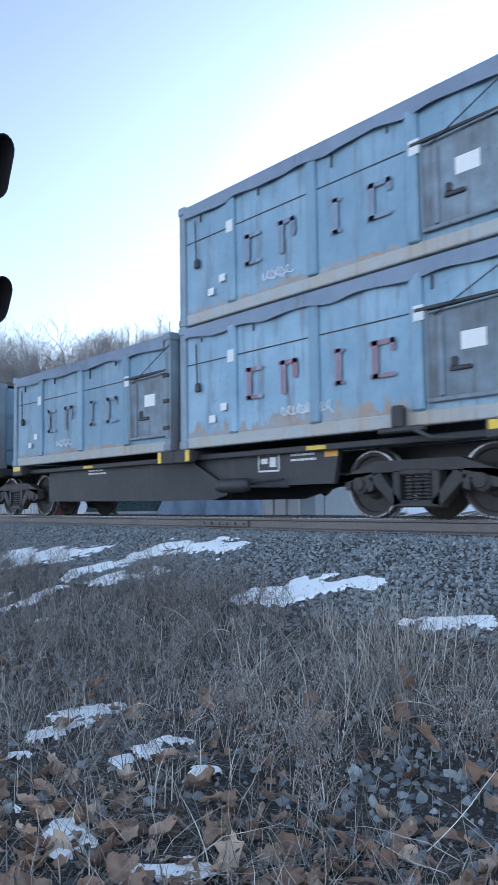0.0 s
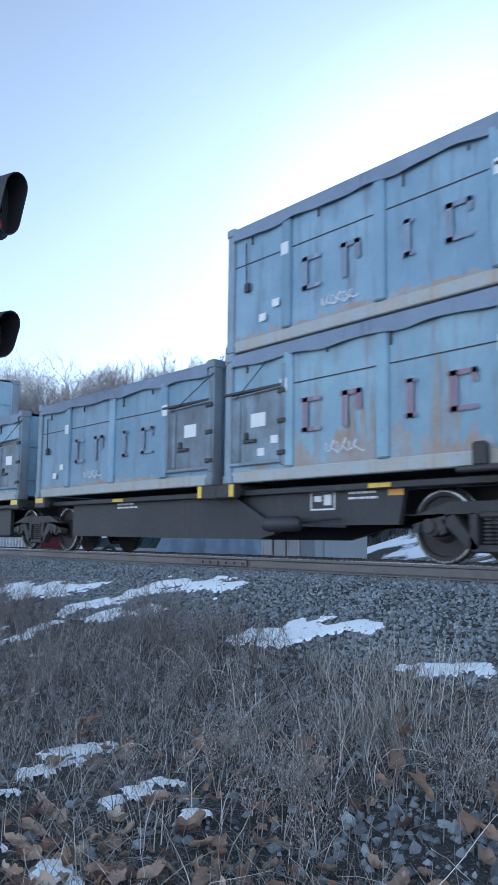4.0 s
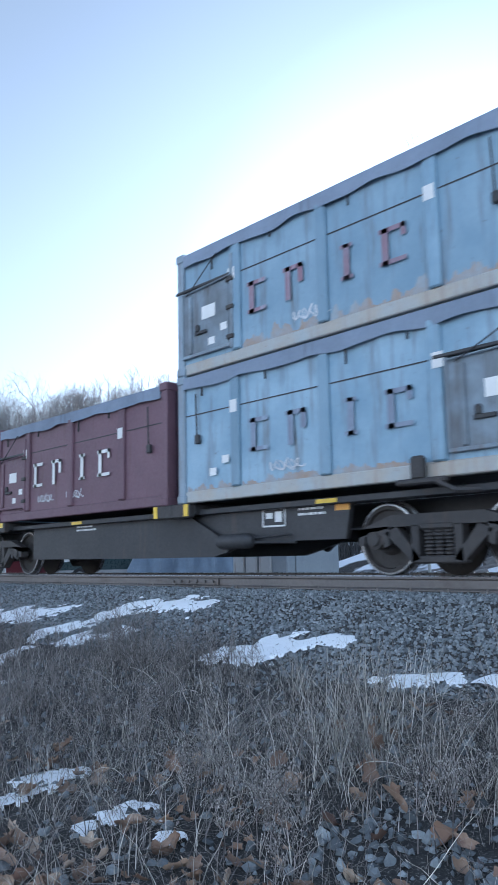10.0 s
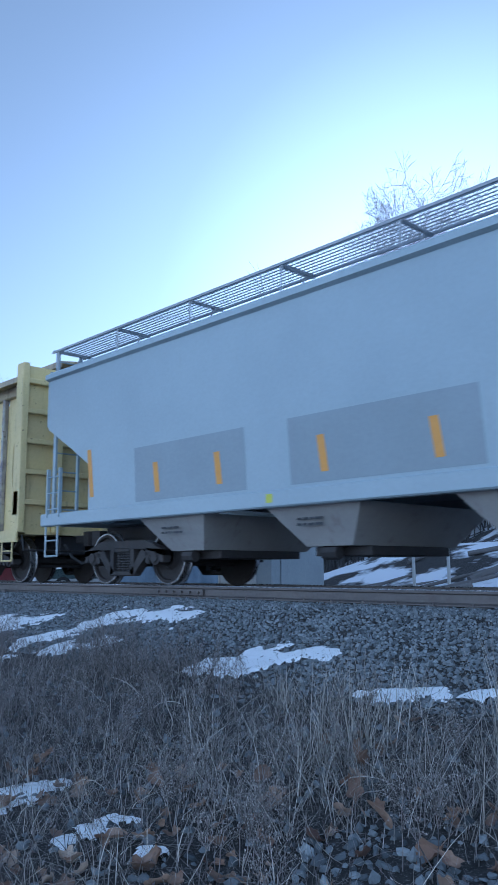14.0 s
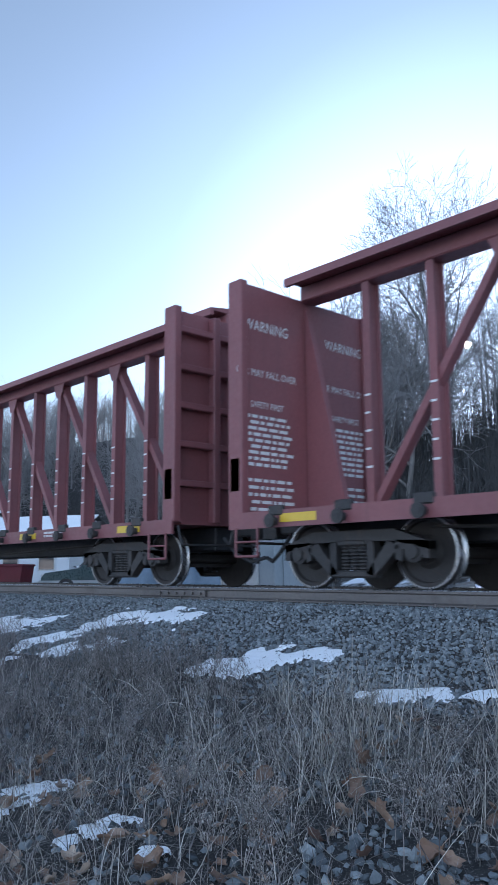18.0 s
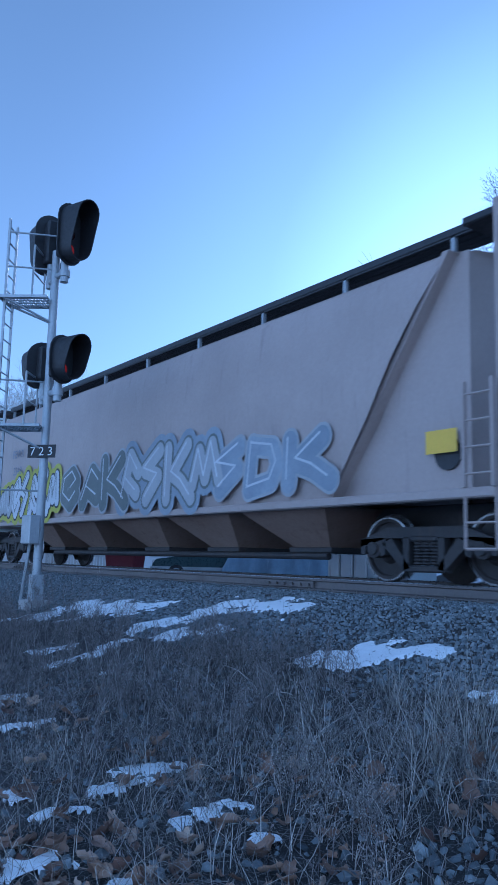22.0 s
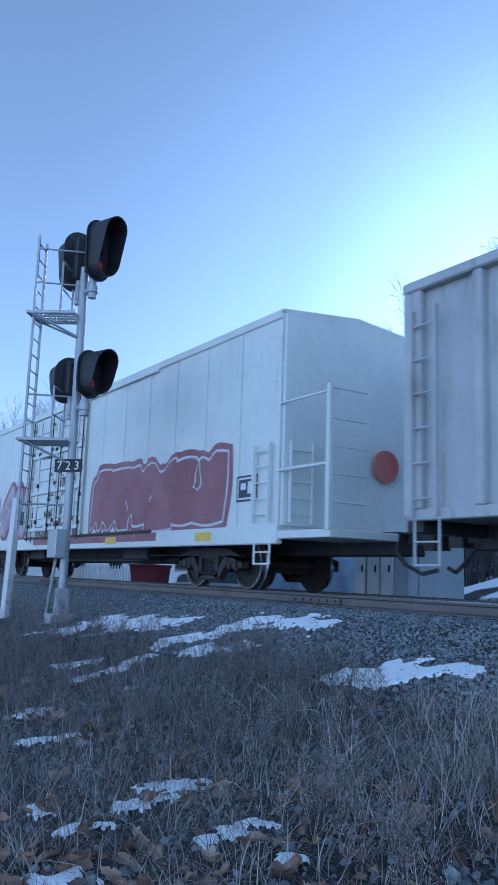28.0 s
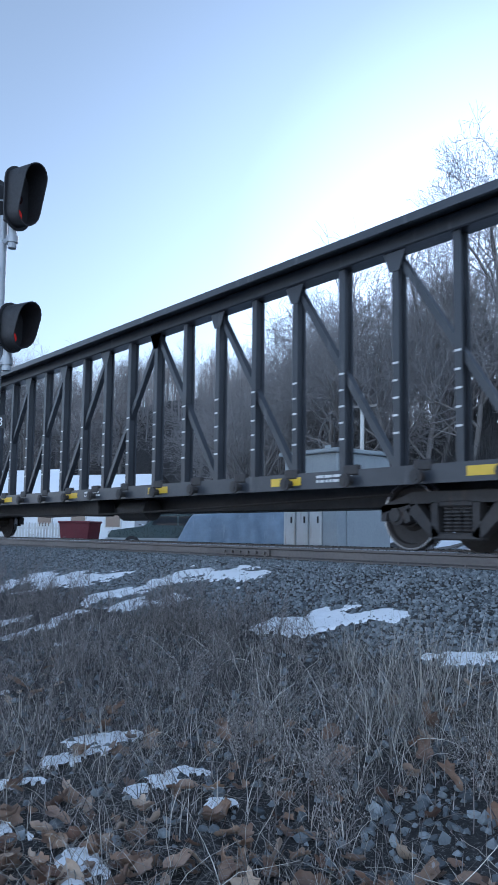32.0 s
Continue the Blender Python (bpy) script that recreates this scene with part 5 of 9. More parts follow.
def well_car(code):
    """Articulated skeleton car: three bogies, two deep black girders, yellow-edged pedestals."""
    c = thing("container_flatcar", "black articulated container flatcar with deep side girders", "railcar", "articulated container cars")
    for x in (-11.2, 0.0, 11.2):
        bogie(c, x)
    for e in (-1, 1):
        for sy in (-1, 1):
            s = Shape()
            out = [(e * 1.5, 0.92), (e * 1.5, 0.3), (e * 5.6, 0.27), (e * 7.2, 0.27), (e * 8.0, 0.46), (e * 9.8, 0.46), (e * 9.9, 0.92)]
            s.prism(out if (e > 0) == (sy > 0) else out[::-1], "y", sy * 0.92, sy * 1.0)
            part("side_girder", s, FRAME_BLACK, c)
            s = Shape().box(e * 0.5, e * 12.9, sy * 0.8, sy * 1.12, 0.9, 0.985, 0.01)
            part("side_sill", s, FRAME_BLACK, c)
            s = Shape()
            s.prism([(e * 6.3, 0.94), (e * 7.6, 0.32), (e * 7.75, 0.42), (e * 6.55, 0.98)], "y", sy * 1.03, sy * 1.1)
            part("brace", s, FRAME_BLACK, c)
        part("centre_sill", Shape().box(e * 0.2, e * 13.0, -0.3, 0.3, 0.62, 0.94, 0.02), FRAME_BLACK, c)
        for x in (0.62, 6.35, 6.8, 12.55):
            part("bolster", Shape().box(e * (x - 0.22), e * (x + 0.22), -1.22, 1.22, 0.9, 1.06, 0.02), FRAME_BLACK, c)
            for sy in (-1, 1):
                big = 6 < x < 7
                s = Shape().box(e * (x - 0.22), e * (x + 0.22), sy * 1.2, sy * 1.33, 0.86, 1.07, 0.02)
                pd = part("pedestal", s, STEEL_DARK, c)
                if sy < 0:
                    for a, b in ((x - 0.22, x - 0.12) if x < 6.5 else (x + 0.1, x + 0.21),) if big else ((x - 0.17, x + 0.17),):
                        st = Shape().add([(e * a, -1.336, 0.88 if big else 0.96), (e * b, -1.336, 0.88 if big else 0.96), (e * b, -1.336, 1.06), (e * a, -1.336, 1.06)], [(0, 1, 2, 3)])
                        part("reflector", st, REFLECT, pd, "yellow reflective strip", smooth=0)
        for x in (3.4, 9.6):
            s = Shape().box(e * (x - 0.18), e * (x + 0.18), -1.128, -1.122, 0.915, 0.97)
            part("reflector", s, REFLECT, c)
        # brake gear
        s = Shape()
        s.lathe([(-0.45, 0.0), (-0.45, 0.19), (0.45, 0.19), (0.45, 0.0)], "x", (e * 4.2, -0.7, 0.58), 14)
        s.cyl((e * 4.7, -0.75, 0.58), (e * 7.0, -0.75, 0.6), 0.03, 6)
        part("air_reservoir", s, FRAME_BLACK, c)
        s = Shape()
        grab(s, [(e * 12.75, -1.0, 0.95), (e * 12.75, -1.15, 0.42), (e * 12.4, -1.15, 0.42), (e * 12.4, -1.0, 0.95)], 0.018)
        part("step", s, STEEL_DARK, c)
        coupler(c, e, e * 13.0, 0.82)
        part("end_beam", Shape().box(e * 12.8, e * 13.05, -1.2, 1.2, 0.72, 0.98, 0.02), FRAME_BLACK, c)
    # hand-brake gear at one end, data frame and orange panel on the girder
    s = Shape().box(10.95, 11.6, -1.46, -1.34, 1.0, 1.07, 0.02).box(11.15, 11.32, -1.46, -1.34, 1.05, 1.32, 0.03)
    grab(s, [(11.5, -1.45, 1.02), (11.75, -1.45, 0.9), (11.95, -1.3, 0.9)], 0.03)
    part("hand_brake", s, STEEL_DARK, c, "dark hand-brake stand")
    label_box(c, 8.28, 0.66, 0.46, 0.26, -1.0, WHITE)
    bars(c, 8.98, 0.86, 0.6, 2, -1.0, WHITE, 0.03, 0.07)
    plate(c, "panel", 9.64, 9.88, 0.82, 0.92, -1.0, ORANGE, "orange notice")
    s = Shape().lathe([(-0.36, 0.0), (-0.36, 0.09), (-0.28, 0.11), (0.28, 0.11), (0.36, 0.05), (0.36, 0.0)], "x", (7.85, -1.12, 0.48), 14)
    s.cyl((8.2, -1.1, 0.46), (9.0, -1.08, 0.44), 0.02, 6).cyl((8.2, -1.1, 0.52), (8.9, -1.08, 0.55), 0.015, 6)
    part("brake_cylinder", s, FRAME_BLACK, c)
    letter(code, 0.3, WHITE, c, -8.85, -1.004, 0.58, squeeze=0.8)
    bars(c, -9.3, 0.5, 0.8, 1, -1.0, WHITE, 0.035)
    label_box(c, -5.6, 0.5, 0.3, 0.34, -1.0, WHITE)
    bars(c, 3.2, 0.86, 0.7, 2, -1.0, WHITE, 0.03, 0.06)
    bars(c, -4.6, 0.86, 0.9, 1, -1.0, WHITE, 0.03, 0.06)
    s = Shape()
    for k in range(4):
        s.add([(-3.95 + k * 0.17, -1.004, 0.47), (-3.83 + k * 0.17, -1.004, 0.47), (-3.83 + k * 0.17, -1.004, 0.65), (-3.95 + k * 0.17, -1.004, 0.65)], [(0, 1, 2, 3)])
    part("painted_mark", s, HOPPER_BIN, c, smooth=0)
    return c


CAR_AT = [-16.8, -43.98, -71.1, -98.2, -125.3, -152.5]
CODES = ["EPIX 91462", "EPIX 91103", "EPIX 91482", "EPIX 91055", "EPIX 91049", "EPIX 91057"]
# container kinds, front to rear, lower row and upper row of each car
LOWER = [(1, 0, 0, 1), (6, 4, 3, 0), (2, 0, 1, 0), (6, 0, 0, 0), (1, 0, 6, 5), (0, 7, 2, 1)]
UPPER = [(0, None, None, 0), (6, None, None, 0), (0, None, None, 2), (6, None, None, 0), (0, None, None, 0), (5, None, None, 0)]
for k, at in enumerate(CAR_AT):
    MOVING.append((well_car(CODES[k]), at, 0.0))
    for j, x in enumerate((9.8, 3.45, -3.45, -9.72)):
        place_box(LOWER[k][j], at + x, 1.075)
        if UPPER[k][j] is not None:
            place_box(UPPER[k][j], at + x, 3.03)

# ---- covered hoppers ----
def hopper_grey(half, at, marks, bins):
    """Light grey covered hopper: curved-rim body, sloped ends, outlet bins, mesh running boards."""
    c = thing("covered_hopper", "clean light grey covered hopper railcar with roof walkway", "railcar", "grey covered hoppers")
    w, e0, e1 = 1.56, half - 1.5, half - 0.05
    for x in (-(half - 1.8), half - 1.8):
        bogie(c, x)
    # body: sides with diagonal end cuts, roof, slope sheets
    side = [(-e0, 1.2), (e0, 1.2), (e0 + 0.02, 1.98), (e1, 2.8), (e1, 3.72), (-e1, 3.72), (-e1, 2.8), (-e0 - 0.02, 1.98)]
    for sy in (-1, 1):
        s = Shape().prism(side, "y", sy * (w - 0.02), sy * w)
        part("side_sheet", s, HOPPER, c)
        s = Shape().box(-half, half, sy * (w - 0.1), sy * (w + 0.05), 1.0, 1.22, 0.02)
        part("side_sill", s, HOPPER, c)
        s = Shape().prism([(sy * (w - 0.02), 3.62), (sy * (w + 0.07), 3.66), (sy * (w + 0.07), 3.74), (sy * (w - 0.1), 3.84), (sy * (w - 0.14), 3.7)], "x", -e1, e1)
        part("roof_rim", s, HOPPER, c)
        # walkway of open mesh with its brackets
        y0, y1, z = sy * 0.85, sy * 1.5, 4.2
        s = Shape()
        nb = int(e1 * 2 / 0.075)
        for k in range(nb):
            x = -e1 + 0.055 + k * (2 * e1 / nb)
            s.box(x - 0.005, x + 0.005, y0, y1, z, z + 0.008)
        for k in range(9):
            y = y0 + (y1 - y0) * k / 8
            s.box(-e1, e1, y - 0.006, y + 0.006, z - 0.002, z + 0.01)
        for y in (y0, y1):
            s.box(-e1, e1, y - 0.015, y + 0.015, z - 0.025, z + 0.012)
        tagged(part("running_board", s, GALV, c, "open steel mesh walkway"), kind="stuff")
        for k in range(int(e1 * 2 / 1.9) + 1):
            x = -e1 + 0.2 + k * 1.9
            s = Shape()
            s.box(x - 0.025, x + 0.025, y0, y1, z - 0.05, z - 0.008)
            grab(s, [(x, sy * 1.49, z - 0.03), (x, sy * 1.5, 3.76)], 0.018)
            grab(s, [(x, sy * 1.02, z - 0.03), (x, sy * 1.1, 3.98)], 0.018)
            part("bracket", s, GALV, c)
    s = Shape().prism([(-w + 0.1, 3.72), (w - 0.1, 3.72), (w - 0.14, 3.83), (0.95, 4.02), (0.45, 4.09), (-0.45, 4.09), (-0.95, 4.02), (-w + 0.14, 3.83)], "x", -e1, e1)
    part("roof", s, HOPPER, c)
    s = Shape().box(-e1 + 0.5, e1 - 0.5, -0.28, 0.28, 4.09, 4.2, 0.03)
    part("hatch_cover", s, HOPPER, c)
    for e in (-1, 1):
        s = Shape().prism([(e * (half - 3.0), 1.22), (e * (half - 2.9), 1.22), (e * e1, 2.75), (e * e1, 2.85)], "y", -w + 0.03, w - 0.03)
        part("slope_sheet", s, HOPPER, c)
        part("end_wall", Shape().box(e * (e1 - 0.06), e * (e1 - 0.005), -w + 0.02, w - 0.02, 2.78, 3.82), HOPPER, c)
        for y in (-0.55, 0.55):
            part("end_post", Shape().box(e * (half - 0.35), e * (half - 0.22), y - 0.07, y + 0.07, 1.1, 3.9, 0.015), HOPPER, c)
        part("end_platform", Shape().box(e * (half - 1.3), e * half, -w + 0.05, w - 0.05, 1.02, 1.12, 0.015), HOPPER, c)
        ladder(c, e * (half - 0.12), -1.18, 1.15, 4.2, 0.46, "y", 9, HOPPER)
        ladder(c, e * (half - 0.12) - e * 0.32, -1.6, 1.15, 2.0, 0.4, "x", 3, HOPPER, "grab_frame")
        s = Shape()
        grab(s, [(e * (half - 0.05), -1.4, 1.1), (e * (half - 0.05), -1.4, 4.24)], 0.022)
        grab(s, [(e * (half - 0.1), -1.5, 4.22), (e * (half - 0.1), 1.5, 4.22)], 0.022)
        part("handrail", s, HOPPER, c)
        stirrup(c, e * (half - 0.35), -1.57, 0.48, 1.02, 0.4, HOPPER)
        coupler(c, e, e * (half - 0.1))
        part("centre_sill", Shape().box(e * (half - 3.4), e * (half - 0.1), -0.28, 0.28, 0.72, 1.05, 0.02), FRAME_BLACK, c)
        s = Shape()
        s.lathe([(0.0, 0.0), (0.0, 0.16), (0.3, 0.16), (0.3, 0.0)], "z", (e * (half - 0.75), -0.35, 1.35), 12)
        s.cyl((e * (half - 0.75), -0.35, 1.1), (e * (half - 0.75), -0.35, 1.4), 0.04, 6).cyl((e * (half - 0.8), -0.1, 1.2), (e * (half - 0.8), -0.1, 1.9), 0.1, 8)
        part("brake_cylinder", s, GALV, c)
    for bx in bins:
        top, bot, z0, z1 = 0.78, 0.38, 0.52, 1.02
        s = Shape()
        a, b = w - 0.12, 0.55
        vs = [(bx - top, -a, z1), (bx + top, -a, z1), (bx + top, a, z1), (bx - top, a, z1), (bx - bot, -b - 0.55, z0), (bx + bot, -b - 0.55, z0), (bx + bot, b + 0.55, z0), (bx - bot, b + 0.55, z0)]
        s.add(vs, [(0, 1, 5, 4), (1, 2, 6, 5), (2, 3, 7, 6), (3, 0, 4, 7), (4, 5, 6, 7)])
        bn = part("outlet_bin", s, HOPPER_BIN, c, "dusty sloped outlet bin")
        s = Shape().box(bx - 0.46, bx + 0.46, -0.85, 0.85, 0.4, 0.52, 0.01)
        s.cyl((bx - 0.15, -1.02, 0.44), (bx + 0.1, -1.02, 0.44), 0.09, 8)
        part("outlet_gate", s, STEEL_DARK, bn)
        bars(c, bx - 0.3, 0.84, 0.55, 2, -1.36, INK, 0.03, 0.07).matrix_basis = pose(0, 0, 0)
    for x0, x1 in marks["patches"]:
        plate(c, "repainted_panel", x0, x1, 1.26, 2.1, -w, HOPPER_PATCH, "greyer repainted rectangle", -0.06)
    for x in marks["stripes"]:
        plate(c, "stripe", x, x + 0.12, 1.38, 1.83, -w - 0.004, ORANGE, lean=-0.07)
    for x in (-e0 + 0.05, e0 - 0.2):
        plate(c, "stripe", x, x + 0.12, 1.42, 2.22, -w, ORANGE, lean=-0.12)
    for x in marks["dots"]:
        plate(c, "dot", x, x + 0.12, 1.06, 1.17, -w - 0.05, LIME)
    if marks.get("code"):
        letter(marks["code"][0], 0.34, INK, c, -e0 + 0.73, -w - 0.005, 2.12, squeeze=0.75)
        letter(marks["code"][1], 0.34, INK, c, -e0 + 0.77, -w - 0.005, 1.76, squeeze=0.75)
        letter("LD LMT  200000 LB  90 700 KG", 0.11, INK, c, -e0 + 1.2, -w - 0.005, 1.51, squeeze=0.7)
        letter("LT WT     63000 LB  28 600 KG", 0.11, INK, c, -e0 + 1.2, -w - 0.005, 1.38, squeeze=0.7)
        label_box(c, -e0 + 1.54, 1.9, 0.25, 0.27, -w, INK)
    label_box(c, e0 - 1.12, 1.44, 0.36, 0.32, -w, WHITE, INK)
    bars(c, e0 - 2.3, 1.75, 0.5, 4, -w, INK, 0.035, 0.1)
    MOVING.append((c, at, 0.0))
    return c


hopper_grey(9.6, -175.8, dict(patches=[(-5.25, -2.05), (-1.4, 1.77), (2.15, 5.4)], stripes=(-5.45, -2.98, -0.08, 2.42, 5.0), dots=(-1.9, 1.95, 5.7), code=("NCIX", "1466")), (-5.6, -1.75, 2.15, 5.85))
hopper_grey(7.75, -194.3, dict(patches=[(-4.9, -2.4), (-1.6, 1.1), (1.6, 4.2)], stripes=(-4.4, -3.0, -1.1, 0.5, 2.1), dots=(-2.0, 1.3)), (-4.2, -1.4, 1.4, 4.2))


# ---- centrebeam flatcars ----
CREAM_RUST = worn("flaking_rust", (0.20, 0.12, 0.08), (0.50, 0.43, 0.31), (0.09, 0.055, 0.04), 0.4, 0.8, patch=6.0, vary=0)

def centrebeam(half, at, mat, chord_mat, label, panel=False, code="", number="", code_x=0.0, writing=True, bay=1.13, yellow_bases=False, deep=0.125):
    c = thing("centrebeam_flatcar", label, "railcar", "centrebeam flatcars")
    for x in (-(half - 1.85), half - 1.85):
        bogie(c, x)
    for sy in (-1, 1):
        s = Shape().prism([(sy * 1.42, 0.78), (sy * 1.42, 1.0), (sy * 1.2, 1.0), (sy * 1.2, 0.96), (sy * 1.38, 0.96), (sy * 1.38, 0.78)], "x", -half, half)
        part("side_sill", s, mat, c)
        n = int(half * 2 / bay)
        for k in range(n):
            x = -half + 0.9 + k * (2 * half - 1.8) / (n - 1)
            if code and panel and sy < 0 and code_x - 1.4 < x < code_x + 2.1:
                continue
            s = Shape()
            s.lathe([(-0.1, 0.0), (-0.1, 0.05), (0.1, 0.05), (0.1, 0.0)], "y", (x, sy * 1.46, 0.86), 9)
            s.lathe([(-0.05, 0.0), (-0.05, 0.09), (-0.01, 0.09), (-0.01, 0.0)], "y", (x, sy * 1.5, 0.86), 10)
            s.box(x - 0.13, x + 0.13, sy * 1.36, sy * 1.44, 0.93, 1.06, 0.015)
            part("strap_winch", s, STEEL_DARK, c)
    s = Shape()
    for k in range(int(half * 2 / bay)):
        x = -half + 0.4 + k * bay
        s.box(x - 0.06, x + 0.06, -1.36, 1.36, 0.86, 0.98)
    tagged(part("cross_bearer", s, mat, c), kind="stuff")
    part("deck", Shape().box(-half + 0.05, half - 0.05, -1.2, 1.2, 0.93, 0.975), mat, c)
    part("centre_sill", Shape().box(-half + 0.3, half - 0.3, -0.3, 0.3, 0.55, 0.93, 0.02), FRAME_BLACK, c)
    s = Shape().prism([(-0.5, 4.52), (-0.5, 4.40), (-0.44, 4.40), (-0.44, 4.48), (0.44, 4.48), (0.44, 4.40), (0.5, 4.40), (0.5, 4.52), (0.06, 4.58), (-0.06, 4.58)], "x", -half + 0.2, half - 0.2)
    s.box(-half + 0.2, half - 0.2, -0.16, 0.16, 4.24, 4.48, 0.02)
    part("top_chord", s, chord_mat, c)
    n = int(round(half * 2 / bay))
    posts = [-half + 0.35 + (k + 1) * (2 * half - 0.7) / n for k in range(n - 1)]
    for k, x in enumerate(posts):
        if panel:
            break
        p, q, o = 0.06, 0.02, deep
        s = Shape().prism([(x - p, -o), (x + p, -o), (x + p, 0.03 - o), (x + q, 0.04 - o), (x + q, o - 0.04), (x + p, o - 0.03), (x + p, o), (x - p, o), (x - p, o - 0.03), (x - q, o - 0.04), (x - q, 0.04 - o), (x - p, 0.03 - o)], "z", 0.98, 4.26)
        part("post", s, mat, c)
        if writing:
            for r in range(5):
                plate(c, "small_print", x - 0.06, x + 0.05 - 0.02 * (r % 2), 1.6 + r * 0.25, 1.63 + r * 0.25, -deep, WHITE)
    if not panel:
        mid = len(posts) // 2
        for k in range(0, len(posts) - 2, 2):
            a, b = posts[k], posts[k + 2]
            up = k < mid
            x0, x1 = (a, b) if up else (b, a)
            s = Shape()
            p, q = Vector((x0, 0, 1.05)), Vector((x1, 0, 4.2))
            d = (q - p).normalized()
            nrm = Vector((-d.z, 0, d.x)) * 0.05
            o = [p - nrm, p + nrm, q + nrm, q - nrm]
            s.add([v + Vector((0, 0.04 - deep, 0)) for v in o] + [v + Vector((0, deep - 0.04, 0)) for v in o], [(0, 1, 2, 3), (7, 6, 5, 4), (0, 4, 5, 1), (3, 2, 6, 7), (1, 5, 6, 2), (0, 3, 7, 4)])
            part("diagonal_brace", s, mat, c)
            s = Shape().prism([(x1 - 0.22, 4.26), (x1 + 0.22, 4.26), (x1 + 0.09, 3.95), (x1 - 0.09, 3.95)], "y", -deep - 0.015, -deep - 0.002)
            part("gusset", s, mat, c)
    else:
        # thin wall pierced by tall oval openings, closed near the bulkheads
        edge, k = 2.2, 15
        cells = [(-half + 0.2, -half + 0.95), (-half + 0.95, -half + 1.6), (-half + 1.6, -half + edge)]
        cells += [(-half + edge + i * (2 * half - 2 * edge) / k, -half + edge + (i + 1) * (2 * half - 2 * edge) / k) for i in range(k)]
        cells += [(-b, -a) for a, b in cells[:3]]
        for i, (x0, x1) in enumerate(cells):
            s = Shape()
            if 3 <= i < 18:
                cx, cz, rx, rz, m = (x0 + x1) / 2, 2.62, 0.27, 0.84, 28
                for y, flip in ((-0.03, 1), (0.03, -1)):
                    ring = [(cx + rx * math.cos(2 * math.pi * j / m), cz + rz * math.sin(2 * math.pi * j / m)) for j in range(m)]
                    outer = []
                    for j in range(m):
                        cc, ss = math.cos(2 * math.pi * j / m), math.sin(2 * math.pi * j / m)
                        q = 1 / max(abs(cc), abs(ss))
                        outer.append((cx + cc * q * (x1 - x0) / 2, 2.62 + ss * q * 1.64))
                    vs = [(px, y, pz) for px, pz in ring] + [(px, y, pz) for px, pz in outer]
                    s.add(vs, [((j, (j + 1) % m, (j + 1) % m + m, j + m) if flip < 0 else (j + m, (j + 1) % m + m, (j + 1) % m, j)) for j in range(m)])
                vs = [(px, -0.03, pz) for px, pz in ring] + [(px, 0.03, pz) for px, pz in ring]
                s.add(vs, [(j, (j + 1) % m, (j + 1) % m + m, j + m) for j in range(m)])
            else:
                s.box(x0, x1, -0.03, 0.03, 0.98, 4.26)
                for rz in (2.05, 3.05):
                    for sy in (-1, 1):
                        part("panel_rib", Shape().box(x0 + 0.05, x1 - 0.05, sy * 0.03, sy * 0.09, rz, rz + 0.07), mat, c)
            part("wall_panel", s, mat, c)
            for sy in (-1, 1):
                part("post", Shape().box(x0 - 0.05, x0 + 0.05, sy * 0.03, sy * 0.15, 0.98, 4.26, 0.015), PEEL, c)
            if 3 < i < 17 and i % 2 == 0:
                bars(c, x0 + 0.18, 1.55, 0.7, 4, -0.03, HOPPER_PATCH, 0.035, 0.09)
    for e in (-1, 1):
        s = Shape().box(e * (half - 0.12), e * (half - 0.18), -1.38, 1.38, 0.98, 4.28)
        b = part("bulkhead", s, mat, c, "steel end bulkhead")
        for z in (1.5, 2.1, 2.7, 3.3, 3.9) if mat is not BLACKBEAM else (1.2, 4.1):
            part("bulkhead_rib", Shape().box(e * (half + 0.02), e * (half - 0.12), -1.34, 1.34, z, z + 0.1, 0.012), mat, b)
        for y in (-1.34, 1.34, -0.55, 0.55):
            part("bulkhead_post", Shape().box(e * (half + 0.03), e * (half - 0.25 if abs(y) > 1 else half - 0.12), y - 0.07, y + 0.07, 0.96, 4.3 if abs(y) > 1 else 4.26, 0.015), mat, b)
        s = Shape().prism([(e * (half - 0.2), 1.0), (e * (half - 0.95), 1.0), (e * (half - 0.2), 4.2)], "y", -0.05, 0.05)
        part("bulkhead_web", s, mat, b)
        if writing or panel or yellow_bases:
            yy = -1.41
            s = Shape().add([(e * (half - 0.2), yy, 1.3), (e * (half - 0.02), yy, 1.3), (e * (half - 0.02), yy, 1.75), (e * (half - 0.2), yy, 1.75)], [(0, 1, 2, 3)])
            part("reflector", s, REFLECT, b, "yellow reflective strip", smooth=0)
        stirrup(c, e * (half - 0.35), -1.42, 0.42, 0.8, 0.42, mat)
        coupler(c, e, e * (half - 0.1), 0.85, 0.7)
        s = Shape()
        grab(s, [(e * half, -1.3, 0.9), (e * (half + 0.1), -1.3, 0.62), (e * (half + 0.1), 0.2, 0.62), (e * (half + 0.02), 0.3, 0.7)], 0.02)
        part("cut_lever", s, STEEL_DARK, c)
    # the rear bulkhead's inner face carries warning print
    if writing:
        xf = -half + 0.185
        for k, (wd, size, z) in enumerate((("", 0.05, 3.95), ("WARNING", 0.22, 3.62), ("CAR MAY FALL OVER", 0.15, 2.95), ("SAFETY FIRST", 0.13, 2.5))):
            if wd:
                for y in (-0.85, 0.85):
                    part("lettering", text_mesh(wd, size, WHITE, squeeze=0.8), None, c, at=pose(xf, y, z, 90, 0, 90))
        s = Shape()
        rg = random.Random(4)
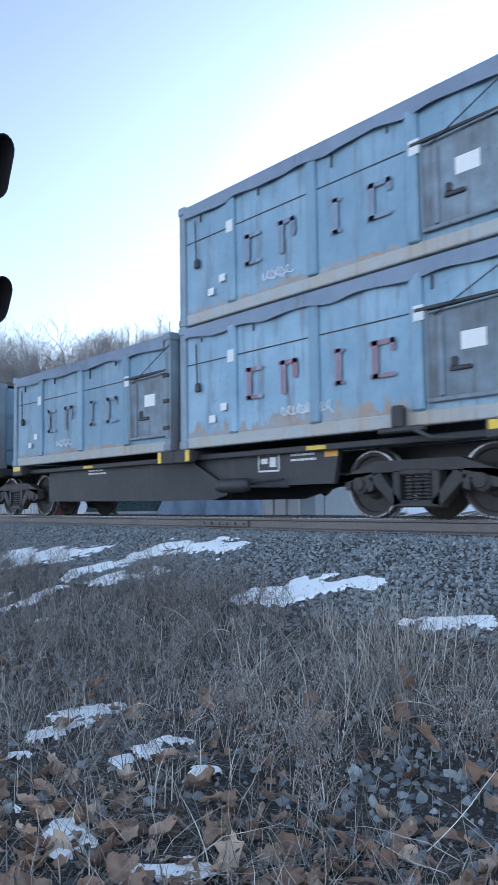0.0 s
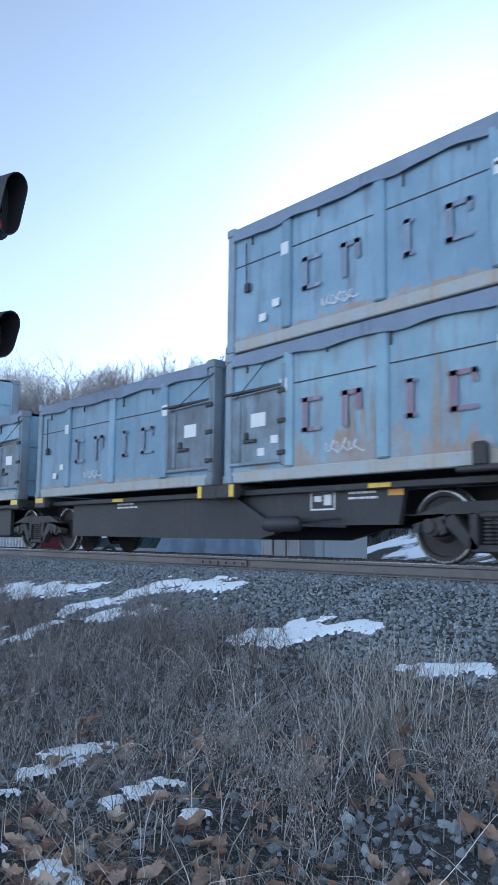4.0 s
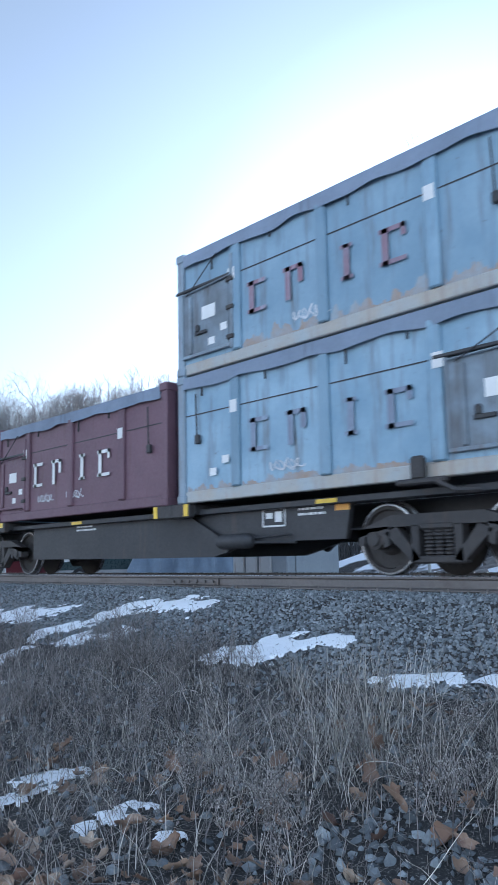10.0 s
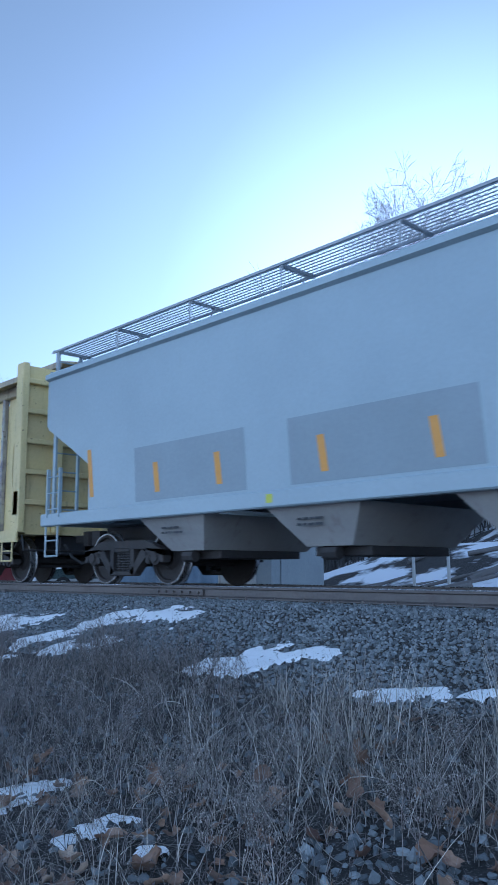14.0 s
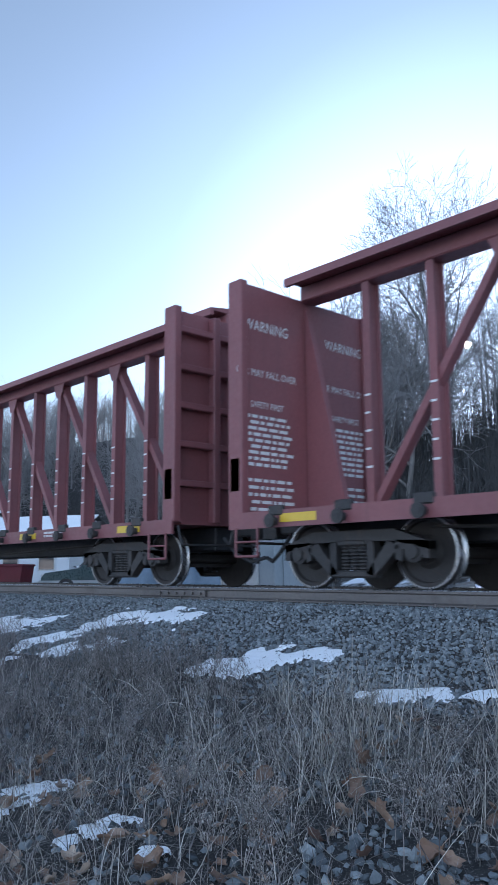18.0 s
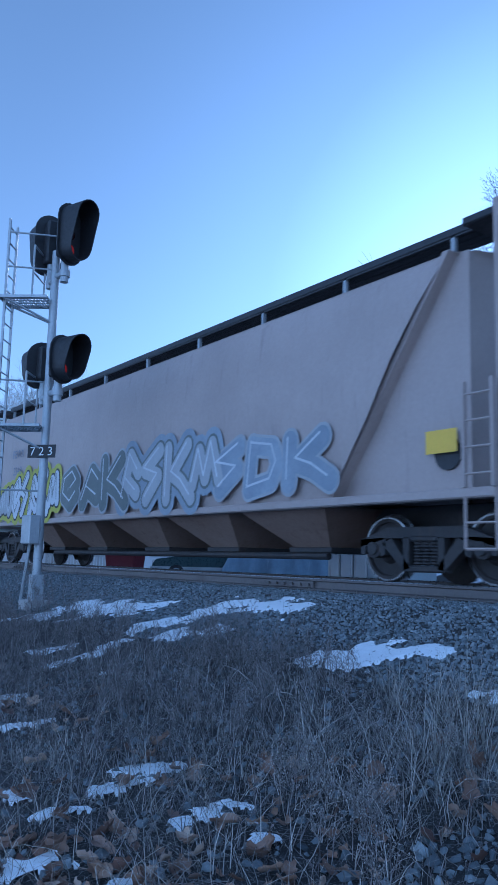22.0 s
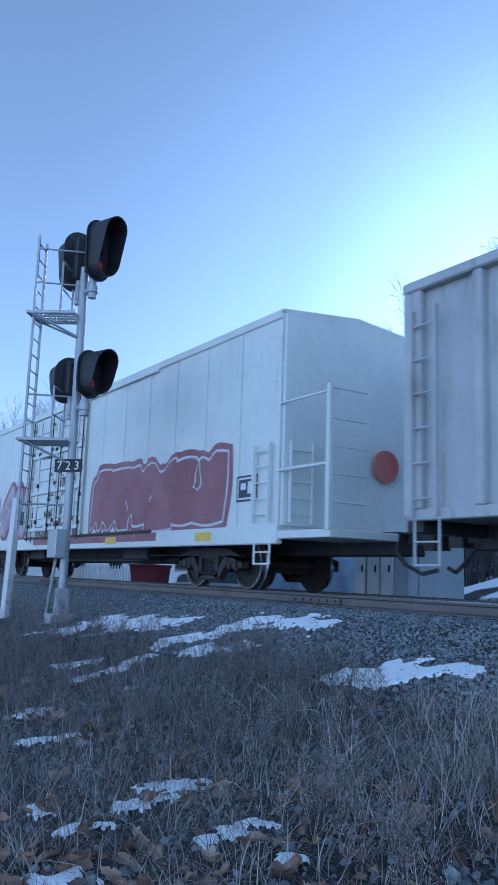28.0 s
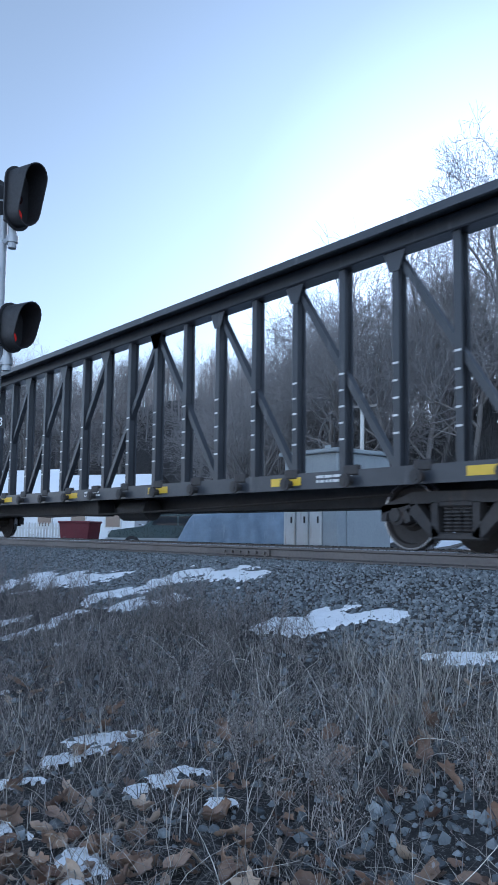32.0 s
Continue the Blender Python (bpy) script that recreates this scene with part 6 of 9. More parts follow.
        for y0 in (-1.28, 0.42):
            for r in range(15):
                z = 2.35 - r * 0.085 if r < 9 else 3.95 + (r - 9) * 0.0
                if r >= 9:
                    z = 1.45 - (r - 9) * 0.1
                a = y0 + spread(rg, 0, 0.12)
                while a < y0 + 0.82:
                    b = a + spread(rg, 0.05, 0.2)
                    s.add([(xf, a, z), (xf, b, z), (xf, b, z + 0.045), (xf, a, z + 0.045)], [(0, 1, 2, 3)])
                    a = b + 0.035
        part("small_print", s, WHITE, c, smooth=0)
    if yellow_bases or panel:
        xf, rg = -half + 0.184, random.Random(12)
        for gy, gz, gw, gh in (((-0.75, 3.0, 0.5, 1.0), (-0.65, 2.2, 0.45, 0.8), (-0.9, 1.5, 0.3, 0.7), (-0.5, 3.7, 0.3, 0.5), (0.5, 2.6, 0.4, 1.2)) if yellow_bases else ()) + tuple((spread(rg, -1.2, -0.3), spread(rg, 1.1, 4.0), spread(rg, 0.05, 0.16), spread(rg, 0.1, 0.5)) for _ in range(16)):
            q = blob(rg, gy, gz, gw, gh, 18, 0.4, 0.3)
            part("rust_patch", Shape().add([(xf + 0.001 * gz + 0.002 * rg.random(), py, pz) for py, pz in q], [tuple(range(len(q)))]), CREAM_RUST, c, "flaking rust patch", smooth=0)
        for gy in (-1.2, -0.62, -0.28) if yellow_bases else ():
            part("tie_rod", Shape().cyl((xf + 0.03, gy, 1.2), (xf + 0.03, gy, spread(rg, 3.2, 4.0)), 0.02, 6), STEEL_DARK, c)
    # markings along the sill
    for k in range(7):
        x = -half + 1.3 + k * (2 * half - 2.4) / 6
        if code and code_x - 1.5 < x < code_x + 2.3:
            continue
        s = Shape().add([(x - 0.32, -1.425, 0.84), (x + 0.3, -1.425, 0.84), (x + 0.3 if not yellow_bases else x + 0.12, -1.425, 0.95), (x - 0.32, -1.425, 0.95)], [(0, 1, 2, 3)])
        part("reflector", s, REFLECT, c, "yellow reflective strip", smooth=0)
        if k % 2:
            bars(c, x + 0.6, 0.92, 0.7, 2, -1.42, WHITE, 0.035, 0.06)
    if code:
        part("number_board", Shape().box(code_x - 1.1, code_x + 1.9, -1.424, -1.42, 0.79, 0.99), FRAME_BLACK if panel else mat, c)
        letter(code, 0.25, WHITE, c, code_x - 0.35, -1.428, 0.8, squeeze=0.9)
        letter(number, 0.25, WHITE, c, code_x + 1.1, -1.428, 0.8, squeeze=0.9)
    s = Shape()
    s.lathe([(-0.5, 0.0), (-0.5, 0.2), (0.5, 0.2), (0.5, 0.0)], "x", (1.4, -0.6, 0.6), 14)
    part("air_reservoir", s, FRAME_BLACK, c)
    s = Shape()
    grab(s, [(-half + 2.9, -0.9, 0.72), (-2.0, -0.9, 0.5), (2.5, -0.9, 0.56), (half - 2.9, -0.9, 0.7)], 0.02)
    part("brake_rod", s, STEEL_DARK, c)
    s = Shape().box(-0.4, 0.2, -0.85, -0.45, 0.5, 0.85, 0.03)
    part("brake_valve", s, FRAME_BLACK, c)
    MOVING.append((c, at, 0.0))
    return c


centrebeam(11.07, -214.38, YELLOW, CREAM, "weathered yellow centrebeam flatcar with oval wall openings", True, "TTZX", "83 700", -7.4, False)
centrebeam(11.07, -238.45, RED, RED, "dull red-brown centrebeam flatcar, unloaded", False, "", "29564", -6.4)
centrebeam(11.07, -261.87, RED, RED, "dull red centrebeam flatcar with scuffed bulkhead", False, "COER", "874603", -7.6)
centrebeam(10.5, -410.13, CREAM, CREAM, "dirty cream centrebeam flatcar with rust-streaked bulkheads", False, "TTZX", "853110", -6.9, False, yellow_bases=True)
centrebeam(11.07, -433.1, BLACKBEAM, BLACKBEAM, "black centrebeam flatcar with white scuffs on its posts", False, "", "", 0, True, deep=0.095)


# ---- tank cars ----
def tank_car(half, at, name_marks, seed):
    c = thing("tank_car", name_marks["label"], "railcar", "tank cars")
    for x in (-(half - 1.25), half - 1.25):
        bogie(c, x)
    r, z = name_marks["r"], name_marks["z"]
    h = half - name_marks.get("inset", 0.6)
    s = Shape()
    prof = [(-h, 0.0), (-h + 0.04, 0.45 * r), (-h + 0.14, 0.75 * r), (-h + 0.28, 0.92 * r), (-h + 0.46, r), (h - 0.46, r), (h - 0.28, 0.92 * r), (h - 0.14, 0.75 * r), (h - 0.04, 0.45 * r), (h, 0.0)]
    s.lathe(prof, "x", (0, 0, z), 48)
    part("tank_shell", s, TANK, c, "glossy black welded tank", smooth=60)
    for x in (-h + 0.5, -0.9, 0.9, h - 0.5):
        s = Shape().lathe([(x - 0.02, r + 0.002), (x - 0.02, r + 0.012), (x + 0.02, r + 0.012), (x + 0.02, r + 0.002)], "x", (0, 0, z), 48)
        part("weld_band", s, TANK, c)
    # walkway and rails on top
    t = z + r
    part("walkway", Shape().box(-1.35, 1.35, -0.95, 0.95, t - 0.02, t + 0.03, 0.01), FRAME_BLACK, c)
    s = Shape()
    for sy in (-1, 1):
        grab(s, [(-1.3, sy * 0.92, t), (-1.3, sy * 0.92, t + 0.72), (-1.2, sy * 0.92, t + 0.82), (1.2, sy * 0.92, t + 0.82), (1.3, sy * 0.92, t + 0.72), (1.3, sy * 0.92, t)], 0.025, 7)
        grab(s, [(-1.3, sy * 0.92, t + 0.42), (1.3, sy * 0.92, t + 0.42)], 0.02)
        grab(s, [(0.0, sy * 0.92, t), (0.0, sy * 0.92, t + 0.8)], 0.02)
    for e in (-1, 1):
        grab(s, [(e * 1.3, -0.92, t + 0.75), (e * 1.3, 0.92, t + 0.75)], 0.02)
    part("handrail", s, FRAME_BLACK, c, "black tubular guard rail")
    s = Shape().lathe([(t - 0.05, 0.0), (t - 0.05, 0.42), (t + 0.28, 0.42), (t + 0.3, 0.38), (t + 0.3, 0.0)], "z", n=20)
    part("valve_dome", s, FRAME_BLACK, c)
    # side ladders, sill, supports
    for sy in (-1, 1):
        s = Shape()
        for e in (-0.21, 0.21) if name_marks.get("ladder", True) else ():
            pts = [Vector((0.6 + e, sy * 1.38, 0.55)), Vector((0.6 + e, sy * (r + 0.12), z)), Vector((0.6 + e, sy * (r * 0.72 + 0.1), z + r * 0.74)), Vector((0.6 + e, sy * 0.9, t))]
            s.tube(pts, 0.02, 6)
        for k in range(5 if s.v else 0):
            zz = 0.65 + k * 0.33
            s.cyl((0.39, sy * 1.4, zz), (0.81, sy * 1.4, zz), 0.015, 5)
        if s.v:
            part("ladder", s, FRAME_BLACK if sy > 0 else GALV, c)
        s = Shape()
        grab(s, [(-half + 0.6, sy * 1.36, 1.12), (half - 0.6, sy * 1.36, 1.12)], 0.03)
        for x in (-half + 1.2, -1.5, 1.6, half - 1.2):
            grab(s, [(x, sy * 1.36, 1.12), (x + 0.2, sy * 0.5, 0.95)], 0.022)
        part("side_rail", s, GALV, c)
    for e in (-1, 1):
        part("stub_sill", Shape().box(e * (half - 2.6), e * half, -0.3, 0.3, 0.72, 1.1, 0.02), FRAME_BLACK, c)
        part("end_platform", Shape().box(e * (half - 0.72), e * half, -1.4, 1.4, 1.02, 1.1, 0.012), FRAME_BLACK, c)
        s = Shape().prism([(-1.05, 1.05), (1.05, 1.05), (0.9, z - r * 0.45), (0.4, z - r * 0.8), (-0.4, z - r * 0.8), (-0.9, z - r * 0.45)], "x", e * (half - 1.35), e * (half - 1.15))
        part("saddle", s, FRAME_BLACK, c)
        s = Shape()
        x = e * (half - 0.06)
        grab(s, [(x, -1.36, 1.1), (x, -1.36, 1.85), (x, -1.28, 1.95), (x, 1.28, 1.95), (x, 1.36, 1.85), (x, 1.36, 1.1)], 0.022)
        grab(s, [(x, -0.5, 1.1), (x, -0.5, 1.95)], 0.016)
        grab(s, [(x, -1.36, 1.55), (x, 1.36, 1.55)], 0.014)
        part("end_rail", s, FRAME_BLACK, c)
        stirrup(c, e * (half - 0.3), -1.4, 0.45, 1.04, 0.4, GALV)
        coupler(c, e, e * (half - 0.1))
    s = Shape()
    s.lathe([(-0.6, 0.0), (-0.6, 0.2), (0.6, 0.2), (0.6, 0.0)], "x", (-1.6, -0.55, 0.72), 12)
    part("air_reservoir", s, FRAME_BLACK, c)
    for k in range(9):
        s = Shape()
        grab(s, [(-2.2 + k * 0.5, -0.8, 0.95), (-2.0 + k * 0.5, -0.7, 0.62)], 0.02)
        part("pipe_hanger", s, FRAME_BLACK, c)
    part("outlet_valve", Shape().cyl((0.2, 0, 0.6), (0.2, 0, 1.2), 0.16, 10), FRAME_BLACK, c)

    def wrap(name, x0, x1, za, zb, mat, label="", lift=0.006, n=6):
        """A marking bent round the shell; za, zb are heights."""
        s = Shape()
        rr = r + lift
        vs = []
        for i in range(n + 1):
            zz = za + (zb - za) * i / n
            y = -math.sqrt(max(0.0, rr * rr - (zz - z) ** 2))
            vs += [(x0, y, zz), (x1, y, zz)]
        s.add(vs, [(2 * i, 2 * i + 1, 2 * i + 3, 2 * i + 2) for i in range(n)])
        return part(name, s, mat, c, label)

    def wrap_text(words, size, x, zz, mat, squeeze=0.85):
        src = text_mesh(words, size, mat, squeeze=squeeze)
        me = src.copy()
        for v in me.vertices:
            px, pz = v.co.x, v.co.y
            ang = math.asin(max(-0.99, min(0.99, (zz - z) / r))) + pz / r
            v.co = (x + px, -(r + 0.007) * math.cos(ang), z + (r + 0.007) * math.sin(ang))
        return part("lettering", me, None, c)

    for x in name_marks["stripes"]:
        wrap("stripe", x, x + 0.11, z + name_marks.get("low", 0.1), z + name_marks.get("low", 0.1) + 0.56, REFLECT, "yellow vertical stripe")
    for e in (-1, 1):
        wrap("stripe", e * (h - 0.42) - 0.05, e * (h - 0.42) + 0.06, z - 0.3, z + 0.75, REFLECT)
    for args in name_marks["plates"]:
        wrap("placard", *args)
    for words, size, x, zz in name_marks["texts"]:
        wrap_text(words, size, x, zz, WHITE)
    rg = random.Random(seed)
    for x, zz, wd, rows in name_marks["prints"]:
        s = Shape()
        for k in range(rows):
            a, zk = x, zz - k * 0.075
            while a < x + wd:
                b = a + spread(rg, 0.04, 0.14)
                y0, y1 = (-math.sqrt((r + 0.006) ** 2 - (q - z) ** 2) for q in (zk, zk + 0.045))
                s.add([(a, y0, zk), (b, y0, zk), (b, y1, zk + 0.045), (a, y1, zk + 0.045)], [(0, 1, 2, 3)])
                a = b + 0.03
        part("small_print", s, WHITE, c, smooth=0)
    MOVING.append((c, at, 0.0))
    return c


tank_car(5.5, -279.7, dict(label="glossy black tank car with guard rails and yellow stripes", r=1.24, z=2.36, ladder=False, inset=0.42,
    low=-0.22, stripes=(-2.2, -1.7, 0.8, 1.28), plates=[(1.74, 2.5, 1.88, 2.16, REFLECT, "yellow notice panel"), (-4.85, -4.62, 2.5, 2.8, WHITE, "white logo block"), (-4.5, -1.95, 2.5, 2.74, WHITE, "white company name as a plain bar"), (1.0, 1.8, 2.92, 3.06, WHITE), (2.77, 3.86, 2.0, 2.5, HOPPER_PATCH, "silver data panel"), (2.9, 3.34, 1.62, 1.76, REFLEX, "orange-red number panel")],
    texts=[("PROX 61216", 0.28, -3.7, 2.1), ("HOT", 0.15, 0.95, 1.84), ("MOLTEN SULFUR", 0.15, 1.35, 1.64)],
    prints=[(-4.5, 1.92, 1.6, 2), (-0.1, 1.72, 0.35, 5), (-1.7, 1.6, 0.4, 3), (2.85, 1.84, 0.8, 2), (-0.7, 1.7, 0.3, 1)]), 3)
tank_car(5.45, -291.95, dict(label="glossy black tank car with an arched top guard rail", r=1.3, z=2.4,
    stripes=(-2.75, -1.1, 1.6), plates=[(-1.7, -0.95, 1.98, 2.35, REFLECT, "yellow notice panel"), (3.55, 3.95, 1.95, 2.1, REFLEX, "orange-red number panel")],
    texts=[("SHPX 202712", 0.3, -3.5, 2.32), ("MOLTEN SULFUR", 0.17, 2.1, 2.15), ("DOT-E11864", 0.15, 3.0, 2.62)],
    prints=[(-4.0, 2.05, 1.9, 2), (-2.2, 2.05, 0.5, 1), (0.85, 2.1, 0.9, 5), (2.0, 2.05, 1.1, 3), (3.0, 2.5, 0.8, 8), (-2.3, 2.45, 0.2, 3), (4.0, 1.9, 0.5, 4)]), 5)


# ---- brown covered hopper ----
def hopper_brown(half, at):
    c = thing("covered_hopper", "brown round-sided covered hopper with painted graffiti", "railcar", "brown covered hopper")
    for x in (-(half - 1.6), half - 1.6):
        bogie(c, x)
    w, e1 = 1.58, half - 0.75
    # sides bow gently outwards; the ends are cut to a steep curve
    zs = [1.08, 1.5, 2.1, 2.8, 3.4, 3.84, 3.99]
    ys = [1.5, 1.55, 1.58, 1.58, 1.55, 1.5, 1.4]
    cut = [2.15, 1.8, 1.35, 0.92, 0.5, 0.15, 0.05]
    for sy in (-1, 1):
        s = Shape()
        n, vs = 26, []
        for z, y, k in zip(zs, ys, cut):
            a = e1 - k
            vs += [(-a + 2 * a * i / n, sy * y, z) for i in range(n + 1)]
        s.add(vs, [(j * (n + 1) + i, j * (n + 1) + i + 1, (j + 1) * (n + 1) + i + 1, (j + 1) * (n + 1) + i) for j in range(len(zs) - 1) for i in range(n)])
        part("side_sheet", s, BROWN, c, smooth=60)
        part("side_sill", Shape().box(-half + 0.1, half - 0.1, sy * 1.4, sy * 1.6, 0.98, 1.1, 0.02), BROWN, c)
        for e in (-1, 1):
            s = Shape()
            pts = [(e * (e1 - k), z) for z, k in zip(zs, cut)]
            s.prism(pts + [(e * (half - 0.62), 3.99), (e * (half - 0.62), 1.08)] if e > 0 else (pts + [(e * (half - 0.62), 3.99), (e * (half - 0.62), 1.08)])[::-1], "y", sy * 1.28, sy * 1.32)
            part("end_web", s, BROWN, c)
        y0, y1, z = sy * 0.55, sy * 1.1, 4.36
        s = Shape()
        for k in range(int(e1 * 2 / 0.045)):
            x = -e1 + 0.03 + k * 0.045
            s.box(x - 0.012, x + 0.012, y0, y1, z, z + 0.03)
        for k in range(5):
            y = y0 + (y1 - y0) * k / 4
            s.box(-e1, e1, y - 0.012, y + 0.012, z, z + 0.034)
        s.box(-e1, e1, y1 - 0.03 * sy, y1, z - 0.03, z + 0.1)
        tagged(part("running_board", s, FRAME_BLACK, c, "dark steel mesh walkway"), kind="stuff")
        for k in range(9):
            x = -e1 + 0.3 + k * (2 * e1 - 0.6) / 8
            part("bracket", Shape().box(x - 0.03, x + 0.03, sy * 1.04, sy * 1.1, 4.0, 4.37), GALV, c)
    s = Shape().prism([(-1.42, 3.97), (1.42, 3.97), (1.0, 4.1), (0.4, 4.18), (-0.4, 4.18), (-1.0, 4.1)], "x", -e1, e1)
    part("roof", s, BROWN, c)
    for e in (-1, 1):
        s = Shape().prism([(e * (e1 - 2.2), 1.08), (e * (e1 - 2.1), 1.08), (e * (e1 - 0.02), 3.99), (e * (e1 - 0.12), 3.99)], "y", -1.5, 1.5)
        part("slope_sheet", s, BROWN, c)
        part("end_wall", Shape().box(e * (half - 0.7), e * (half - 0.63), -1.3, 1.3, 1.1, 3.97), BROWN, c)
        part("end_platform", Shape().box(e * (half - 0.3), e * (half + 0.0), -1.45, 1.45, 0.98, 1.06, 0.01), BROWN, c)
        part("roof_platform", Shape().box(e * (half - 0.7), e * (half + 0.1), -1.35, 1.35, 4.3, 4.4, 0.015), FRAME_BLACK, c)
        ladder(c, e * (half - 0.02), -1.2, 1.0, 4.4, 0.42, "y", 9, BROWN)
        part("corner_post", Shape().box(e * (half - 0.12), e * (half - 0.02), -1.52, -1.4, 1.0, 4.4, 0.015), BROWN, c)
        ladder(c, e * (half - 0.3), -1.6, 1.1, 2.3, 0.4, "x", 4, BROWN, "grab_frame")
        stirrup(c, e * (half - 0.3), -1.58, 0.42, 1.0, 0.42, BROWN)
        coupler(c, e, e * (half - 0.1))
        part("centre_sill", Shape().box(e * (half - 3.4), e * (half - 0.1), -0.28, 0.28, 0.72, 1.05, 0.02), FRAME_BLACK, c)
        s = Shape().lathe([(-0.02, 0.0), (-0.02, 0.2), (0.02, 0.2), (0.02, 0.0)], "y", (e * (half - 0.95), -1.34, 1.55), 16)
        part("opening", s, FRAME_BLACK, c)
    for bx in (-5.0, -2.6, 0.2, 2.6, 5.0):
        s = Shape()
        vs = []
        for z, a, b in ((1.02, 1.05, 1.42), (0.46, 0.42, 0.75)):
            vs += [(bx - a, -b, z), (bx + a, -b, z), (bx + a, b, z), (bx - a, b, z)]
        s.add(vs, [(0, 1, 5, 4), (1, 2, 6, 5), (2, 3, 7, 6), (3, 0, 4, 7), (4, 5, 6, 7)])
        bn = part("outlet_bin", s, BROWN_BIN, c, "rusty conical outlet bin")
        part("outlet_gate", Shape().box(bx - 0.5, bx + 0.5, -0.8, 0.8, 0.38, 0.46, 0.01), STEEL_DARK, bn)
    s = Shape()
    s.cyl((-5.2, -0.75, 0.33), (5.4, -0.75, 0.33), 0.055, 10)
    part("unloading_pipe", s, STEEL_DARK, c)
    y = -1.6
    graffiti_word(c, ("spur", "wave", "cup"), -7.75, -6.2, 1.12, 1.95, y, "silver", "black", "lime", 0.11, 5, "white")
    graffiti_word(c, ("coil", "bolt", "spur", "kick", "wave"), -6.3, -3.2, 1.12, 2.3, y - 0.004, "white", "black", "lime", 0.135, 9, "grey")
    graffiti_word(c, ("coil", "spur", "kick"), -3.0, 0.2, 1.14, 2.3, y - 0.008, "grey", "silver", None, 0.17, 15, "white")
    graffiti_word(c, ("spur", "bolt", "kick", "wave"), 0.0, 3.6, 1.14, 2.35, y - 0.006, "silver", "grey", "slate", 0.15, 23, "white")
    graffiti_word(c, ("bolt", "bowl", "kick"), 3.4, 6.3, 1.14, 2.1, y - 0.006, "slate", "silver", None, 0.15, 27, "white")

    plate(c, "placard", 7.92, 8.4, 1.55, 1.83, -1.42, REFLECT, "yellow notice")
    plate(c, "placard", -7.6, -7.3, 1.35, 1.58, -1.62, REFLECT, "yellow notice")
    letter("PEWX", 0.3, FADED_INK, c, -6.0, -1.605, 2.75)
    letter("2348", 0.3, FADED_INK, c, -6.0, -1.61, 2.3)
    MOVING.append((c, at, 0.0))


hopper_brown(9.15, -307.35)


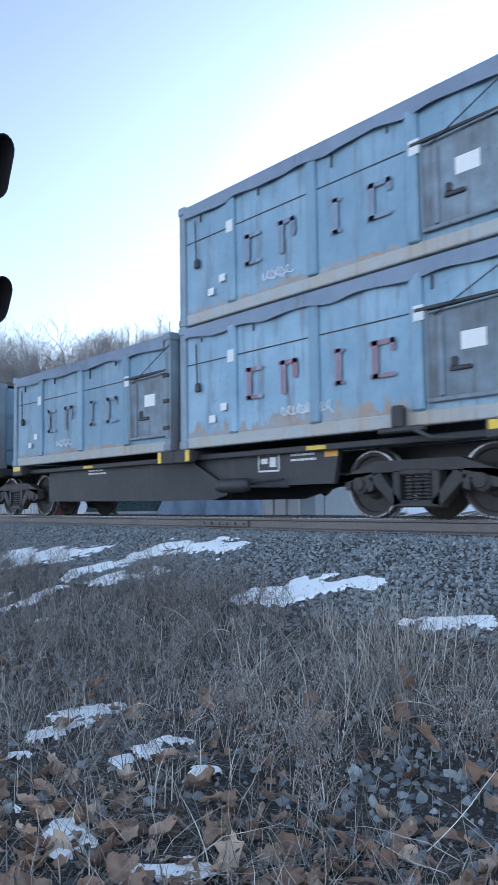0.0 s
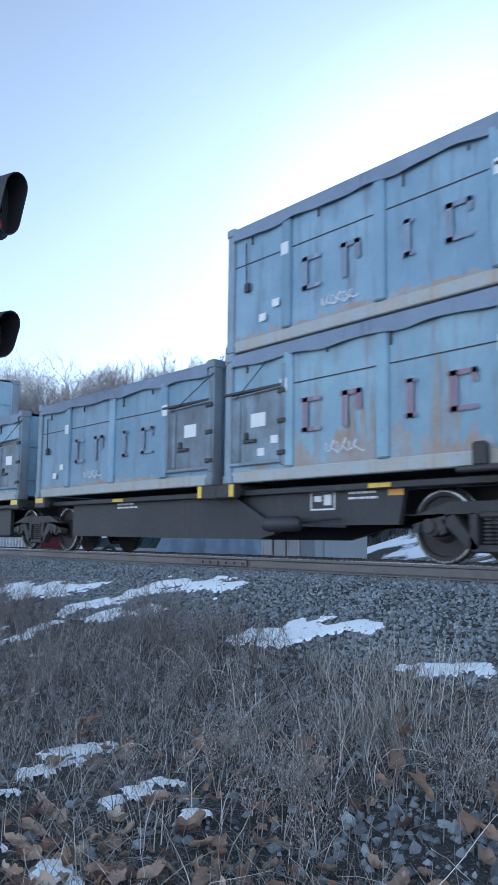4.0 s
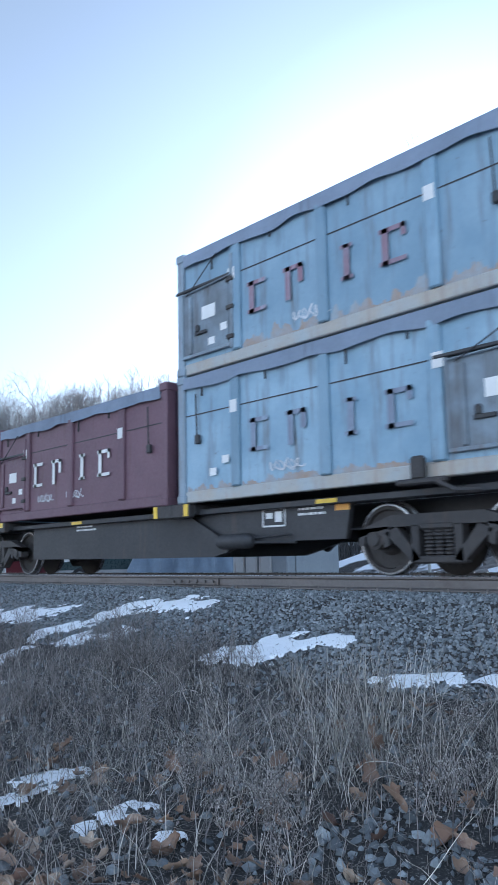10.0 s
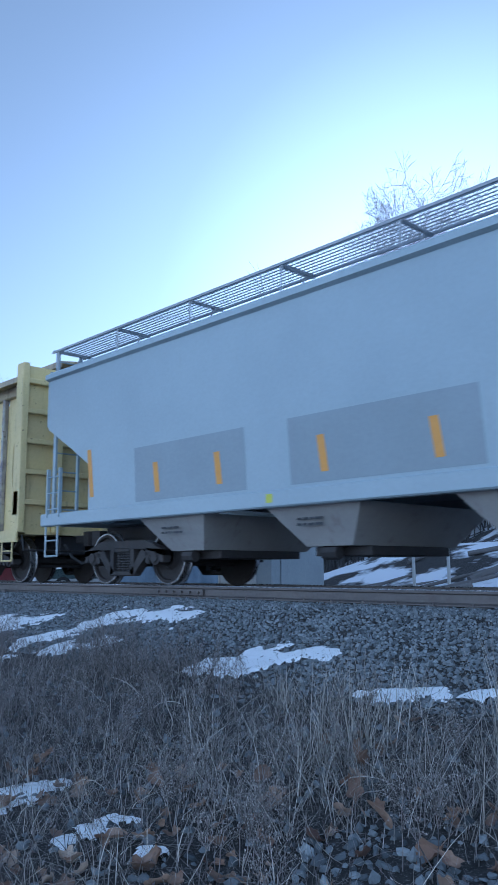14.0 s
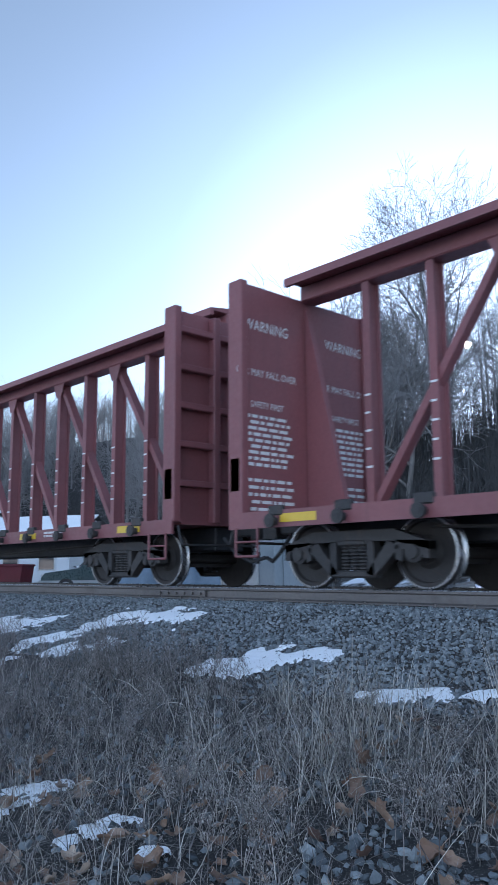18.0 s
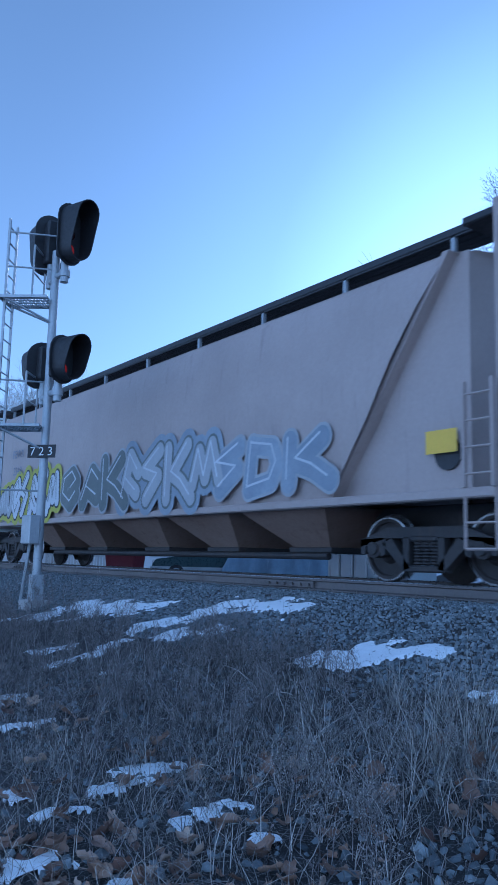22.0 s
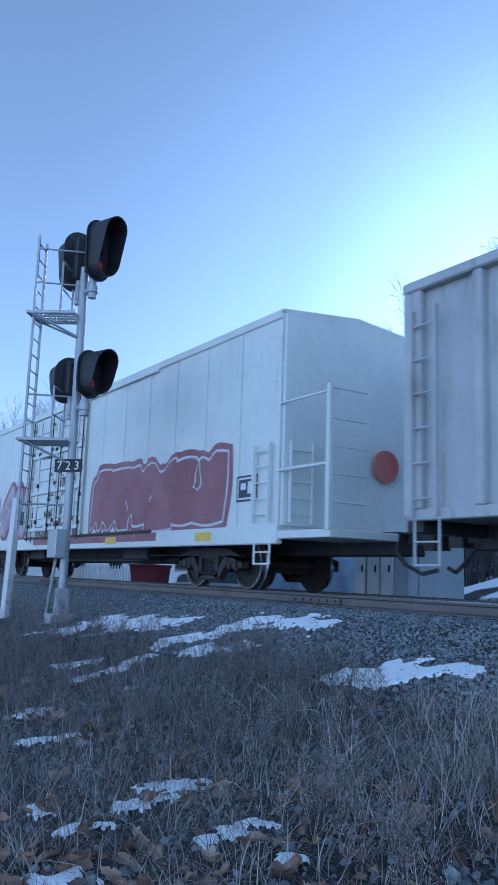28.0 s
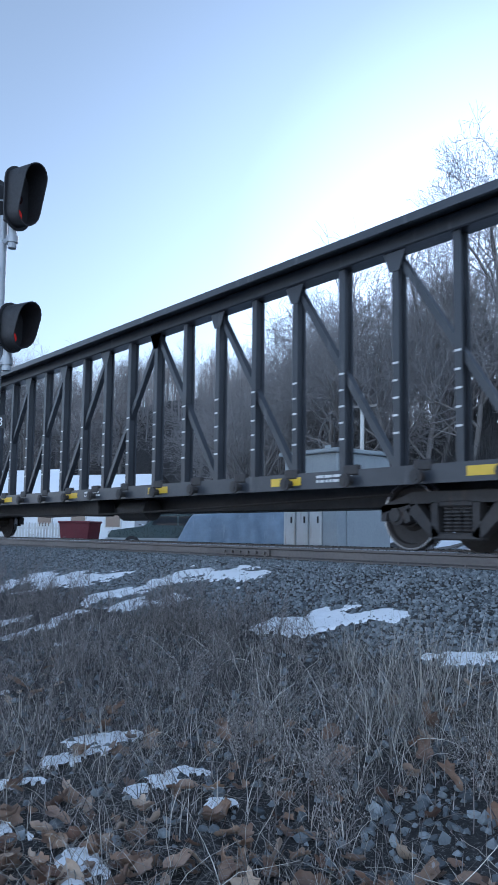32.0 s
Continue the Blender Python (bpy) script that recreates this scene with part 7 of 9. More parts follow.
# ---- insulated boxcars ----
def reefer(half, at, kind):
    white = kind == "white"
    c = thing("insulated_boxcar", "white insulated boxcar with a green name block and graffiti" if white else "white insulated boxcar with red stripes and pink graffiti", "railcar", "insulated boxcars")
    tr = 6.3 if white else 7.2
    for x in (-tr, tr):
        bogie(c, x)
    w, body = 1.58, half - (1.25 if white else 0.12)
    z0, z1 = 0.72, 4.36 if white else 4.6
    part("body", Shape().box(-body, body, -w + 0.06, w - 0.06, 0.9, z1 - 0.02, 0.02), REEFER, c)
    n = 16 if white else 18
    d0, d1 = (-2.3, 1.35) if white else (-1.75, 1.75)
    for sy in (-1, 1):
        xs2 = [-body + 2 * body * k / n for k in range(n + 1)]
        for a, b in zip(xs2, xs2[1:]):
            if sy < 0 and a > d0 - 0.6 and b < d1 + 0.6:
                continue
            part("side_panel", Shape().box(a + 0.012, b - 0.012, sy * (w - 0.06), sy * w, 1.0, z1 - 0.04, 0.008), REEFER, c)
        part("side_sill", Shape().box(-body, body, sy * (w - 0.1), sy * (w + 0.03), z0, 1.02, 0.02), REEFER if white else REEFER_RED, c)
        part("roof_rail", Shape().box(-body, body, sy * (w - 0.1), sy * (w + 0.03), z1 - 0.08, z1 + 0.06, 0.02), REEFER, c)
    s = Shape().prism([(-w - 0.02, z1 + 0.02), (w + 0.02, z1 + 0.02), (w, z1 + 0.08), (0, z1 + 0.24), (-w, z1 + 0.08)], "x", -body, body)
    part("roof", s, REEFER, c)
    # plug door with bars, tracks and locking gear
    y = -w - 0.05
    dr = part("door", Shape().box(d0, d1, y, y + 0.1, 1.02, z1 - 0.15, 0.012), REEFER, c, "white plug door")
    for x in (d0 + 0.05, (d0 + d1) / 2 - 0.3, (d0 + d1) / 2 + 0.35, d1 - 0.05):
        part("lock_rod", Shape().cyl((x, y - 0.06, 0.95), (x, y - 0.06, z1 - 0.2), 0.017, 6), STEEL_DARK, dr)
        for z in (1.3, 1.95, 2.6, 3.25, 3.9):
            part("rod_guide", Shape().box(x - 0.04, x + 0.04, y - 0.085, y - 0.02, z, z + 0.08, 0.012), STEEL_DARK if z < 2 else GRIME, dr)
    for z in (1.2, 1.52, 1.84, 2.16, 2.5, 2.82, 3.14, 3.46, 3.8):
        wide = z in (1.2, 2.16, 3.14)
        part("door_rib", Shape().box(d0 + 0.05, d1 - 0.05, y - (0.04 if wide else 0.012), y, z, z + (0.09 if wide else 0.03), 0.008), REEFER, dr)
        # a thin dark line runs just below each rib
        part("rib_seam", Shape().box(d0 + 0.06, d1 - 0.06, y - 0.004, y + 0.002, z - 0.014, z - 0.004), GRIME, dr, "thin dark line under the rib")
    for x in (d0 + 0.02, d0 + 0.5, (d0 + d1) / 2, d1 - 0.5, d1 - 0.02):
        part("door_stile", Shape().box(x - 0.04, x + 0.04, y - 0.03, y, 1.04, z1 - 0.2, 0.01), REEFER, dr)
        part("rust_line", Shape().box(x + 0.045, x + 0.06, y - 0.003, y + 0.002, 1.06, z1 - 0.24), CREAM_RUST, dr, "rust along the stile")
    s = Shape()
    for x in (d0 + 0.55, (d0 + d1) / 2, d1 - 0.5):
        for z in (1.4, 2.35, 3.2):
            s.box(x - 0.045, x + 0.045, y - 0.06, y - 0.01, z, z + 0.1, 0.02)
    part("latch", s, STEEL_DARK, dr, "dark latches and hinges")
    for z in (1.0, z1 - 0.13):
        part("door_track", Shape().box(d0 - 0.3, d1 + (3.6 if white else 1.8), y - 0.02, y + 0.05, z, z + 0.06, 0.01), STEEL_DARK if z < 2 else REEFER, c)
    for e in (-1, 1):
        part("end_wall", Shape().box(e * body, e * (body + 0.06), -w + 0.03, w - 0.03, 1.0, z1, 0.015), REEFER, c)
        ladder(c, e * (body - 0.38), -w - 0.07, 1.05, 2.3, 0.42, "x", 5, REEFER)
        ladder(c, e * (body + 0.12), -w + 0.35, 1.05, 2.3, 0.42, "y", 5, REEFER)
        stirrup(c, e * (body - 0.38), -w - 0.02, 0.42, 0.78, 0.42, REEFER)
        part("centre_sill", Shape().box(e * (tr - 1.0), e * (half), -0.3, 0.3, 0.6, 0.95, 0.02), FRAME_BLACK, c)
        coupler(c, e, e * (half - 0.1), 0.82, 0.72)
        part("end_deck", Shape().box(e * body, e * half, -w + 0.1 if not white else -w, w - 0.1, 0.8, 0.92, 0.012), REEFER if white else FRAME_BLACK, c)
        s = Shape().lathe([(-0.03, 0.0), (-0.03, 0.27), (0.03, 0.27), (0.03, 0.0)], "x", (e * (body + 0.14), 0.5, 2.1), 18)
        part("hand_brake", s, REEFER_RED, c)
        if white:
            s = Shape()
            for yy in (-w, w):
                s.box(e * (half - 0.08), e * half, yy - 0.04, yy + 0.04, 0.9, 3.0, 0.01)
            for z in (1.3, 1.7, 2.1, 2.5, 2.95):
                s.cyl((e * (half - 0.04), -w, z), (e * (half - 0.04), -w + 0.7, z), 0.018, 6)
            grab(s, [(e * (half - 0.04), -w, 1.85), (e * body, -w, 1.85)], 0.03)
            grab(s, [(e * (half - 0.04), -w, 2.9), (e * body, -w, 2.9)], 0.02)
            part("end_frame", s, REEFER, c)
    s = Shape().box(-4.2, -3.0, -0.9, 0.9, 0.5, 0.9, 0.03).box(2.2, 3.4, -0.9, -0.2, 0.5, 0.9, 0.03)
    s.cyl((-tr + 1.4, -0.8, 0.6), (tr - 1.4, -0.8, 0.6), 0.025, 6)
    part("underframe_gear", s, FRAME_BLACK, c)
    part("underframe", Shape().box(-tr, tr, -0.4, 0.4, 0.45, 0.92, 0.03), FRAME_BLACK, c)
    p = -w - 0.002
    if white:
        plate(c, "name_block", -8.5, -5.7, 2.86, 3.16, p, TEAL, "green company name as plain blocks", 0.1)
        for x, h in ((-8.75, 0.66), (-7.6, 0.42), (-6.4, 0.42)):
            plate(c, "name_block", x, x + 0.34, 2.8, 2.8 + h, p - 0.003, TEAL, "", 0.05)
        letter("TPIX", 0.28, TEAL, c, -7.6, p - 0.004, 2.3)
        letter("3207", 0.28, TEAL, c, -7.6, p - 0.004, 1.95)
        graffiti_word(c, ("spur", "wave", "cup", "bolt"), -7.5, -4.5, 1.08, 2.2, p, "mauve", "slate", None, 0.14, 31, "slate")
        graffiti_word(c, ("bolt", "coil", "spur"), -4.9, -2.4, 1.08, 2.5, p - 0.006, "mauve", "slate", "oxblood", 0.19, 35, "white")
        graffiti(c, 1.9, 7.6, 1.06, 2.45, p, "oxblood", "white", "oxblood", 6, 37, 0.1, False)
        scrawl(c, -8.9, 1.0, 0.8, 0.16, p, "black", 4, 8, 0.012)
        scrawl(c, -9.0, 2.0, 0.7, 0.4, p, "silver", 6, 6, 0.01)
        label_box(c, 8.0, 1.45, 0.55, 0.36, p, WHITE, INK)
        for x in (-8.9, -0.4, 6.7, 2.8):
            plate(c, "reflector", x, x + 0.55, 0.8, 0.95, -w - 0.032, REFLECT, "yellow reflective strip")
        part("vent", Shape().box(-3.52, -2.9, p - 0.05, p, 1.42, 1.79, 0.02), INK, c, "black vent box")
        for k, words in enumerate(("CLOSE AND LOCK", "DOORS BEFORE", "MOVING CAR")):
            letter(words, 0.11, TEAL, dr, 0.28, y - 0.004, 1.76 - k * 0.13, align="LEFT", squeeze=0.85)
        plate(c, "red_band", -1.9, 5.2, 0.84, 1.0, -w - 0.03, SPRAY["oxblood"], "faded dark red band")
        scrawl(dr, -1.1, 1.45, 0.6, 0.32, y - 0.004, "black", 21, 6, 0.016)
        rg = random.Random(8)
        for gx, gz, gw, gh in ((0.0, 1.55, 0.22, 0.7), (-0.35, 1.3, 0.7, 0.25), (0.35, 1.25, 0.6, 0.3), (-0.9, 1.12, 0.9, 0.18), (0.1, 2.3, 0.25, 0.5), (0.85, 1.15, 0.7, 0.2), (-1.6, 1.2, 0.7, 0.3), (-2.1, 1.3, 0.12, 0.9), (1.1, 1.7, 0.1, 0.9), (-0.47, 2.3, 0.08, 1.3), (-0.12, 2.6, 0.1, 0.9), (0.6, 1.1, 1.2, 0.22), (-0.7, 2.1, 0.6, 0.06), (0.5, 2.12, 0.9, 0.06), (-1.2, 3.1, 0.8, 0.05)):
            q = blob(rg, gx, gz, gw, gh, 16, 0.5, 0.25)
            s = Shape().add([(px, y - 0.0025 - 0.0003 * gx, pz) for px, pz in q], [tuple(range(len(q)))])
            part("grime_patch", s, GRIME, dr, "wiped black grease", smooth=0)
    else:
        # two faded red bands under the eaves, a red logo and swollen pink forms
        plate(c, "red_band", -body, d0 - 0.3, 4.24, 4.5, p, REEFER_RED, "faded red band")
        plate(c, "red_band", d1 + 0.2, body, 4.24, 4.5, p, REEFER_RED, "faded red band")
        part("red_band", Shape().box(body + 0.062, body + 0.066, -w + 0.03, w - 0.03, 3.85, 4.1), REEFER_RED, c)
        part("logo", Shape().add([(px, p - 0.003, pz) for px, pz in blob(random.Random(2), -8.05, 3.3, 1.0, 0.95, 20, 0.35, 0.02)], [tuple(range(20))]), REEFER_RED, c, "red rounded logo shape", smooth=0)
        plate(c, "logo", -7.9, -7.3, 3.42, 3.74, p - 0.006, REEFER_RED)
        plate(c, "name_block", -8.9, -6.7, 2.5, 2.72, p, REEFER_RED, "red company name as a plain bar", 0.05)
        letter("CRYX", 0.26, REEFER_RED, c, -8.1, p - 0.004, 2.15)
        letter("6015", 0.26, REEFER_RED, c, -8.1, p - 0.004, 1.78)
        rg = random.Random(9)
        for gx, gz, gw, gh in [(spread(rg, -1.6, 1.6), spread(rg, 1.1, 1.7), spread(rg, 0.06, 0.2), spread(rg, 0.2, 0.9)) for _ in range(14)] + [(x, spread(rg, 1.3, 2.2), 0.1, spread(rg, 0.5, 1.2)) for x in (-1.7, -0.3, 0.35, 1.7)] + [(-0.6, 1.15, 1.2, 0.16), (0.7, 1.15, 1.0, 0.16)]:
            q = blob(rg, gx, gz, gw, gh, 16, 0.5, 0.25)
            s = Shape().add([(px, y - 0.0025 - 0.0003 * gx, pz) for px, pz in q], [tuple(range(len(q)))])
            part("grime_patch", s, GRIME, dr, "wiped black grease", smooth=0)
        letter("JAM BARS", 0.23, REEFER_RED, c, 0.62, -w - 0.085, 3.5, squeeze=0.9)
        bars(c, 0.0, 2.7, 0.5, 4, -w - 0.082, REEFER_RED, 0.05, 0.12)
        for k, (words, z) in enumerate((("Protecting Today's", 3.56), ("Perishables", 3.16), ("For Tomorrow", 2.76))):
            letter(words, 0.37, SLOGAN, c, 4.85 + 0.25 * k, p - 0.004, z, align="LEFT", squeeze=0.98, shear=0.3)
        letter("CITY", 0.16, REEFER_RED, c, 8.9, p - 0.004, 2.9, tilt=-8)
        graffiti_word(c, ("r", "i", "n", "s", "e"), -7.6, -3.1, 0.78, 2.15, -w - 0.034, "pink", "black", "purple", 0.2, 41)
        graffiti_word(c, ("hook", "bolt", "coil", "cup"), 2.0, 4.9, 0.84, 2.15, -w - 0.034, "pink", "purple", "teal", 0.15, 47)
        graffiti_word(c, ("gate", "kick"), 4.7, 7.0, 0.84, 2.45, -w - 0.038, "pink", "purple", "teal", 0.18, 50)
        graffiti(c, 0.9, 2.1, 1.15, 1.7, -w - 0.075, "teal", "teal", None, 2, 48, 0.5, False)
        graffiti(c, 7.2, 8.4, 0.95, 2.0, -w - 0.034, "teal", "pink", None, 2, 49, 0.2, False)
        scrawl(c, -2.7, 2.5, 1.2, 0.5, p, "black", 3, 8, 0.016)
        scrawl(c, -2.9, 1.05, 0.7, 0.4, -w - 0.034, "black", 8, 7, 0.02)
        scrawl(c, -9.9, 2.2, 0.7, 0.9, p, "black", 12, 9, 0.012)
        plate(c, "reflector", -2.5, -2.15, 2.85, 3.1, p, REFLECT, "yellow sticker")
        plate(c, "reflector", -9.3, -8.8, 1.15, 1.45, p, REFLECT, "yellow sticker")
        label_box(c, -2.95, 1.25, 0.6, 0.36, p, INK)
        part("brake_wheel_mark", Shape().box(body + 0.062, body + 0.066, -0.9, 0.9, 4.24, 4.255), INK, c)
        letter("EXCESS HEIGHT CAR", 0.12, INK, c, 0, 0, 0).matrix_basis = pose(body + 0.068, 0.0, 4.28, 90, 0, 90)
        letter("NO HUMPING", 0.11, INK, c, 0, 0, 0).matrix_basis = pose(body + 0.068, -0.6, 4.15, 90, 0, 90)
    MOVING.append((c, at, 0.0))


reefer(10.25, -327.75, "red")
reefer(10.4, -387.7, "white")


# ---- open-topped gondolas ----
def gondola(half, at, kind):
    dark = kind == "black"
    mat = GOND if dark else GREYGOND
    c = thing("coal_gondola" if dark else "coal_hopper", "black steel coal gondola with sprayed white tags" if dark else "dusty grey steel coal hopper with blue graffiti panels", "railcar", "coal cars")
    tr = half - 1.65 if dark else half - 3.0
    for x in (-tr, tr):
        bogie(c, x)
    w, z0, z1 = 1.5, 1.0, 4.4 if dark else 4.02
    for sy in (-1, 1):
        part("side_sheet", Shape().box(-half + 0.12, half - 0.12, sy * (w - 0.03), sy * w, z0, z1 - 0.1), mat, c)
        part("top_chord", Shape().box(-half + 0.08, half - 0.08, sy * (w - 0.06), sy * (w + 0.13), z1 - 0.14, z1, 0.02), mat, c)
        part("side_sill", Shape().box(-half + 0.08, half - 0.08, sy * (w - 0.06), sy * (w + 0.1), z0 - 0.04, z0 + 0.1, 0.015), mat, c)
        n = int(round((2 * half - 0.5) / 0.955))
        for k in range(n + 1):
            x = -half + 0.25 + k * (2 * half - 0.5) / n
            s = Shape().box(x - 0.07, x + 0.07, sy * (w - 0.01), sy * (w + 0.115), z0 + 0.1, z1 - 0.14, 0.02)
            if abs(x) < tr - 1.3:
                s.prism([(x - 0.07, z0), (x + 0.07, z0), (x + 0.045, 0.72), (x - 0.045, 0.72)], "y", sy * (w - 0.1), sy * (w + 0.02))
            part("side_post", s, mat, c)
    part("floor", Shape().box(-half + 0.15, half - 0.15, -w + 0.03, w - 0.03, z0 - 0.02, z0 + 0.05), mat, c)
    s = Shape().prism([(-tr + 1.4, z0), (tr - 1.4, z0), (tr - 1.9, 0.62), (-tr + 1.9, 0.62)], "y", -w + 0.12, w - 0.12)
    part("belly_tub", s, FRAME_BLACK if dark else mat, c)
    for e in (-1, 1):
        part("end_sheet", Shape().box(e * (half - 0.1), e * (half - 0.16), -w + 0.02, w - 0.02, z0, z1 - 0.05), mat, c)
        for z in (1.4, 1.95, 2.5, 3.05, 3.6):
            part("end_rib", Shape().box(e * half, e * (half - 0.12), -w, w, z, z + 0.12, 0.02), mat, c)
        for y in (-w - 0.02, w + 0.02):
            part("corner_post", Shape().box(e * half, e * (half - 0.16), y - 0.07, y + 0.07, z0, z1 - 0.02, 0.02), mat, c)
        part("end_cap", Shape().box(e * (half + 0.02), e * (half - 0.2), -w - 0.1, w + 0.1, z1 - 0.13, z1 + 0.01, 0.02), mat, c)
        part("centre_sill", Shape().box(e * (tr - 1.6), e * half, -0.3, 0.3, 0.66, 1.0, 0.02), FRAME_BLACK, c)
        ladder(c, e * (half - 0.42), -w - 0.15, 1.0, 1.95 if dark else 3.6, 0.4, "x", 3 if dark else 6, mat)
        ladder(c, e * (half + 0.06), -w + 0.25, 1.0, 1.95 if dark else 3.6, 0.4, "y", 3 if dark else 6, mat)
        stirrup(c, e * (half - 0.42), -w - 0.1, 0.42, 0.98, 0.4, mat)
        coupler(c, e, e * (half - 0.1))
        part("end_beam", Shape().box(e * (half + 0.02), e * (half - 0.25), -w, w, 0.82, 1.0, 0.015), FRAME_BLACK, c)
    y = -w - 0.002
    if dark:
        letter("LEWX", 0.3, WHITE, c, -half + 2.72, y - 0.004, 2.2, squeeze=0.85)
        letter("1229", 0.28, WHITE, c, -half + 2.72, y - 0.004, 1.82, squeeze=0.85)
        label_box(c, -half + 4.15, 2.1, 0.26, 0.3, y, WHITE)
        for x in (-half + 0.8, half - 1.2):
            plate(c, "stripe", x, x + 0.09, 1.15, 2.0, y, REFLECT)
        for x in (-half + 4.35, -1.2, 2.2, 5.0, -half + 7.1):
            plate(c, "stripe", x, x + 0.11, 1.12, 1.55, y, REFLECT)
        for k, x in enumerate((-7.9, -6.6, -5.0, -4.0, -3.0, -2.0, -1.5, -0.4, 0.7, 2.6, 3.5, 5.2, 6.3)):
            scrawl(c, x, 1.2 + 0.3 * (k % 3), 0.72, 0.62, y, "white", 60 + k, 5 + k % 4, 0.02)
            scrawl(c, x + 0.1, 1.12, 0.55, 0.2, y - 0.003, "silver" if k % 2 else "white", 80 + k, 6, 0.014)
        scrawl(c, -2.05, 2.1, 0.6, 0.4, y, "cyan", 90, 6, 0.017)
        label_box(c, 3.9, 1.25, 0.34, 0.34, y, WHITE)
    else:
        for k, x in enumerate((6.02, 7.08)):
            pts = [(x - 0.24, 1.12), (x + 0.24, 1.12), (x + 0.24, 1.75), (x + 0.15, 1.98), (x, 2.04), (x - 0.15, 1.98), (x - 0.24, 1.75)]
            s = Shape().add([(x + (a - x) * 1.22, y - 0.003, 1.09 + (b - 1.09) * 1.07) for a, b in pts], [tuple(range(7))])
            part("graffiti_outline", s, SPRAY["black"], c, smooth=0)
            s = Shape().add([(a, y - 0.006, b) for a, b in pts], [tuple(range(7))])
            part("graffiti_fill", s, SPRAY["cyan"], c, smooth=0)
        plate(c, "graffiti_fill", 7.0, 7.3, 1.12, 1.25, y - 0.009, SPRAY["lime"])
        for k in range(12):
            scrawl(c, -7.5 + k * 1.12, 1.15, 0.66, 0.6, y, "black", 70 + k, 7, 0.045 if k % 2 else 0.03)
    MOVING.append((c, at, 0.0))


gondola(8.87, -348.2, "black")
gondola(9.0, -366.87, "grey")

# ---- foreground: dry grass, weeds, fallen leaves ----
def strips(name, mat, roots, dirs, lengths, bends, width, segs, label, category, seed):
    """Many narrow bent blades in one mesh."""
    rs = np.random.RandomState(seed)
    n = len(roots)
    t = np.linspace(0, 1, segs + 1)[None, :, None]
    side = np.stack([-dirs[:, 1], dirs[:, 0], np.zeros(n)], -1)
    side /= np.linalg.norm(side, axis=1)[:, None] + 1e-9
    horiz = dirs.copy(); horiz[:, 2] = 0
    up = np.array([0, 0, 1.0])
    L, B = lengths[:, None, None], bends[:, None, None]
    tilt = 0.1 + 0.6 * rs.rand(n, 1, 1) ** 1.5
    spine = roots[:, None] + up * L * (t - 0.35 * B * t * t) + horiz[:, None] * L * (tilt * t + B * t * t)
    wd = width[:, None, None] * (1 - 0.85 * t)
    a, b = spine - side[:, None] * wd, spine + side[:, None] * wd
    vs = np.stack([a, b], 2).reshape(-1, 3)
    k = (np.arange(n) * (segs + 1) * 2)[:, None]
    fs = np.stack([np.stack([k[:, 0] + 2 * j, k[:, 0] + 2 * j + 1, k[:, 0] + 2 * j + 3, k[:, 0] + 2 * j + 2], -1) for j in range(segs)], 1).reshape(-1, 4)
    me = bpy.data.meshes.new(name)
    me.from_pydata(vs.tolist(), [], fs.tolist())
    me.materials.append(mat)
    return tagged(new(name, me), label, category, kind="stuff")


STRAW = islands("dry_straw", [(0.58, 0.53, 0.46), (0.10, 0.092, 0.086), (0.76, 0.71, 0.63), (0.05, 0.046, 0.045), (0.40, 0.36, 0.31)], 0.8)
STEM = islands("dead_weed_stems", [(0.11, 0.097, 0.095), (0.33, 0.295, 0.28), (0.035, 0.032, 0.034), (0.52, 0.48, 0.45)], 0.9)
FLUFF = islands("pale_seed_heads", [(0.42, 0.39, 0.36), (0.22, 0.20, 0.185), (0.55, 0.52, 0.49)], 0.9)
LEAF = islands("dry_brown_leaf", [(0.36, 0.23, 0.15), (0.18, 0.10, 0.07), (0.54, 0.42, 0.32), (0.10, 0.055, 0.045), (0.38, 0.26, 0.18)], 0.75)
CRUMB = islands("withered_leaflets", [(0.05, 0.042, 0.045), (0.13, 0.11, 0.11), (0.42, 0.38, 0.36), (0.07, 0.055, 0.055), (0.24, 0.20, 0.19)], 0.9)


def tufts(n, area, blades, length, seed, name, label, thick=0.0022, lean=0.6, mat=None, dense=None):
    rs = np.random.RandomState(seed)
    cx = area[0] + (area[1] - area[0]) * rs.rand(n)
    cy = area[2] + (area[3] - area[2]) * rs.rand(n)
    if dense is not None:
        keep = rs.rand(n) < dense(cx, cy)
        cx, cy = cx[keep], cy[keep]
        n = len(cx)
    m = rs.randint(blades[0], blades[1], n)
    px, py = np.repeat(cx, m), np.repeat(cy, m)
    N = len(px)
    px, py = px + rs.randn(N) * 0.045, py + rs.randn(N) * 0.045
    ang = rs.rand(N) * 6.283
    d = np.stack([np.cos(ang), np.sin(ang), np.zeros(N)], -1)
    base = np.repeat(rs.rand(n), m)
    L = length[0] + (length[1] - length[0]) * (0.5 * base + 0.5 * rs.rand(N))
    return strips(name, mat or STRAW, np.stack([px, py, lie(px, py) - 0.01], -1), d, L, lean * rs.rand(N) ** 1.3, thick * (0.6 + 0.9 * rs.rand(N)), 4, label, "grass", seed)


def away(x, y):
    """Distance ahead of the standpoint, and to the side of its line of sight."""
    c, s = math.cos(radians(49)), math.sin(radians(49))
    return -s * x + c * (y - EYE_Y), c * x + s * (y - EYE_Y)


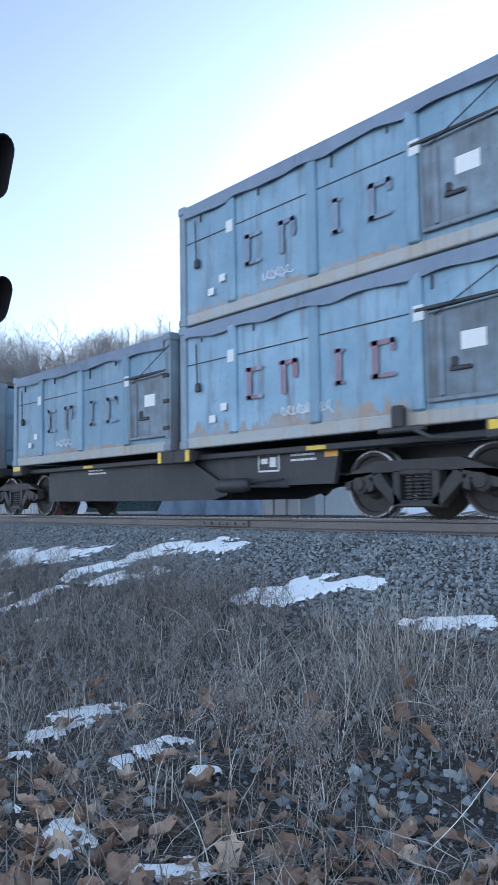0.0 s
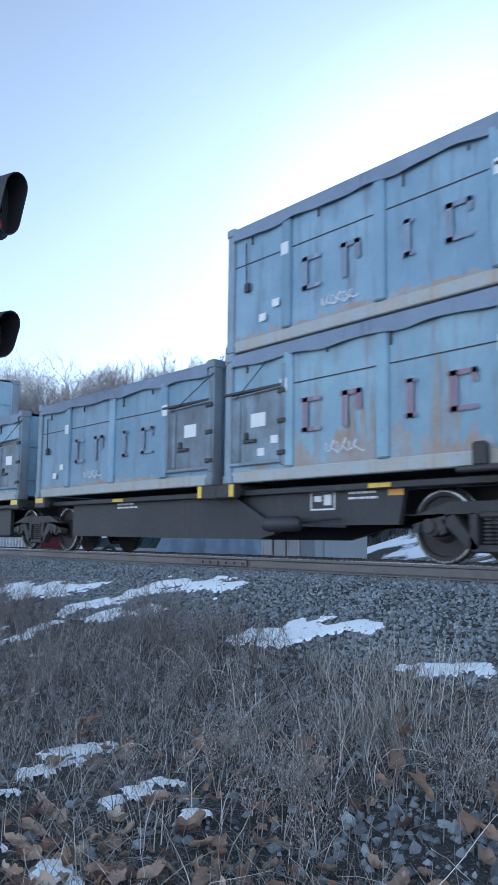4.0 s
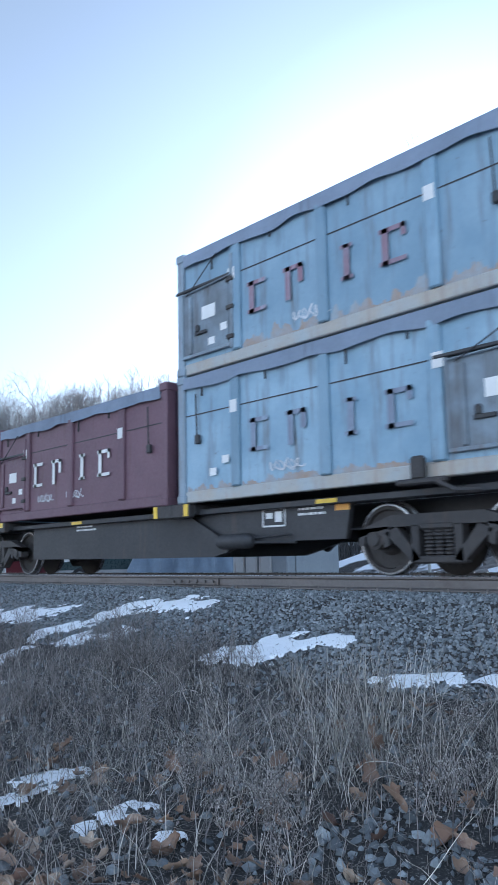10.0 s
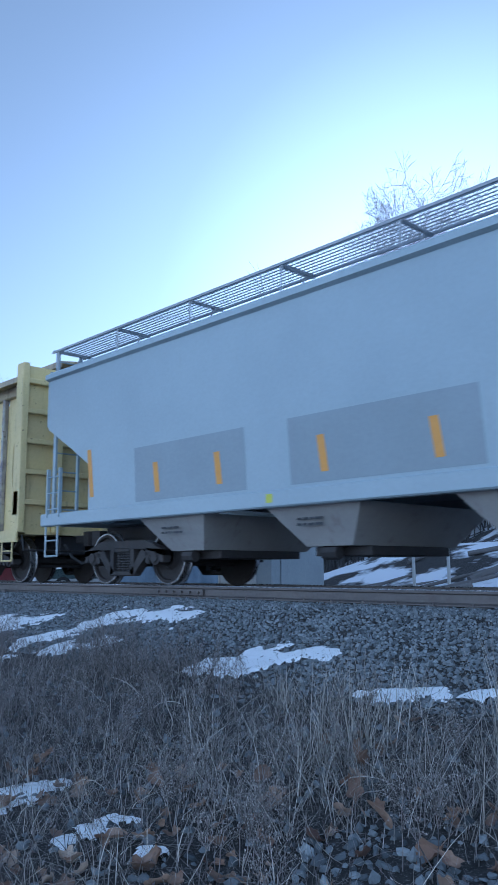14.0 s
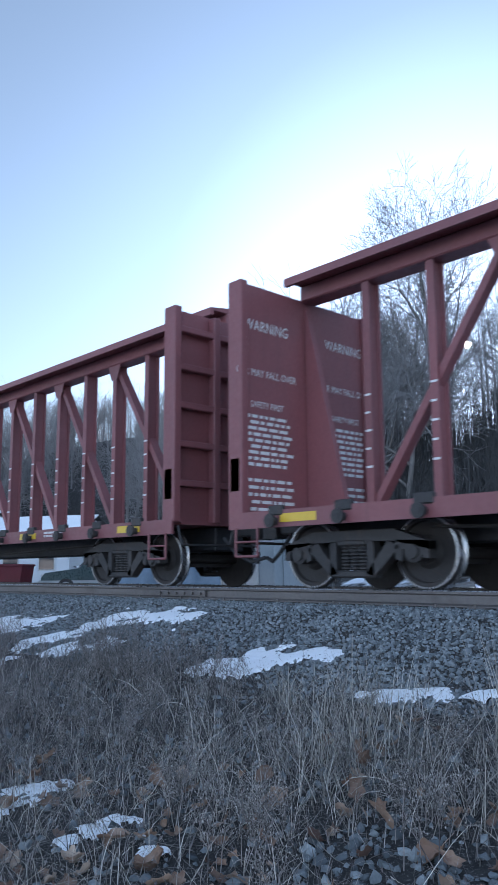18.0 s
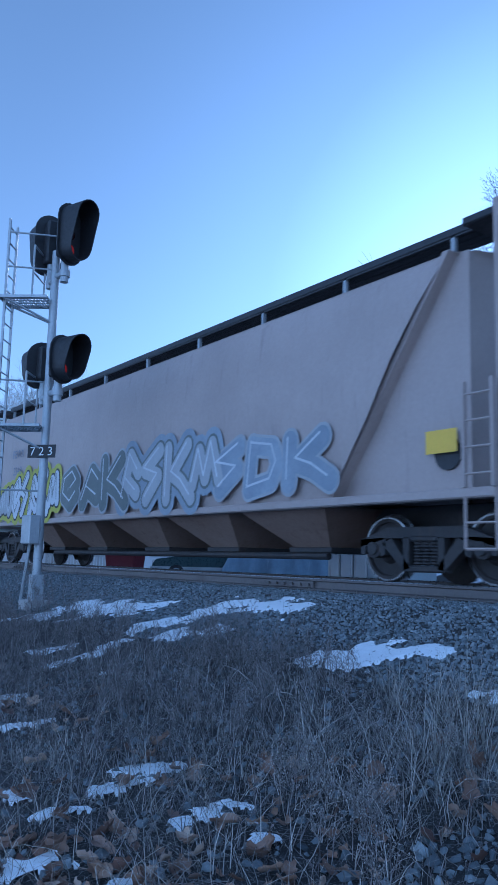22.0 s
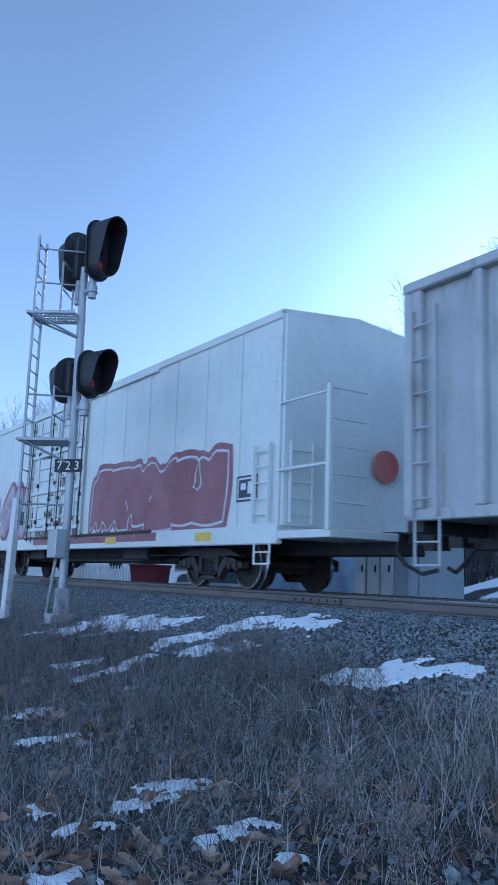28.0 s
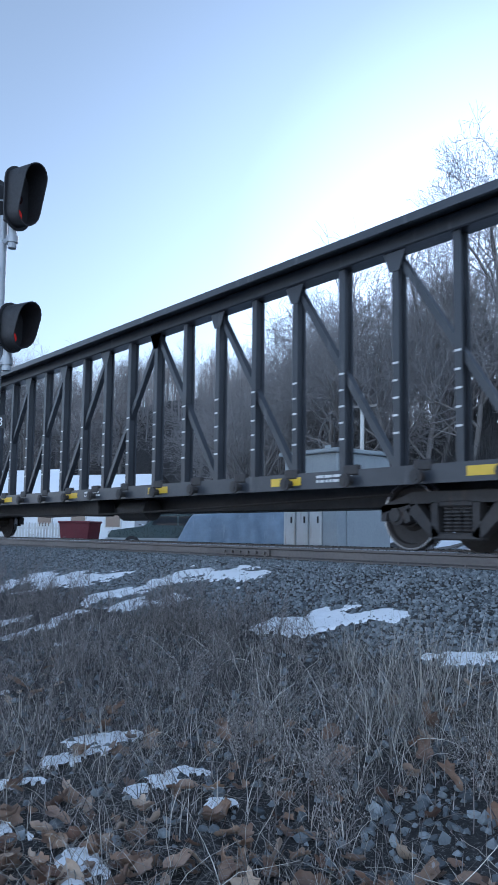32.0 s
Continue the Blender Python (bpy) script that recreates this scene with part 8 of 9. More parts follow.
def grassy(x, y):
    d, side = away(x, y)
    open_ground = step(3.2, 4.6, d) * (0.35 + 0.65 * step(-1.4, 0.4, side))
    stones = 1.0 - 0.85 * step(1.0, 0.4, np.hypot((x + 2.0) / 0.62, (y + 5.85) / 0.5))
    clump = 0.35 + 0.65 * step(-0.25, 0.4, np.sin(x * 3.1 + 1.7 * np.sin(y * 2.3)) * np.cos(y * 3.7 + x))
    return np.clip(step(-3.6, -4.25, y + 0.25 * np.sin(x * 2.1)) * open_ground * stones * clump, 0, 1)


def weedy(x, y):
    """Thick on the slope, thinning onto the ballast and under the stones at its foot."""
    return step(-3.5, -4.3, y + 0.3 * np.sin(x * 2.1)) * (1.0 - 0.8 * step(1.0, 0.4, np.hypot((x + 2.0) / 0.62, (y + 5.85) / 0.5)))


tufts(560, (-7.5, -0.8, -7.4, -3.6), (6, 15), (0.08, 0.32), 41, "dry_grass", "tangled dry tan grass on the slope beside the track", 0.0022, 1.8, dense=grassy)
tufts(120, (-4.6, -1.4, -6.0, -4.0), (6, 16), (0.22, 0.5), 42, "dry_grass", "taller bleached grass in loose tufts", 0.0024, 1.3, dense=grassy)
tufts(700, (-14.0, -5.0, -7.6, -3.9), (6, 14), (0.08, 0.3), 43, "dry_grass", "matted brown grass and weeds farther along", 0.0034, 1.0, STEM, dense=grassy)
tufts(13, (-3.45, -2.9, -5.2, -4.6), (6, 12), (0.4, 0.75), 44, "tall_grass", "tall straw-coloured grass stalks", 0.0024, 0.45)
tufts(6, (-2.55, -2.25, -4.5, -4.1), (8, 14), (0.45, 0.8), 45, "tall_grass", "tall straw-coloured grass stalks", 0.0032, 0.3)
tufts(7, (-2.45, -1.8, -5.6, -5.0), (6, 12), (0.3, 0.6), 46, "tall_grass", "tall straw-coloured grass stalks", 0.0024, 1.1)
tufts(760, (-5.5, -0.9, -8.0, -4.6), (2, 6), (0.05, 0.28), 47, "dead_stalks", "flattened dead stalks among the leaves", 0.0024, 2.2, dense=weedy)
tufts(900, (-6.5, -1.2, -7.2, -4.2), (3, 8), (0.06, 0.22), 48, "dead_stalks", "dark matted stalks of last year's weeds", 0.0024, 1.8, STEM, dense=weedy)


def tangle(n, area, length, seed, name, label, mat, width, rise, curl, dense=None, bits=0.0):
    """Wiry stems that bend every way, in one mesh; withered leaflets along them in another."""
    rs = np.random.RandomState(seed)
    x, y = area[0] + (area[1] - area[0]) * rs.rand(n), area[2] + (area[3] - area[2]) * rs.rand(n)
    clump = 0.25 + 0.75 * step(-0.1, 0.55, np.sin(x * 4.3 + 2.1 * np.sin(y * 3.1)) * np.cos(y * 4.9 + 1.3 * np.sin(x * 2.2)))
    keep = rs.rand(n) < clump * (dense(x, y) if dense is not None else 1.0)
    x, y = x[keep], y[keep]
    n, segs = len(x), 6
    ang, el = rs.rand(n) * 6.283, radians(90) * np.clip(rise + 0.28 * rs.randn(n), 0.02, 0.98)
    d = np.stack([np.cos(ang) * np.cos(el), np.sin(ang) * np.cos(el), np.sin(el)], -1)
    L = (length[0] + (length[1] - length[0]) * rs.rand(n) ** 1.7)[:, None] / segs
    pts = [np.stack([x, y, lie(x, y) - 0.01], -1)]
    turn = rs.randn(n, 3) * curl * 0.5
    for k in range(segs):
        d = d + turn + rs.randn(n, 3) * curl * 0.6 - np.array([0, 0, 0.07 * k * curl])
        d /= np.linalg.norm(d, axis=1)[:, None]
        q = pts[-1] + d * L
        q[:, 2] = np.maximum(q[:, 2], lie(q[:, 0], q[:, 1]) + 0.006)
        pts.append(q)
    P = np.stack(pts, 1)
    side = np.cross(P[:, -1] - P[:, 0], rs.randn(n, 3))
    side /= np.linalg.norm(side, axis=1)[:, None] + 1e-9
    w = (width * (0.5 + rs.rand(n)))[:, None, None] * (1 - 0.75 * np.linspace(0, 1, segs + 1))[None, :, None]
    vs = np.stack([P - side[:, None] * w, P + side[:, None] * w], 2).reshape(-1, 3)
    k = np.arange(n) * (segs + 1) * 2
    fs = np.stack([np.stack([k + 2 * j, k + 2 * j + 1, k + 2 * j + 3, k + 2 * j + 2], -1) for j in range(segs)], 1).reshape(-1, 4)
    me = bpy.data.meshes.new(name)
    me.from_pydata(vs.tolist(), [], fs.tolist())
    me.materials.append(mat)
    tagged(new(name, me), label, "weeds", kind="stuff")
    m = int(n * bits)
    if m:
        who, at = rs.randint(0, n, m), rs.randint(1, segs + 1, m)
        c = P[who, at] + rs.randn(m, 3) * 0.008
        a, b = rs.randn(m, 3), rs.randn(m, 3)
        a /= np.linalg.norm(a, axis=1)[:, None]
        b /= np.linalg.norm(b, axis=1)[:, None]
        r = (0.0025 + 0.0065 * rs.rand(m) ** 2)[:, None]
        vs = np.stack([c - a * r * 1.7, c + b * r * 0.8, c + a * r * 1.7, c - b * r * 0.8], 1).reshape(-1, 3)
        me = bpy.data.meshes.new("withered_leaflets")
        me.from_pydata(vs.tolist(), [], (np.arange(m * 4).reshape(-1, 4)).tolist())
        me.materials.append(CRUMB)
        tagged(new("withered_leaflets", me), "small withered leaflets and seeds on dead weeds", "weeds", kind="stuff")


tangle(11000, (-8.5, -0.8, -7.9, -3.7), (0.10, 0.42), 81, "wiry_stems", "dark wiry tangle of last year's weed stems", STEM, 0.0016, 0.45, 0.35, weedy, 2.6)
tangle(5200, (-7.5, -0.8, -7.6, -3.9), (0.16, 0.55), 82, "bent_grass", "bleached grass bent over in a loose tangle", STRAW, 0.0017, 0.62, 0.26, weedy, 0.5)
tangle(5000, (-13.0, -6.0, -7.4, -3.4), (0.15, 0.55), 83, "wiry_stems", "reddish-brown weed stems farther along the slope", STEM, 0.0026, 0.62, 0.28, weedy, 2.0)
tangle(700, (-12.0, -1.5, -4.4, -2.6), (0.08, 0.3), 84, "wiry_stems", "thin stray weed stems in the edge of the ballast", STEM, 0.0016, 0.7, 0.22, None, 1.0)


def weeds(spots, seed, name, label, fluffy):
    """Branched dead weeds: stems in one mesh, their seed heads in another."""
    rs, tb, heads = random.Random(seed), Tubes(), []
    for x, y, h in spots:
        z = float(lie(x, y))
        for k in range(rs.randrange(2, 6)):
            p = Vector((x + rs.gauss(0, 0.05), y + rs.gauss(0, 0.05), z))
            d = Vector((rs.gauss(0, 0.22), rs.gauss(0, 0.22), 1)).normalized()
            hh = h * spread(rs, 0.6, 1.1)
            prev = p
            for j in range(5):
                d = (d + Vector((rs.gauss(0, 0.1), rs.gauss(0, 0.1), 0))).normalized()
                q = prev + d * hh / 5
                tb.put(tuple(prev), tuple(q), 0.0034 * (1 - j / 7), 0.0034 * (1 - (j + 1) / 7))
                if j >= 1:
                    for _ in range(3):
                        e = (d + Vector((rs.gauss(0, 0.8), rs.gauss(0, 0.8), 0.25))).normalized()
                        r = q + e * hh * spread(rs, 0.10, 0.26)
                        tb.put(tuple(q), tuple(r), 0.0017, 0.0009)
                        for _ in range(3):
                            g = q.lerp(r, spread(rs, 0.4, 1.0))
                            g2 = g + Vector((rs.gauss(0, 0.025), rs.gauss(0, 0.025), spread(rs, 0.0, 0.05)))
                            tb.put(tuple(g), tuple(g2), 0.001, 0.0007)
                            if fluffy:
                                heads.append(g2)
                prev = q
    tagged(new(name, tb.mesh(name, STEM, 3)), label, "weeds", kind="stuff")
    if heads:
        s = Shape()
        for g in heads:
            r = spread(rs, 0.0025, 0.005)
            s.add([g + Vector(o) * r for o in ((1, 0, 0), (-1, 0, 0), (0, 1, 0), (0, -1, 0), (0, 0, 1.2), (0, 0, -1))], [(0, 2, 4), (2, 1, 4), (1, 3, 4), (3, 0, 4), (2, 0, 5), (1, 2, 5), (3, 1, 5), (0, 3, 5)])
        tagged(new("seed_heads", s.mesh("seed_heads", FLUFF, 0)), "small pale seed heads on dead weeds", "weeds", kind="stuff")


rng = random.Random(51)
spots = [(spread(rng, -7.5, -1.6), spread(rng, -6.8, -4.2), spread(rng, 0.2, 0.42)) for _ in range(30)]
spots += [(spread(rng, -3.4, -2.4), spread(rng, -6.6, -5.6), spread(rng, 0.18, 0.34)) for _ in range(7)]
weeds(spots, 52, "dead_weeds", "dead branching weeds with pale seed heads", True)
spots = [(spread(rng, -10.5, -4.4), spread(rng, -6.6, -3.9), spread(rng, 0.25, 0.55)) for _ in range(150)]
spots += [(spread(rng, -7.2, -6.6), spread(rng, -4.4, -3.9), spread(rng, 0.35, 0.6)) for _ in range(16)]
spots += [(spread(rng, -11.6, -9.9), spread(rng, -5.4, -4.0), spread(rng, 0.5, 0.95)) for _ in range(26)]
weeds(spots, 53, "brown_weeds", "fine reddish-brown dead weeds", False)


def leaf_mesh(seed):
    """A dry leaf: shallow uneven lobes, folded along its rib and curled at the rim, with a stalk."""
    rs = random.Random(seed)
    n, lobes, ph = 20, rs.choice((3, 5, 5)), rs.random() * 0.5
    fold, curl, cup = spread(rs, 0.15, 0.9), spread(rs, 0.2, 1.1), spread(rs, -0.3, 0.6)
    wide = spread(rs, 0.6, 1.0)
    pts = [(0, -0.05, 0.0)]
    for ring in (0.45, 0.8, 1.0):
        for i in range(n):
            t = 2 * math.pi * i / n
            r = 0.5 * (1 - 0.36 * abs(math.sin(lobes * t / 2 + ph)) ** 1.3 + spread(rs, -0.1, 0.08)) * ring
            x, y = r * math.cos(t) * wide, r * math.sin(t) * 1.15
            z = fold * abs(x) * 0.6 + cup * y * y + (curl * (ring - 0.8) * spread(rs, 0.3, 1.0) if ring > 0.8 else 0) + 0.05 * math.sin(7 * x + ph * 9) * math.cos(6 * y)
            pts.append((x, y, z))
    fs = [(0, 1 + i, 1 + (i + 1) % n) for i in range(n)]
    for k in (0, 1):
        fs += [(1 + k * n + i, 1 + (k + 1) * n + i, 1 + (k + 1) * n + (i + 1) % n, 1 + k * n + (i + 1) % n) for i in range(n)]
    s = Shape().add(pts, fs)
    s.add([(-0.015, -0.45, 0.0), (0.015, -0.45, 0.0), (0.03, -0.95, 0.08), (0.01, -0.95, 0.08)], [(0, 1, 2, 3)])
    return s


LEAF_ONE = worn("dry_fallen_leaf", (0.36, 0.25, 0.18), (0.20, 0.12, 0.085), (0.09, 0.05, 0.04), 0.5, 0.75, grain=9.0, patch=2.0, streak=False, vary=0.45)
leaf_kinds = [leaf_mesh(k).mesh("leaf", LEAF_ONE, 60) for k in range(12)]
litter = thing("leaf_litter", "curled dry brown maple leaves lying on the ground", "leaves", kind="stuff")
rng = random.Random(61)


def leaf_spot(r):
    """More leaves close by than farther up the slope."""
    c, s = math.cos(radians(49)), math.sin(radians(49))
    while True:
        d, side = spread(r, 2.5, 5.4), spread(r, -2.4, 1.5)
        x, y = -s * d + c * side, EYE_Y + c * d + s * side
        stones = math.hypot((x + 2.0) / 0.62, (y + 5.85) / 0.5) < 0.9
        if r.random() < max(0.05, min(1.0, (4.15 - d) / 1.0)) * (0.15 if stones else 1.0):
            return x, y


for i in range(165):
    x, y = leaf_spot(rng)
    size = spread(rng, 0.07, 0.155)
    m = Matrix.LocRotScale((x, y, float(lie(x, y)) + spread(rng, 0.005, 0.06)), Euler((spread(rng, -0.7, 0.7), spread(rng, -0.7, 0.7), rng.random() * 6.28)), (size, size, size))
    part("leaf", leaf_kinds[rng.randrange(12)], None, litter, at=m)
for x, y, size, rx, rz in ((-3.17, -5.58, 0.13, 0.5, 0.4), (-2.36, -5.64, 0.15, 0.9, 2.4), (-3.02, -5.0, 0.12, 1.1, 1.0), (-2.85, -5.15, 0.13, 1.0, 3.9), (-4.7, -6.0, 0.17, 0.6, 5.0), (-2.62, -5.5, 0.12, 1.0, 0.7)):
    part("leaf", leaf_kinds[rng.randrange(12)], None, litter, at=Matrix.LocRotScale((x, y, float(lie(x, y)) + 0.09), Euler((rx, 0.2, rz)), (size,) * 3))
s = Shape()
for i in range(420):
    x, y = leaf_spot(rng)
    q = leaf_mesh(200 + i % 40)
    size, m = spread(rng, 0.05, 0.13), Euler((spread(rng, -0.9, 0.9), spread(rng, -0.9, 0.9), rng.random() * 6.28)).to_matrix()
    o = Vector((x, y, float(lie(x, y)) + spread(rng, 0.0, 0.035)))
    s.add([o + m @ (Vector(p) * size) for p in q.v], q.f)
part("leaf_scraps", s, LEAF, litter, "broken leaf scraps", smooth=60)["kind"] = "stuff"
# the same cover goes on around and behind the standpoint
tufts(900, (-30.0, -7.5, -11.5, -4.2), (5, 11), (0.1, 0.35), 71, "dry_grass", "dry grass farther along the verge", 0.0036, 0.9)
tufts(900, (-0.8, 16.0, -11.5, -4.2), (5, 11), (0.1, 0.35), 72, "dry_grass", "dry grass farther along the verge", 0.0036, 0.9)
tufts(500, (-8.0, -0.8, -12.5, -8.9), (5, 11), (0.08, 0.25), 73, "dry_grass", "dry grass on the open ground", 0.0034, 1.2)
s, rng = Shape(), random.Random(75)
for i in range(700):
    x, y = spread(rng, -9.0, 6.0), spread(rng, -11.5, -5.5)
    q = leaf_mesh(300 + i % 30)
    size, m = spread(rng, 0.06, 0.16), Euler((spread(rng, -0.7, 0.7), spread(rng, -0.7, 0.7), rng.random() * 6.28)).to_matrix()
    o = Vector((x, y, float(lie(x, y)) + spread(rng, 0.01, 0.05)))
    s.add([o + m @ (Vector(p) * size) for p in q.v], q.f)
part("leaf_scraps", s, LEAF, litter, "scattered dry leaves", smooth=60)["kind"] = "stuff"

# ---- wayside signal, marker post ----
SX, SY = -13.55, -3.55
SZ = float(lie(SX, SY))
sig = thing("railway_signal", "grey steel signal mast with two black light heads and ladder", "signal")
sig.matrix_basis = pose(SX, SY, 0)
LENS = worn("dark_red_lens", (0.035, 0.004, 0.005), None, (0.05, 0.0, 0.0), 0.1, 0.15, vary=0)


def lit_lens():
    m, n, l, b = nodes_of("dim_red_lamp")
    b.inputs["Base Color"].default_value = (0.22, 0.02, 0.02, 1)
    b.inputs["Emission Color"].default_value = (1.0, 0.05, 0.03, 1)
    b.inputs["Emission Strength"].default_value = 0.06
    b.inputs["Roughness"].default_value = 0.2
    return m


LAMP = lit_lens()
part("mast", Shape().cyl((0, 0, SZ - 0.1), (0, 0, 5.75), 0.075, 16), GALV, sig)
s = Shape().box(-0.22, 0.22, -0.22, 0.22, SZ - 0.2, SZ + 0.12, 0.02)
part("footing", s, HOPPER_BIN, sig, "concrete footing")
s = Shape().prism([(-0.12, SZ + 0.1), (0.12, SZ + 0.1), (0.08, SZ + 0.55), (-0.08, SZ + 0.55)], "y", -0.1, 0.1)
part("base", s, GALV, sig)
part("junction_box", Shape().box(-0.2, 0.2, -0.26, -0.06, 0.42, 0.92, 0.02), GALV, sig, "grey steel junction box")
n = part("number_plate", Shape().box(-0.27, 0.27, -0.105, -0.09, 1.93, 2.16, 0.004), SIGNAL_BLACK, sig, "black plate with white figures")
n.matrix_basis = pose(0, 0, 0, 0, 0, 40)
for k, ch in enumerate("723"):
    t = part("figure", text_mesh(ch, 0.22, WHITE), None, n, at=pose(-0.17 + k * 0.17, -0.109, 1.97, 90, 0, 0))


def stadium(w, h, z, n=9):
    """Upright outline with round ends, as x, z."""
    up = [(w * math.cos(math.pi * i / n), z + h - w + w * math.sin(math.pi * i / n)) for i in range(n + 1)]
    return up + [(-x, 2 * z - q) for x, q in up]


def head(z, tall, red):
    """Oval backboard with one long hood round its lamps; it faces -y."""
    h = part("signal_head", Shape().box(-0.13, 0.13, -0.05, 0.16, z - tall * 0.36, z + tall * 0.36, 0.03), SIGNAL_BLACK, sig, "black light head with oval backboard and long hood")
    part("backboard", Shape().prism(stadium(0.30, tall / 2, z), "y", -0.075, -0.05), SIGNAL_BLACK, h)
    s, a, b = Shape(), stadium(0.25, tall / 2 - 0.05, z), stadium(0.232, tall / 2 - 0.068, z)
    n = len(a)
    vs = [(x, -0.07, q) for x, q in a] + [(x, -0.60 + 0.30 * (z + tall / 2 - q) / tall, q) for x, q in a] + [(x, -0.60 + 0.30 * (z + tall / 2 - q) / tall, q) for x, q in b] + [(x, -0.07, q) for x, q in b]
    s.add(vs, [(k * n + i, k * n + (i + 1) % n, (k + 1) * n + (i + 1) % n, (k + 1) * n + i) for k in range(3) for i in range(n)])
    part("hood", s, SIGNAL_BLACK, h)
    rows = (0.29, 0.0, -0.29) if tall > 1 else (0.17, -0.17)
    for k, dz in enumerate(rows):
        s = Shape().lathe([(-0.08, 0.0), (-0.095, 0.06), (-0.08, 0.105)], "y", (0, 0, z + dz), 16)
        part("lens", s, LAMP if red and k == len(rows) - 1 else LENS, h)
    return h


for z, tall in ((5.99, 1.16), (3.67, 0.88)):
    a = head(z, tall, True)
    a.matrix_basis = pose(0.30, 0.07, 0, 0, 0, 110)
    b = head(z, tall, False)
    b.matrix_basis = pose(-0.30, 0.0, 0, 0, 0, -90)
    s = Shape().cyl((0, 0, z - tall * 0.5 - 0.14), (0.26, 0.07, z - tall * 0.5 - 0.14), 0.06, 10).cyl((0.26, 0.07, z - tall * 0.5 - 0.3), (0.26, 0.07, z - tall * 0.36), 0.075, 12).cyl((0.26, 0.07, z - tall * 0.5 - 0.2), (0.26, 0.07, z - tall * 0.5 - 0.08), 0.1, 12)
    s.cyl((0, 0, z - tall * 0.5 - 0.2), (-0.26, 0, z - tall * 0.5 - 0.2), 0.055, 10).cyl((-0.26, 0, z - tall * 0.5 - 0.3), (-0.26, 0, z - tall * 0.36), 0.065, 12)
    part("bracket", s, GALV, sig, "steel pipe bracket")
    # work platform with grating, brace and rail
    zp = z - 1.2
    pl = part("platform", Shape().box(-0.9, -0.02, -0.34, -0.30, zp - 0.02, zp + 0.03).box(-0.9, -0.02, 0.30, 0.34, zp - 0.02, zp + 0.03).box(-0.92, -0.88, -0.34, 0.34, zp - 0.02, zp + 0.03), GALV, sig, "steel grating platform")
    pl.matrix_basis = pose(0, 0, 0, 0, 0, 52)
    s = Shape()
    for k in range(14):
        x = -0.86 + k * 0.062
        s.box(x - 0.006, x + 0.006, -0.3, 0.3, zp - 0.01, zp + 0.02)
    for k in range(4):
        s.box(-0.88, -0.02, -0.22 + k * 0.147, -0.21 + k * 0.147, zp - 0.012, zp + 0.018)
    part("grating", s, GALV, pl)
    s = Shape()
    grab(s, [(-0.85, -0.32, zp), (0.0, -0.05, zp - 0.4)], 0.022)
    grab(s, [(-0.85, 0.32, zp), (0.0, 0.05, zp - 0.4)], 0.022)
    part("brace", s, GALV, pl)
    s = Shape()
    for y in (-0.33, 0.33):
        grab(s, [(-0.3, y, zp), (-0.3, y, zp + 0.95)], 0.02)
    grab(s, [(-0.3, -0.33, zp + 0.95), (-0.3, 0.33, zp + 0.95)], 0.02)
    grab(s, [(-0.3, -0.33, zp + 0.45), (-0.3, 0.33, zp + 0.45)], 0.016)
    part("guard_rail", s, GALV, pl)
lad = part("ladder", Shape().box(-1.02, -0.98, -0.22, -0.18, 0.9, 6.3).box(-1.02, -0.98, 0.18, 0.22, 0.9, 6.3), GALV, sig, "galvanised access ladder")
lad.matrix_basis = pose(0.105, 0.134, 0, 0, 0, 52)
rung = Shape().cyl((-1.0, -0.2, 0), (-1.0, 0.2, 0), 0.012, 6).mesh("rung", GALV, 40)
for k in range(18):
    part("rung", rung, None, lad, at=(0, 0, 1.05 + k * 0.3))
for z in (1.35, 3.3, 5.4, 6.05):
    part("standoff", Shape().cyl((-1.0, -0.2, z), (-0.17, 0, z), 0.016, 6), GALV, lad)
s = Shape()
grab(s, [(-0.16, -0.1, 0.42), (-0.2, -0.12, 0.1), (-0.32, -0.15, SZ + 0.05)], 0.03)
part("cable_conduit", s, GALV, sig)
post = thing("marker_post", "white-painted square marker post leaning beside the signal", "post")
part("post", Shape().box(-0.07, 0.07, -0.07, 0.07, -0.15, 2.3, 0.01), WHITE, post)
post.matrix_basis = pose(-15.7, -3.85, float(lie(-15.7, -3.85)), 0, 2.5, 20)

# ---- beyond the track: relay hut, parked car, sheeted load, house, fence, posts ----
HUT = worn("weathered_grey_metal", (0.34, 0.37, 0.38), (0.29, 0.32, 0.33), (0.2, 0.19, 0.18), 0.25, 0.6, vary=0)
HUTW = worn("white_metal_doors", (0.62, 0.62, 0.6), (0.50, 0.49, 0.46), (0.30, 0.20, 0.14), 0.5, 0.55)
hut = thing("relay_hut", "grey metal railway relay hut with white cabinet doors", "hut")
hz = float(lie(-15.2, 6.3))
part("body", Shape().box(-16.2, -14.2, 5.4, 7.35, hz - 0.05, 2.22, 0.03), HUT, hut)
rf = part("roof", Shape().box(-16.32, -14.08, 5.28, 7.47, 2.22, 2.32, 0.02), HUT, hut)
part("roof_vent", Shape().box(-15.3, -15.1, 6.0, 6.2, 2.32, 2.5, 0.02), HUT, rf)
part("antenna", Shape().cyl((-14.5, 5.6, 2.32), (-14.5, 5.6, 3.0), 0.015, 6).box(-14.56, -14.44, 5.54, 5.66, 2.32, 2.48), STEEL_DARK, hut)
for k in range(3):
    d = part("door", Shape().box(-16.15 + k * 0.5, -15.72 + k * 0.5, 5.33, 5.4, hz + 0.05, 1.5, 0.02), HUTW, hut, "white metal cabinet door")
    part("handle", Shape().box(-15.84 + k * 0.5, -15.8 + k * 0.5, 5.30, 5.34, 0.45, 0.62, 0.005), STEEL_DARK, d)
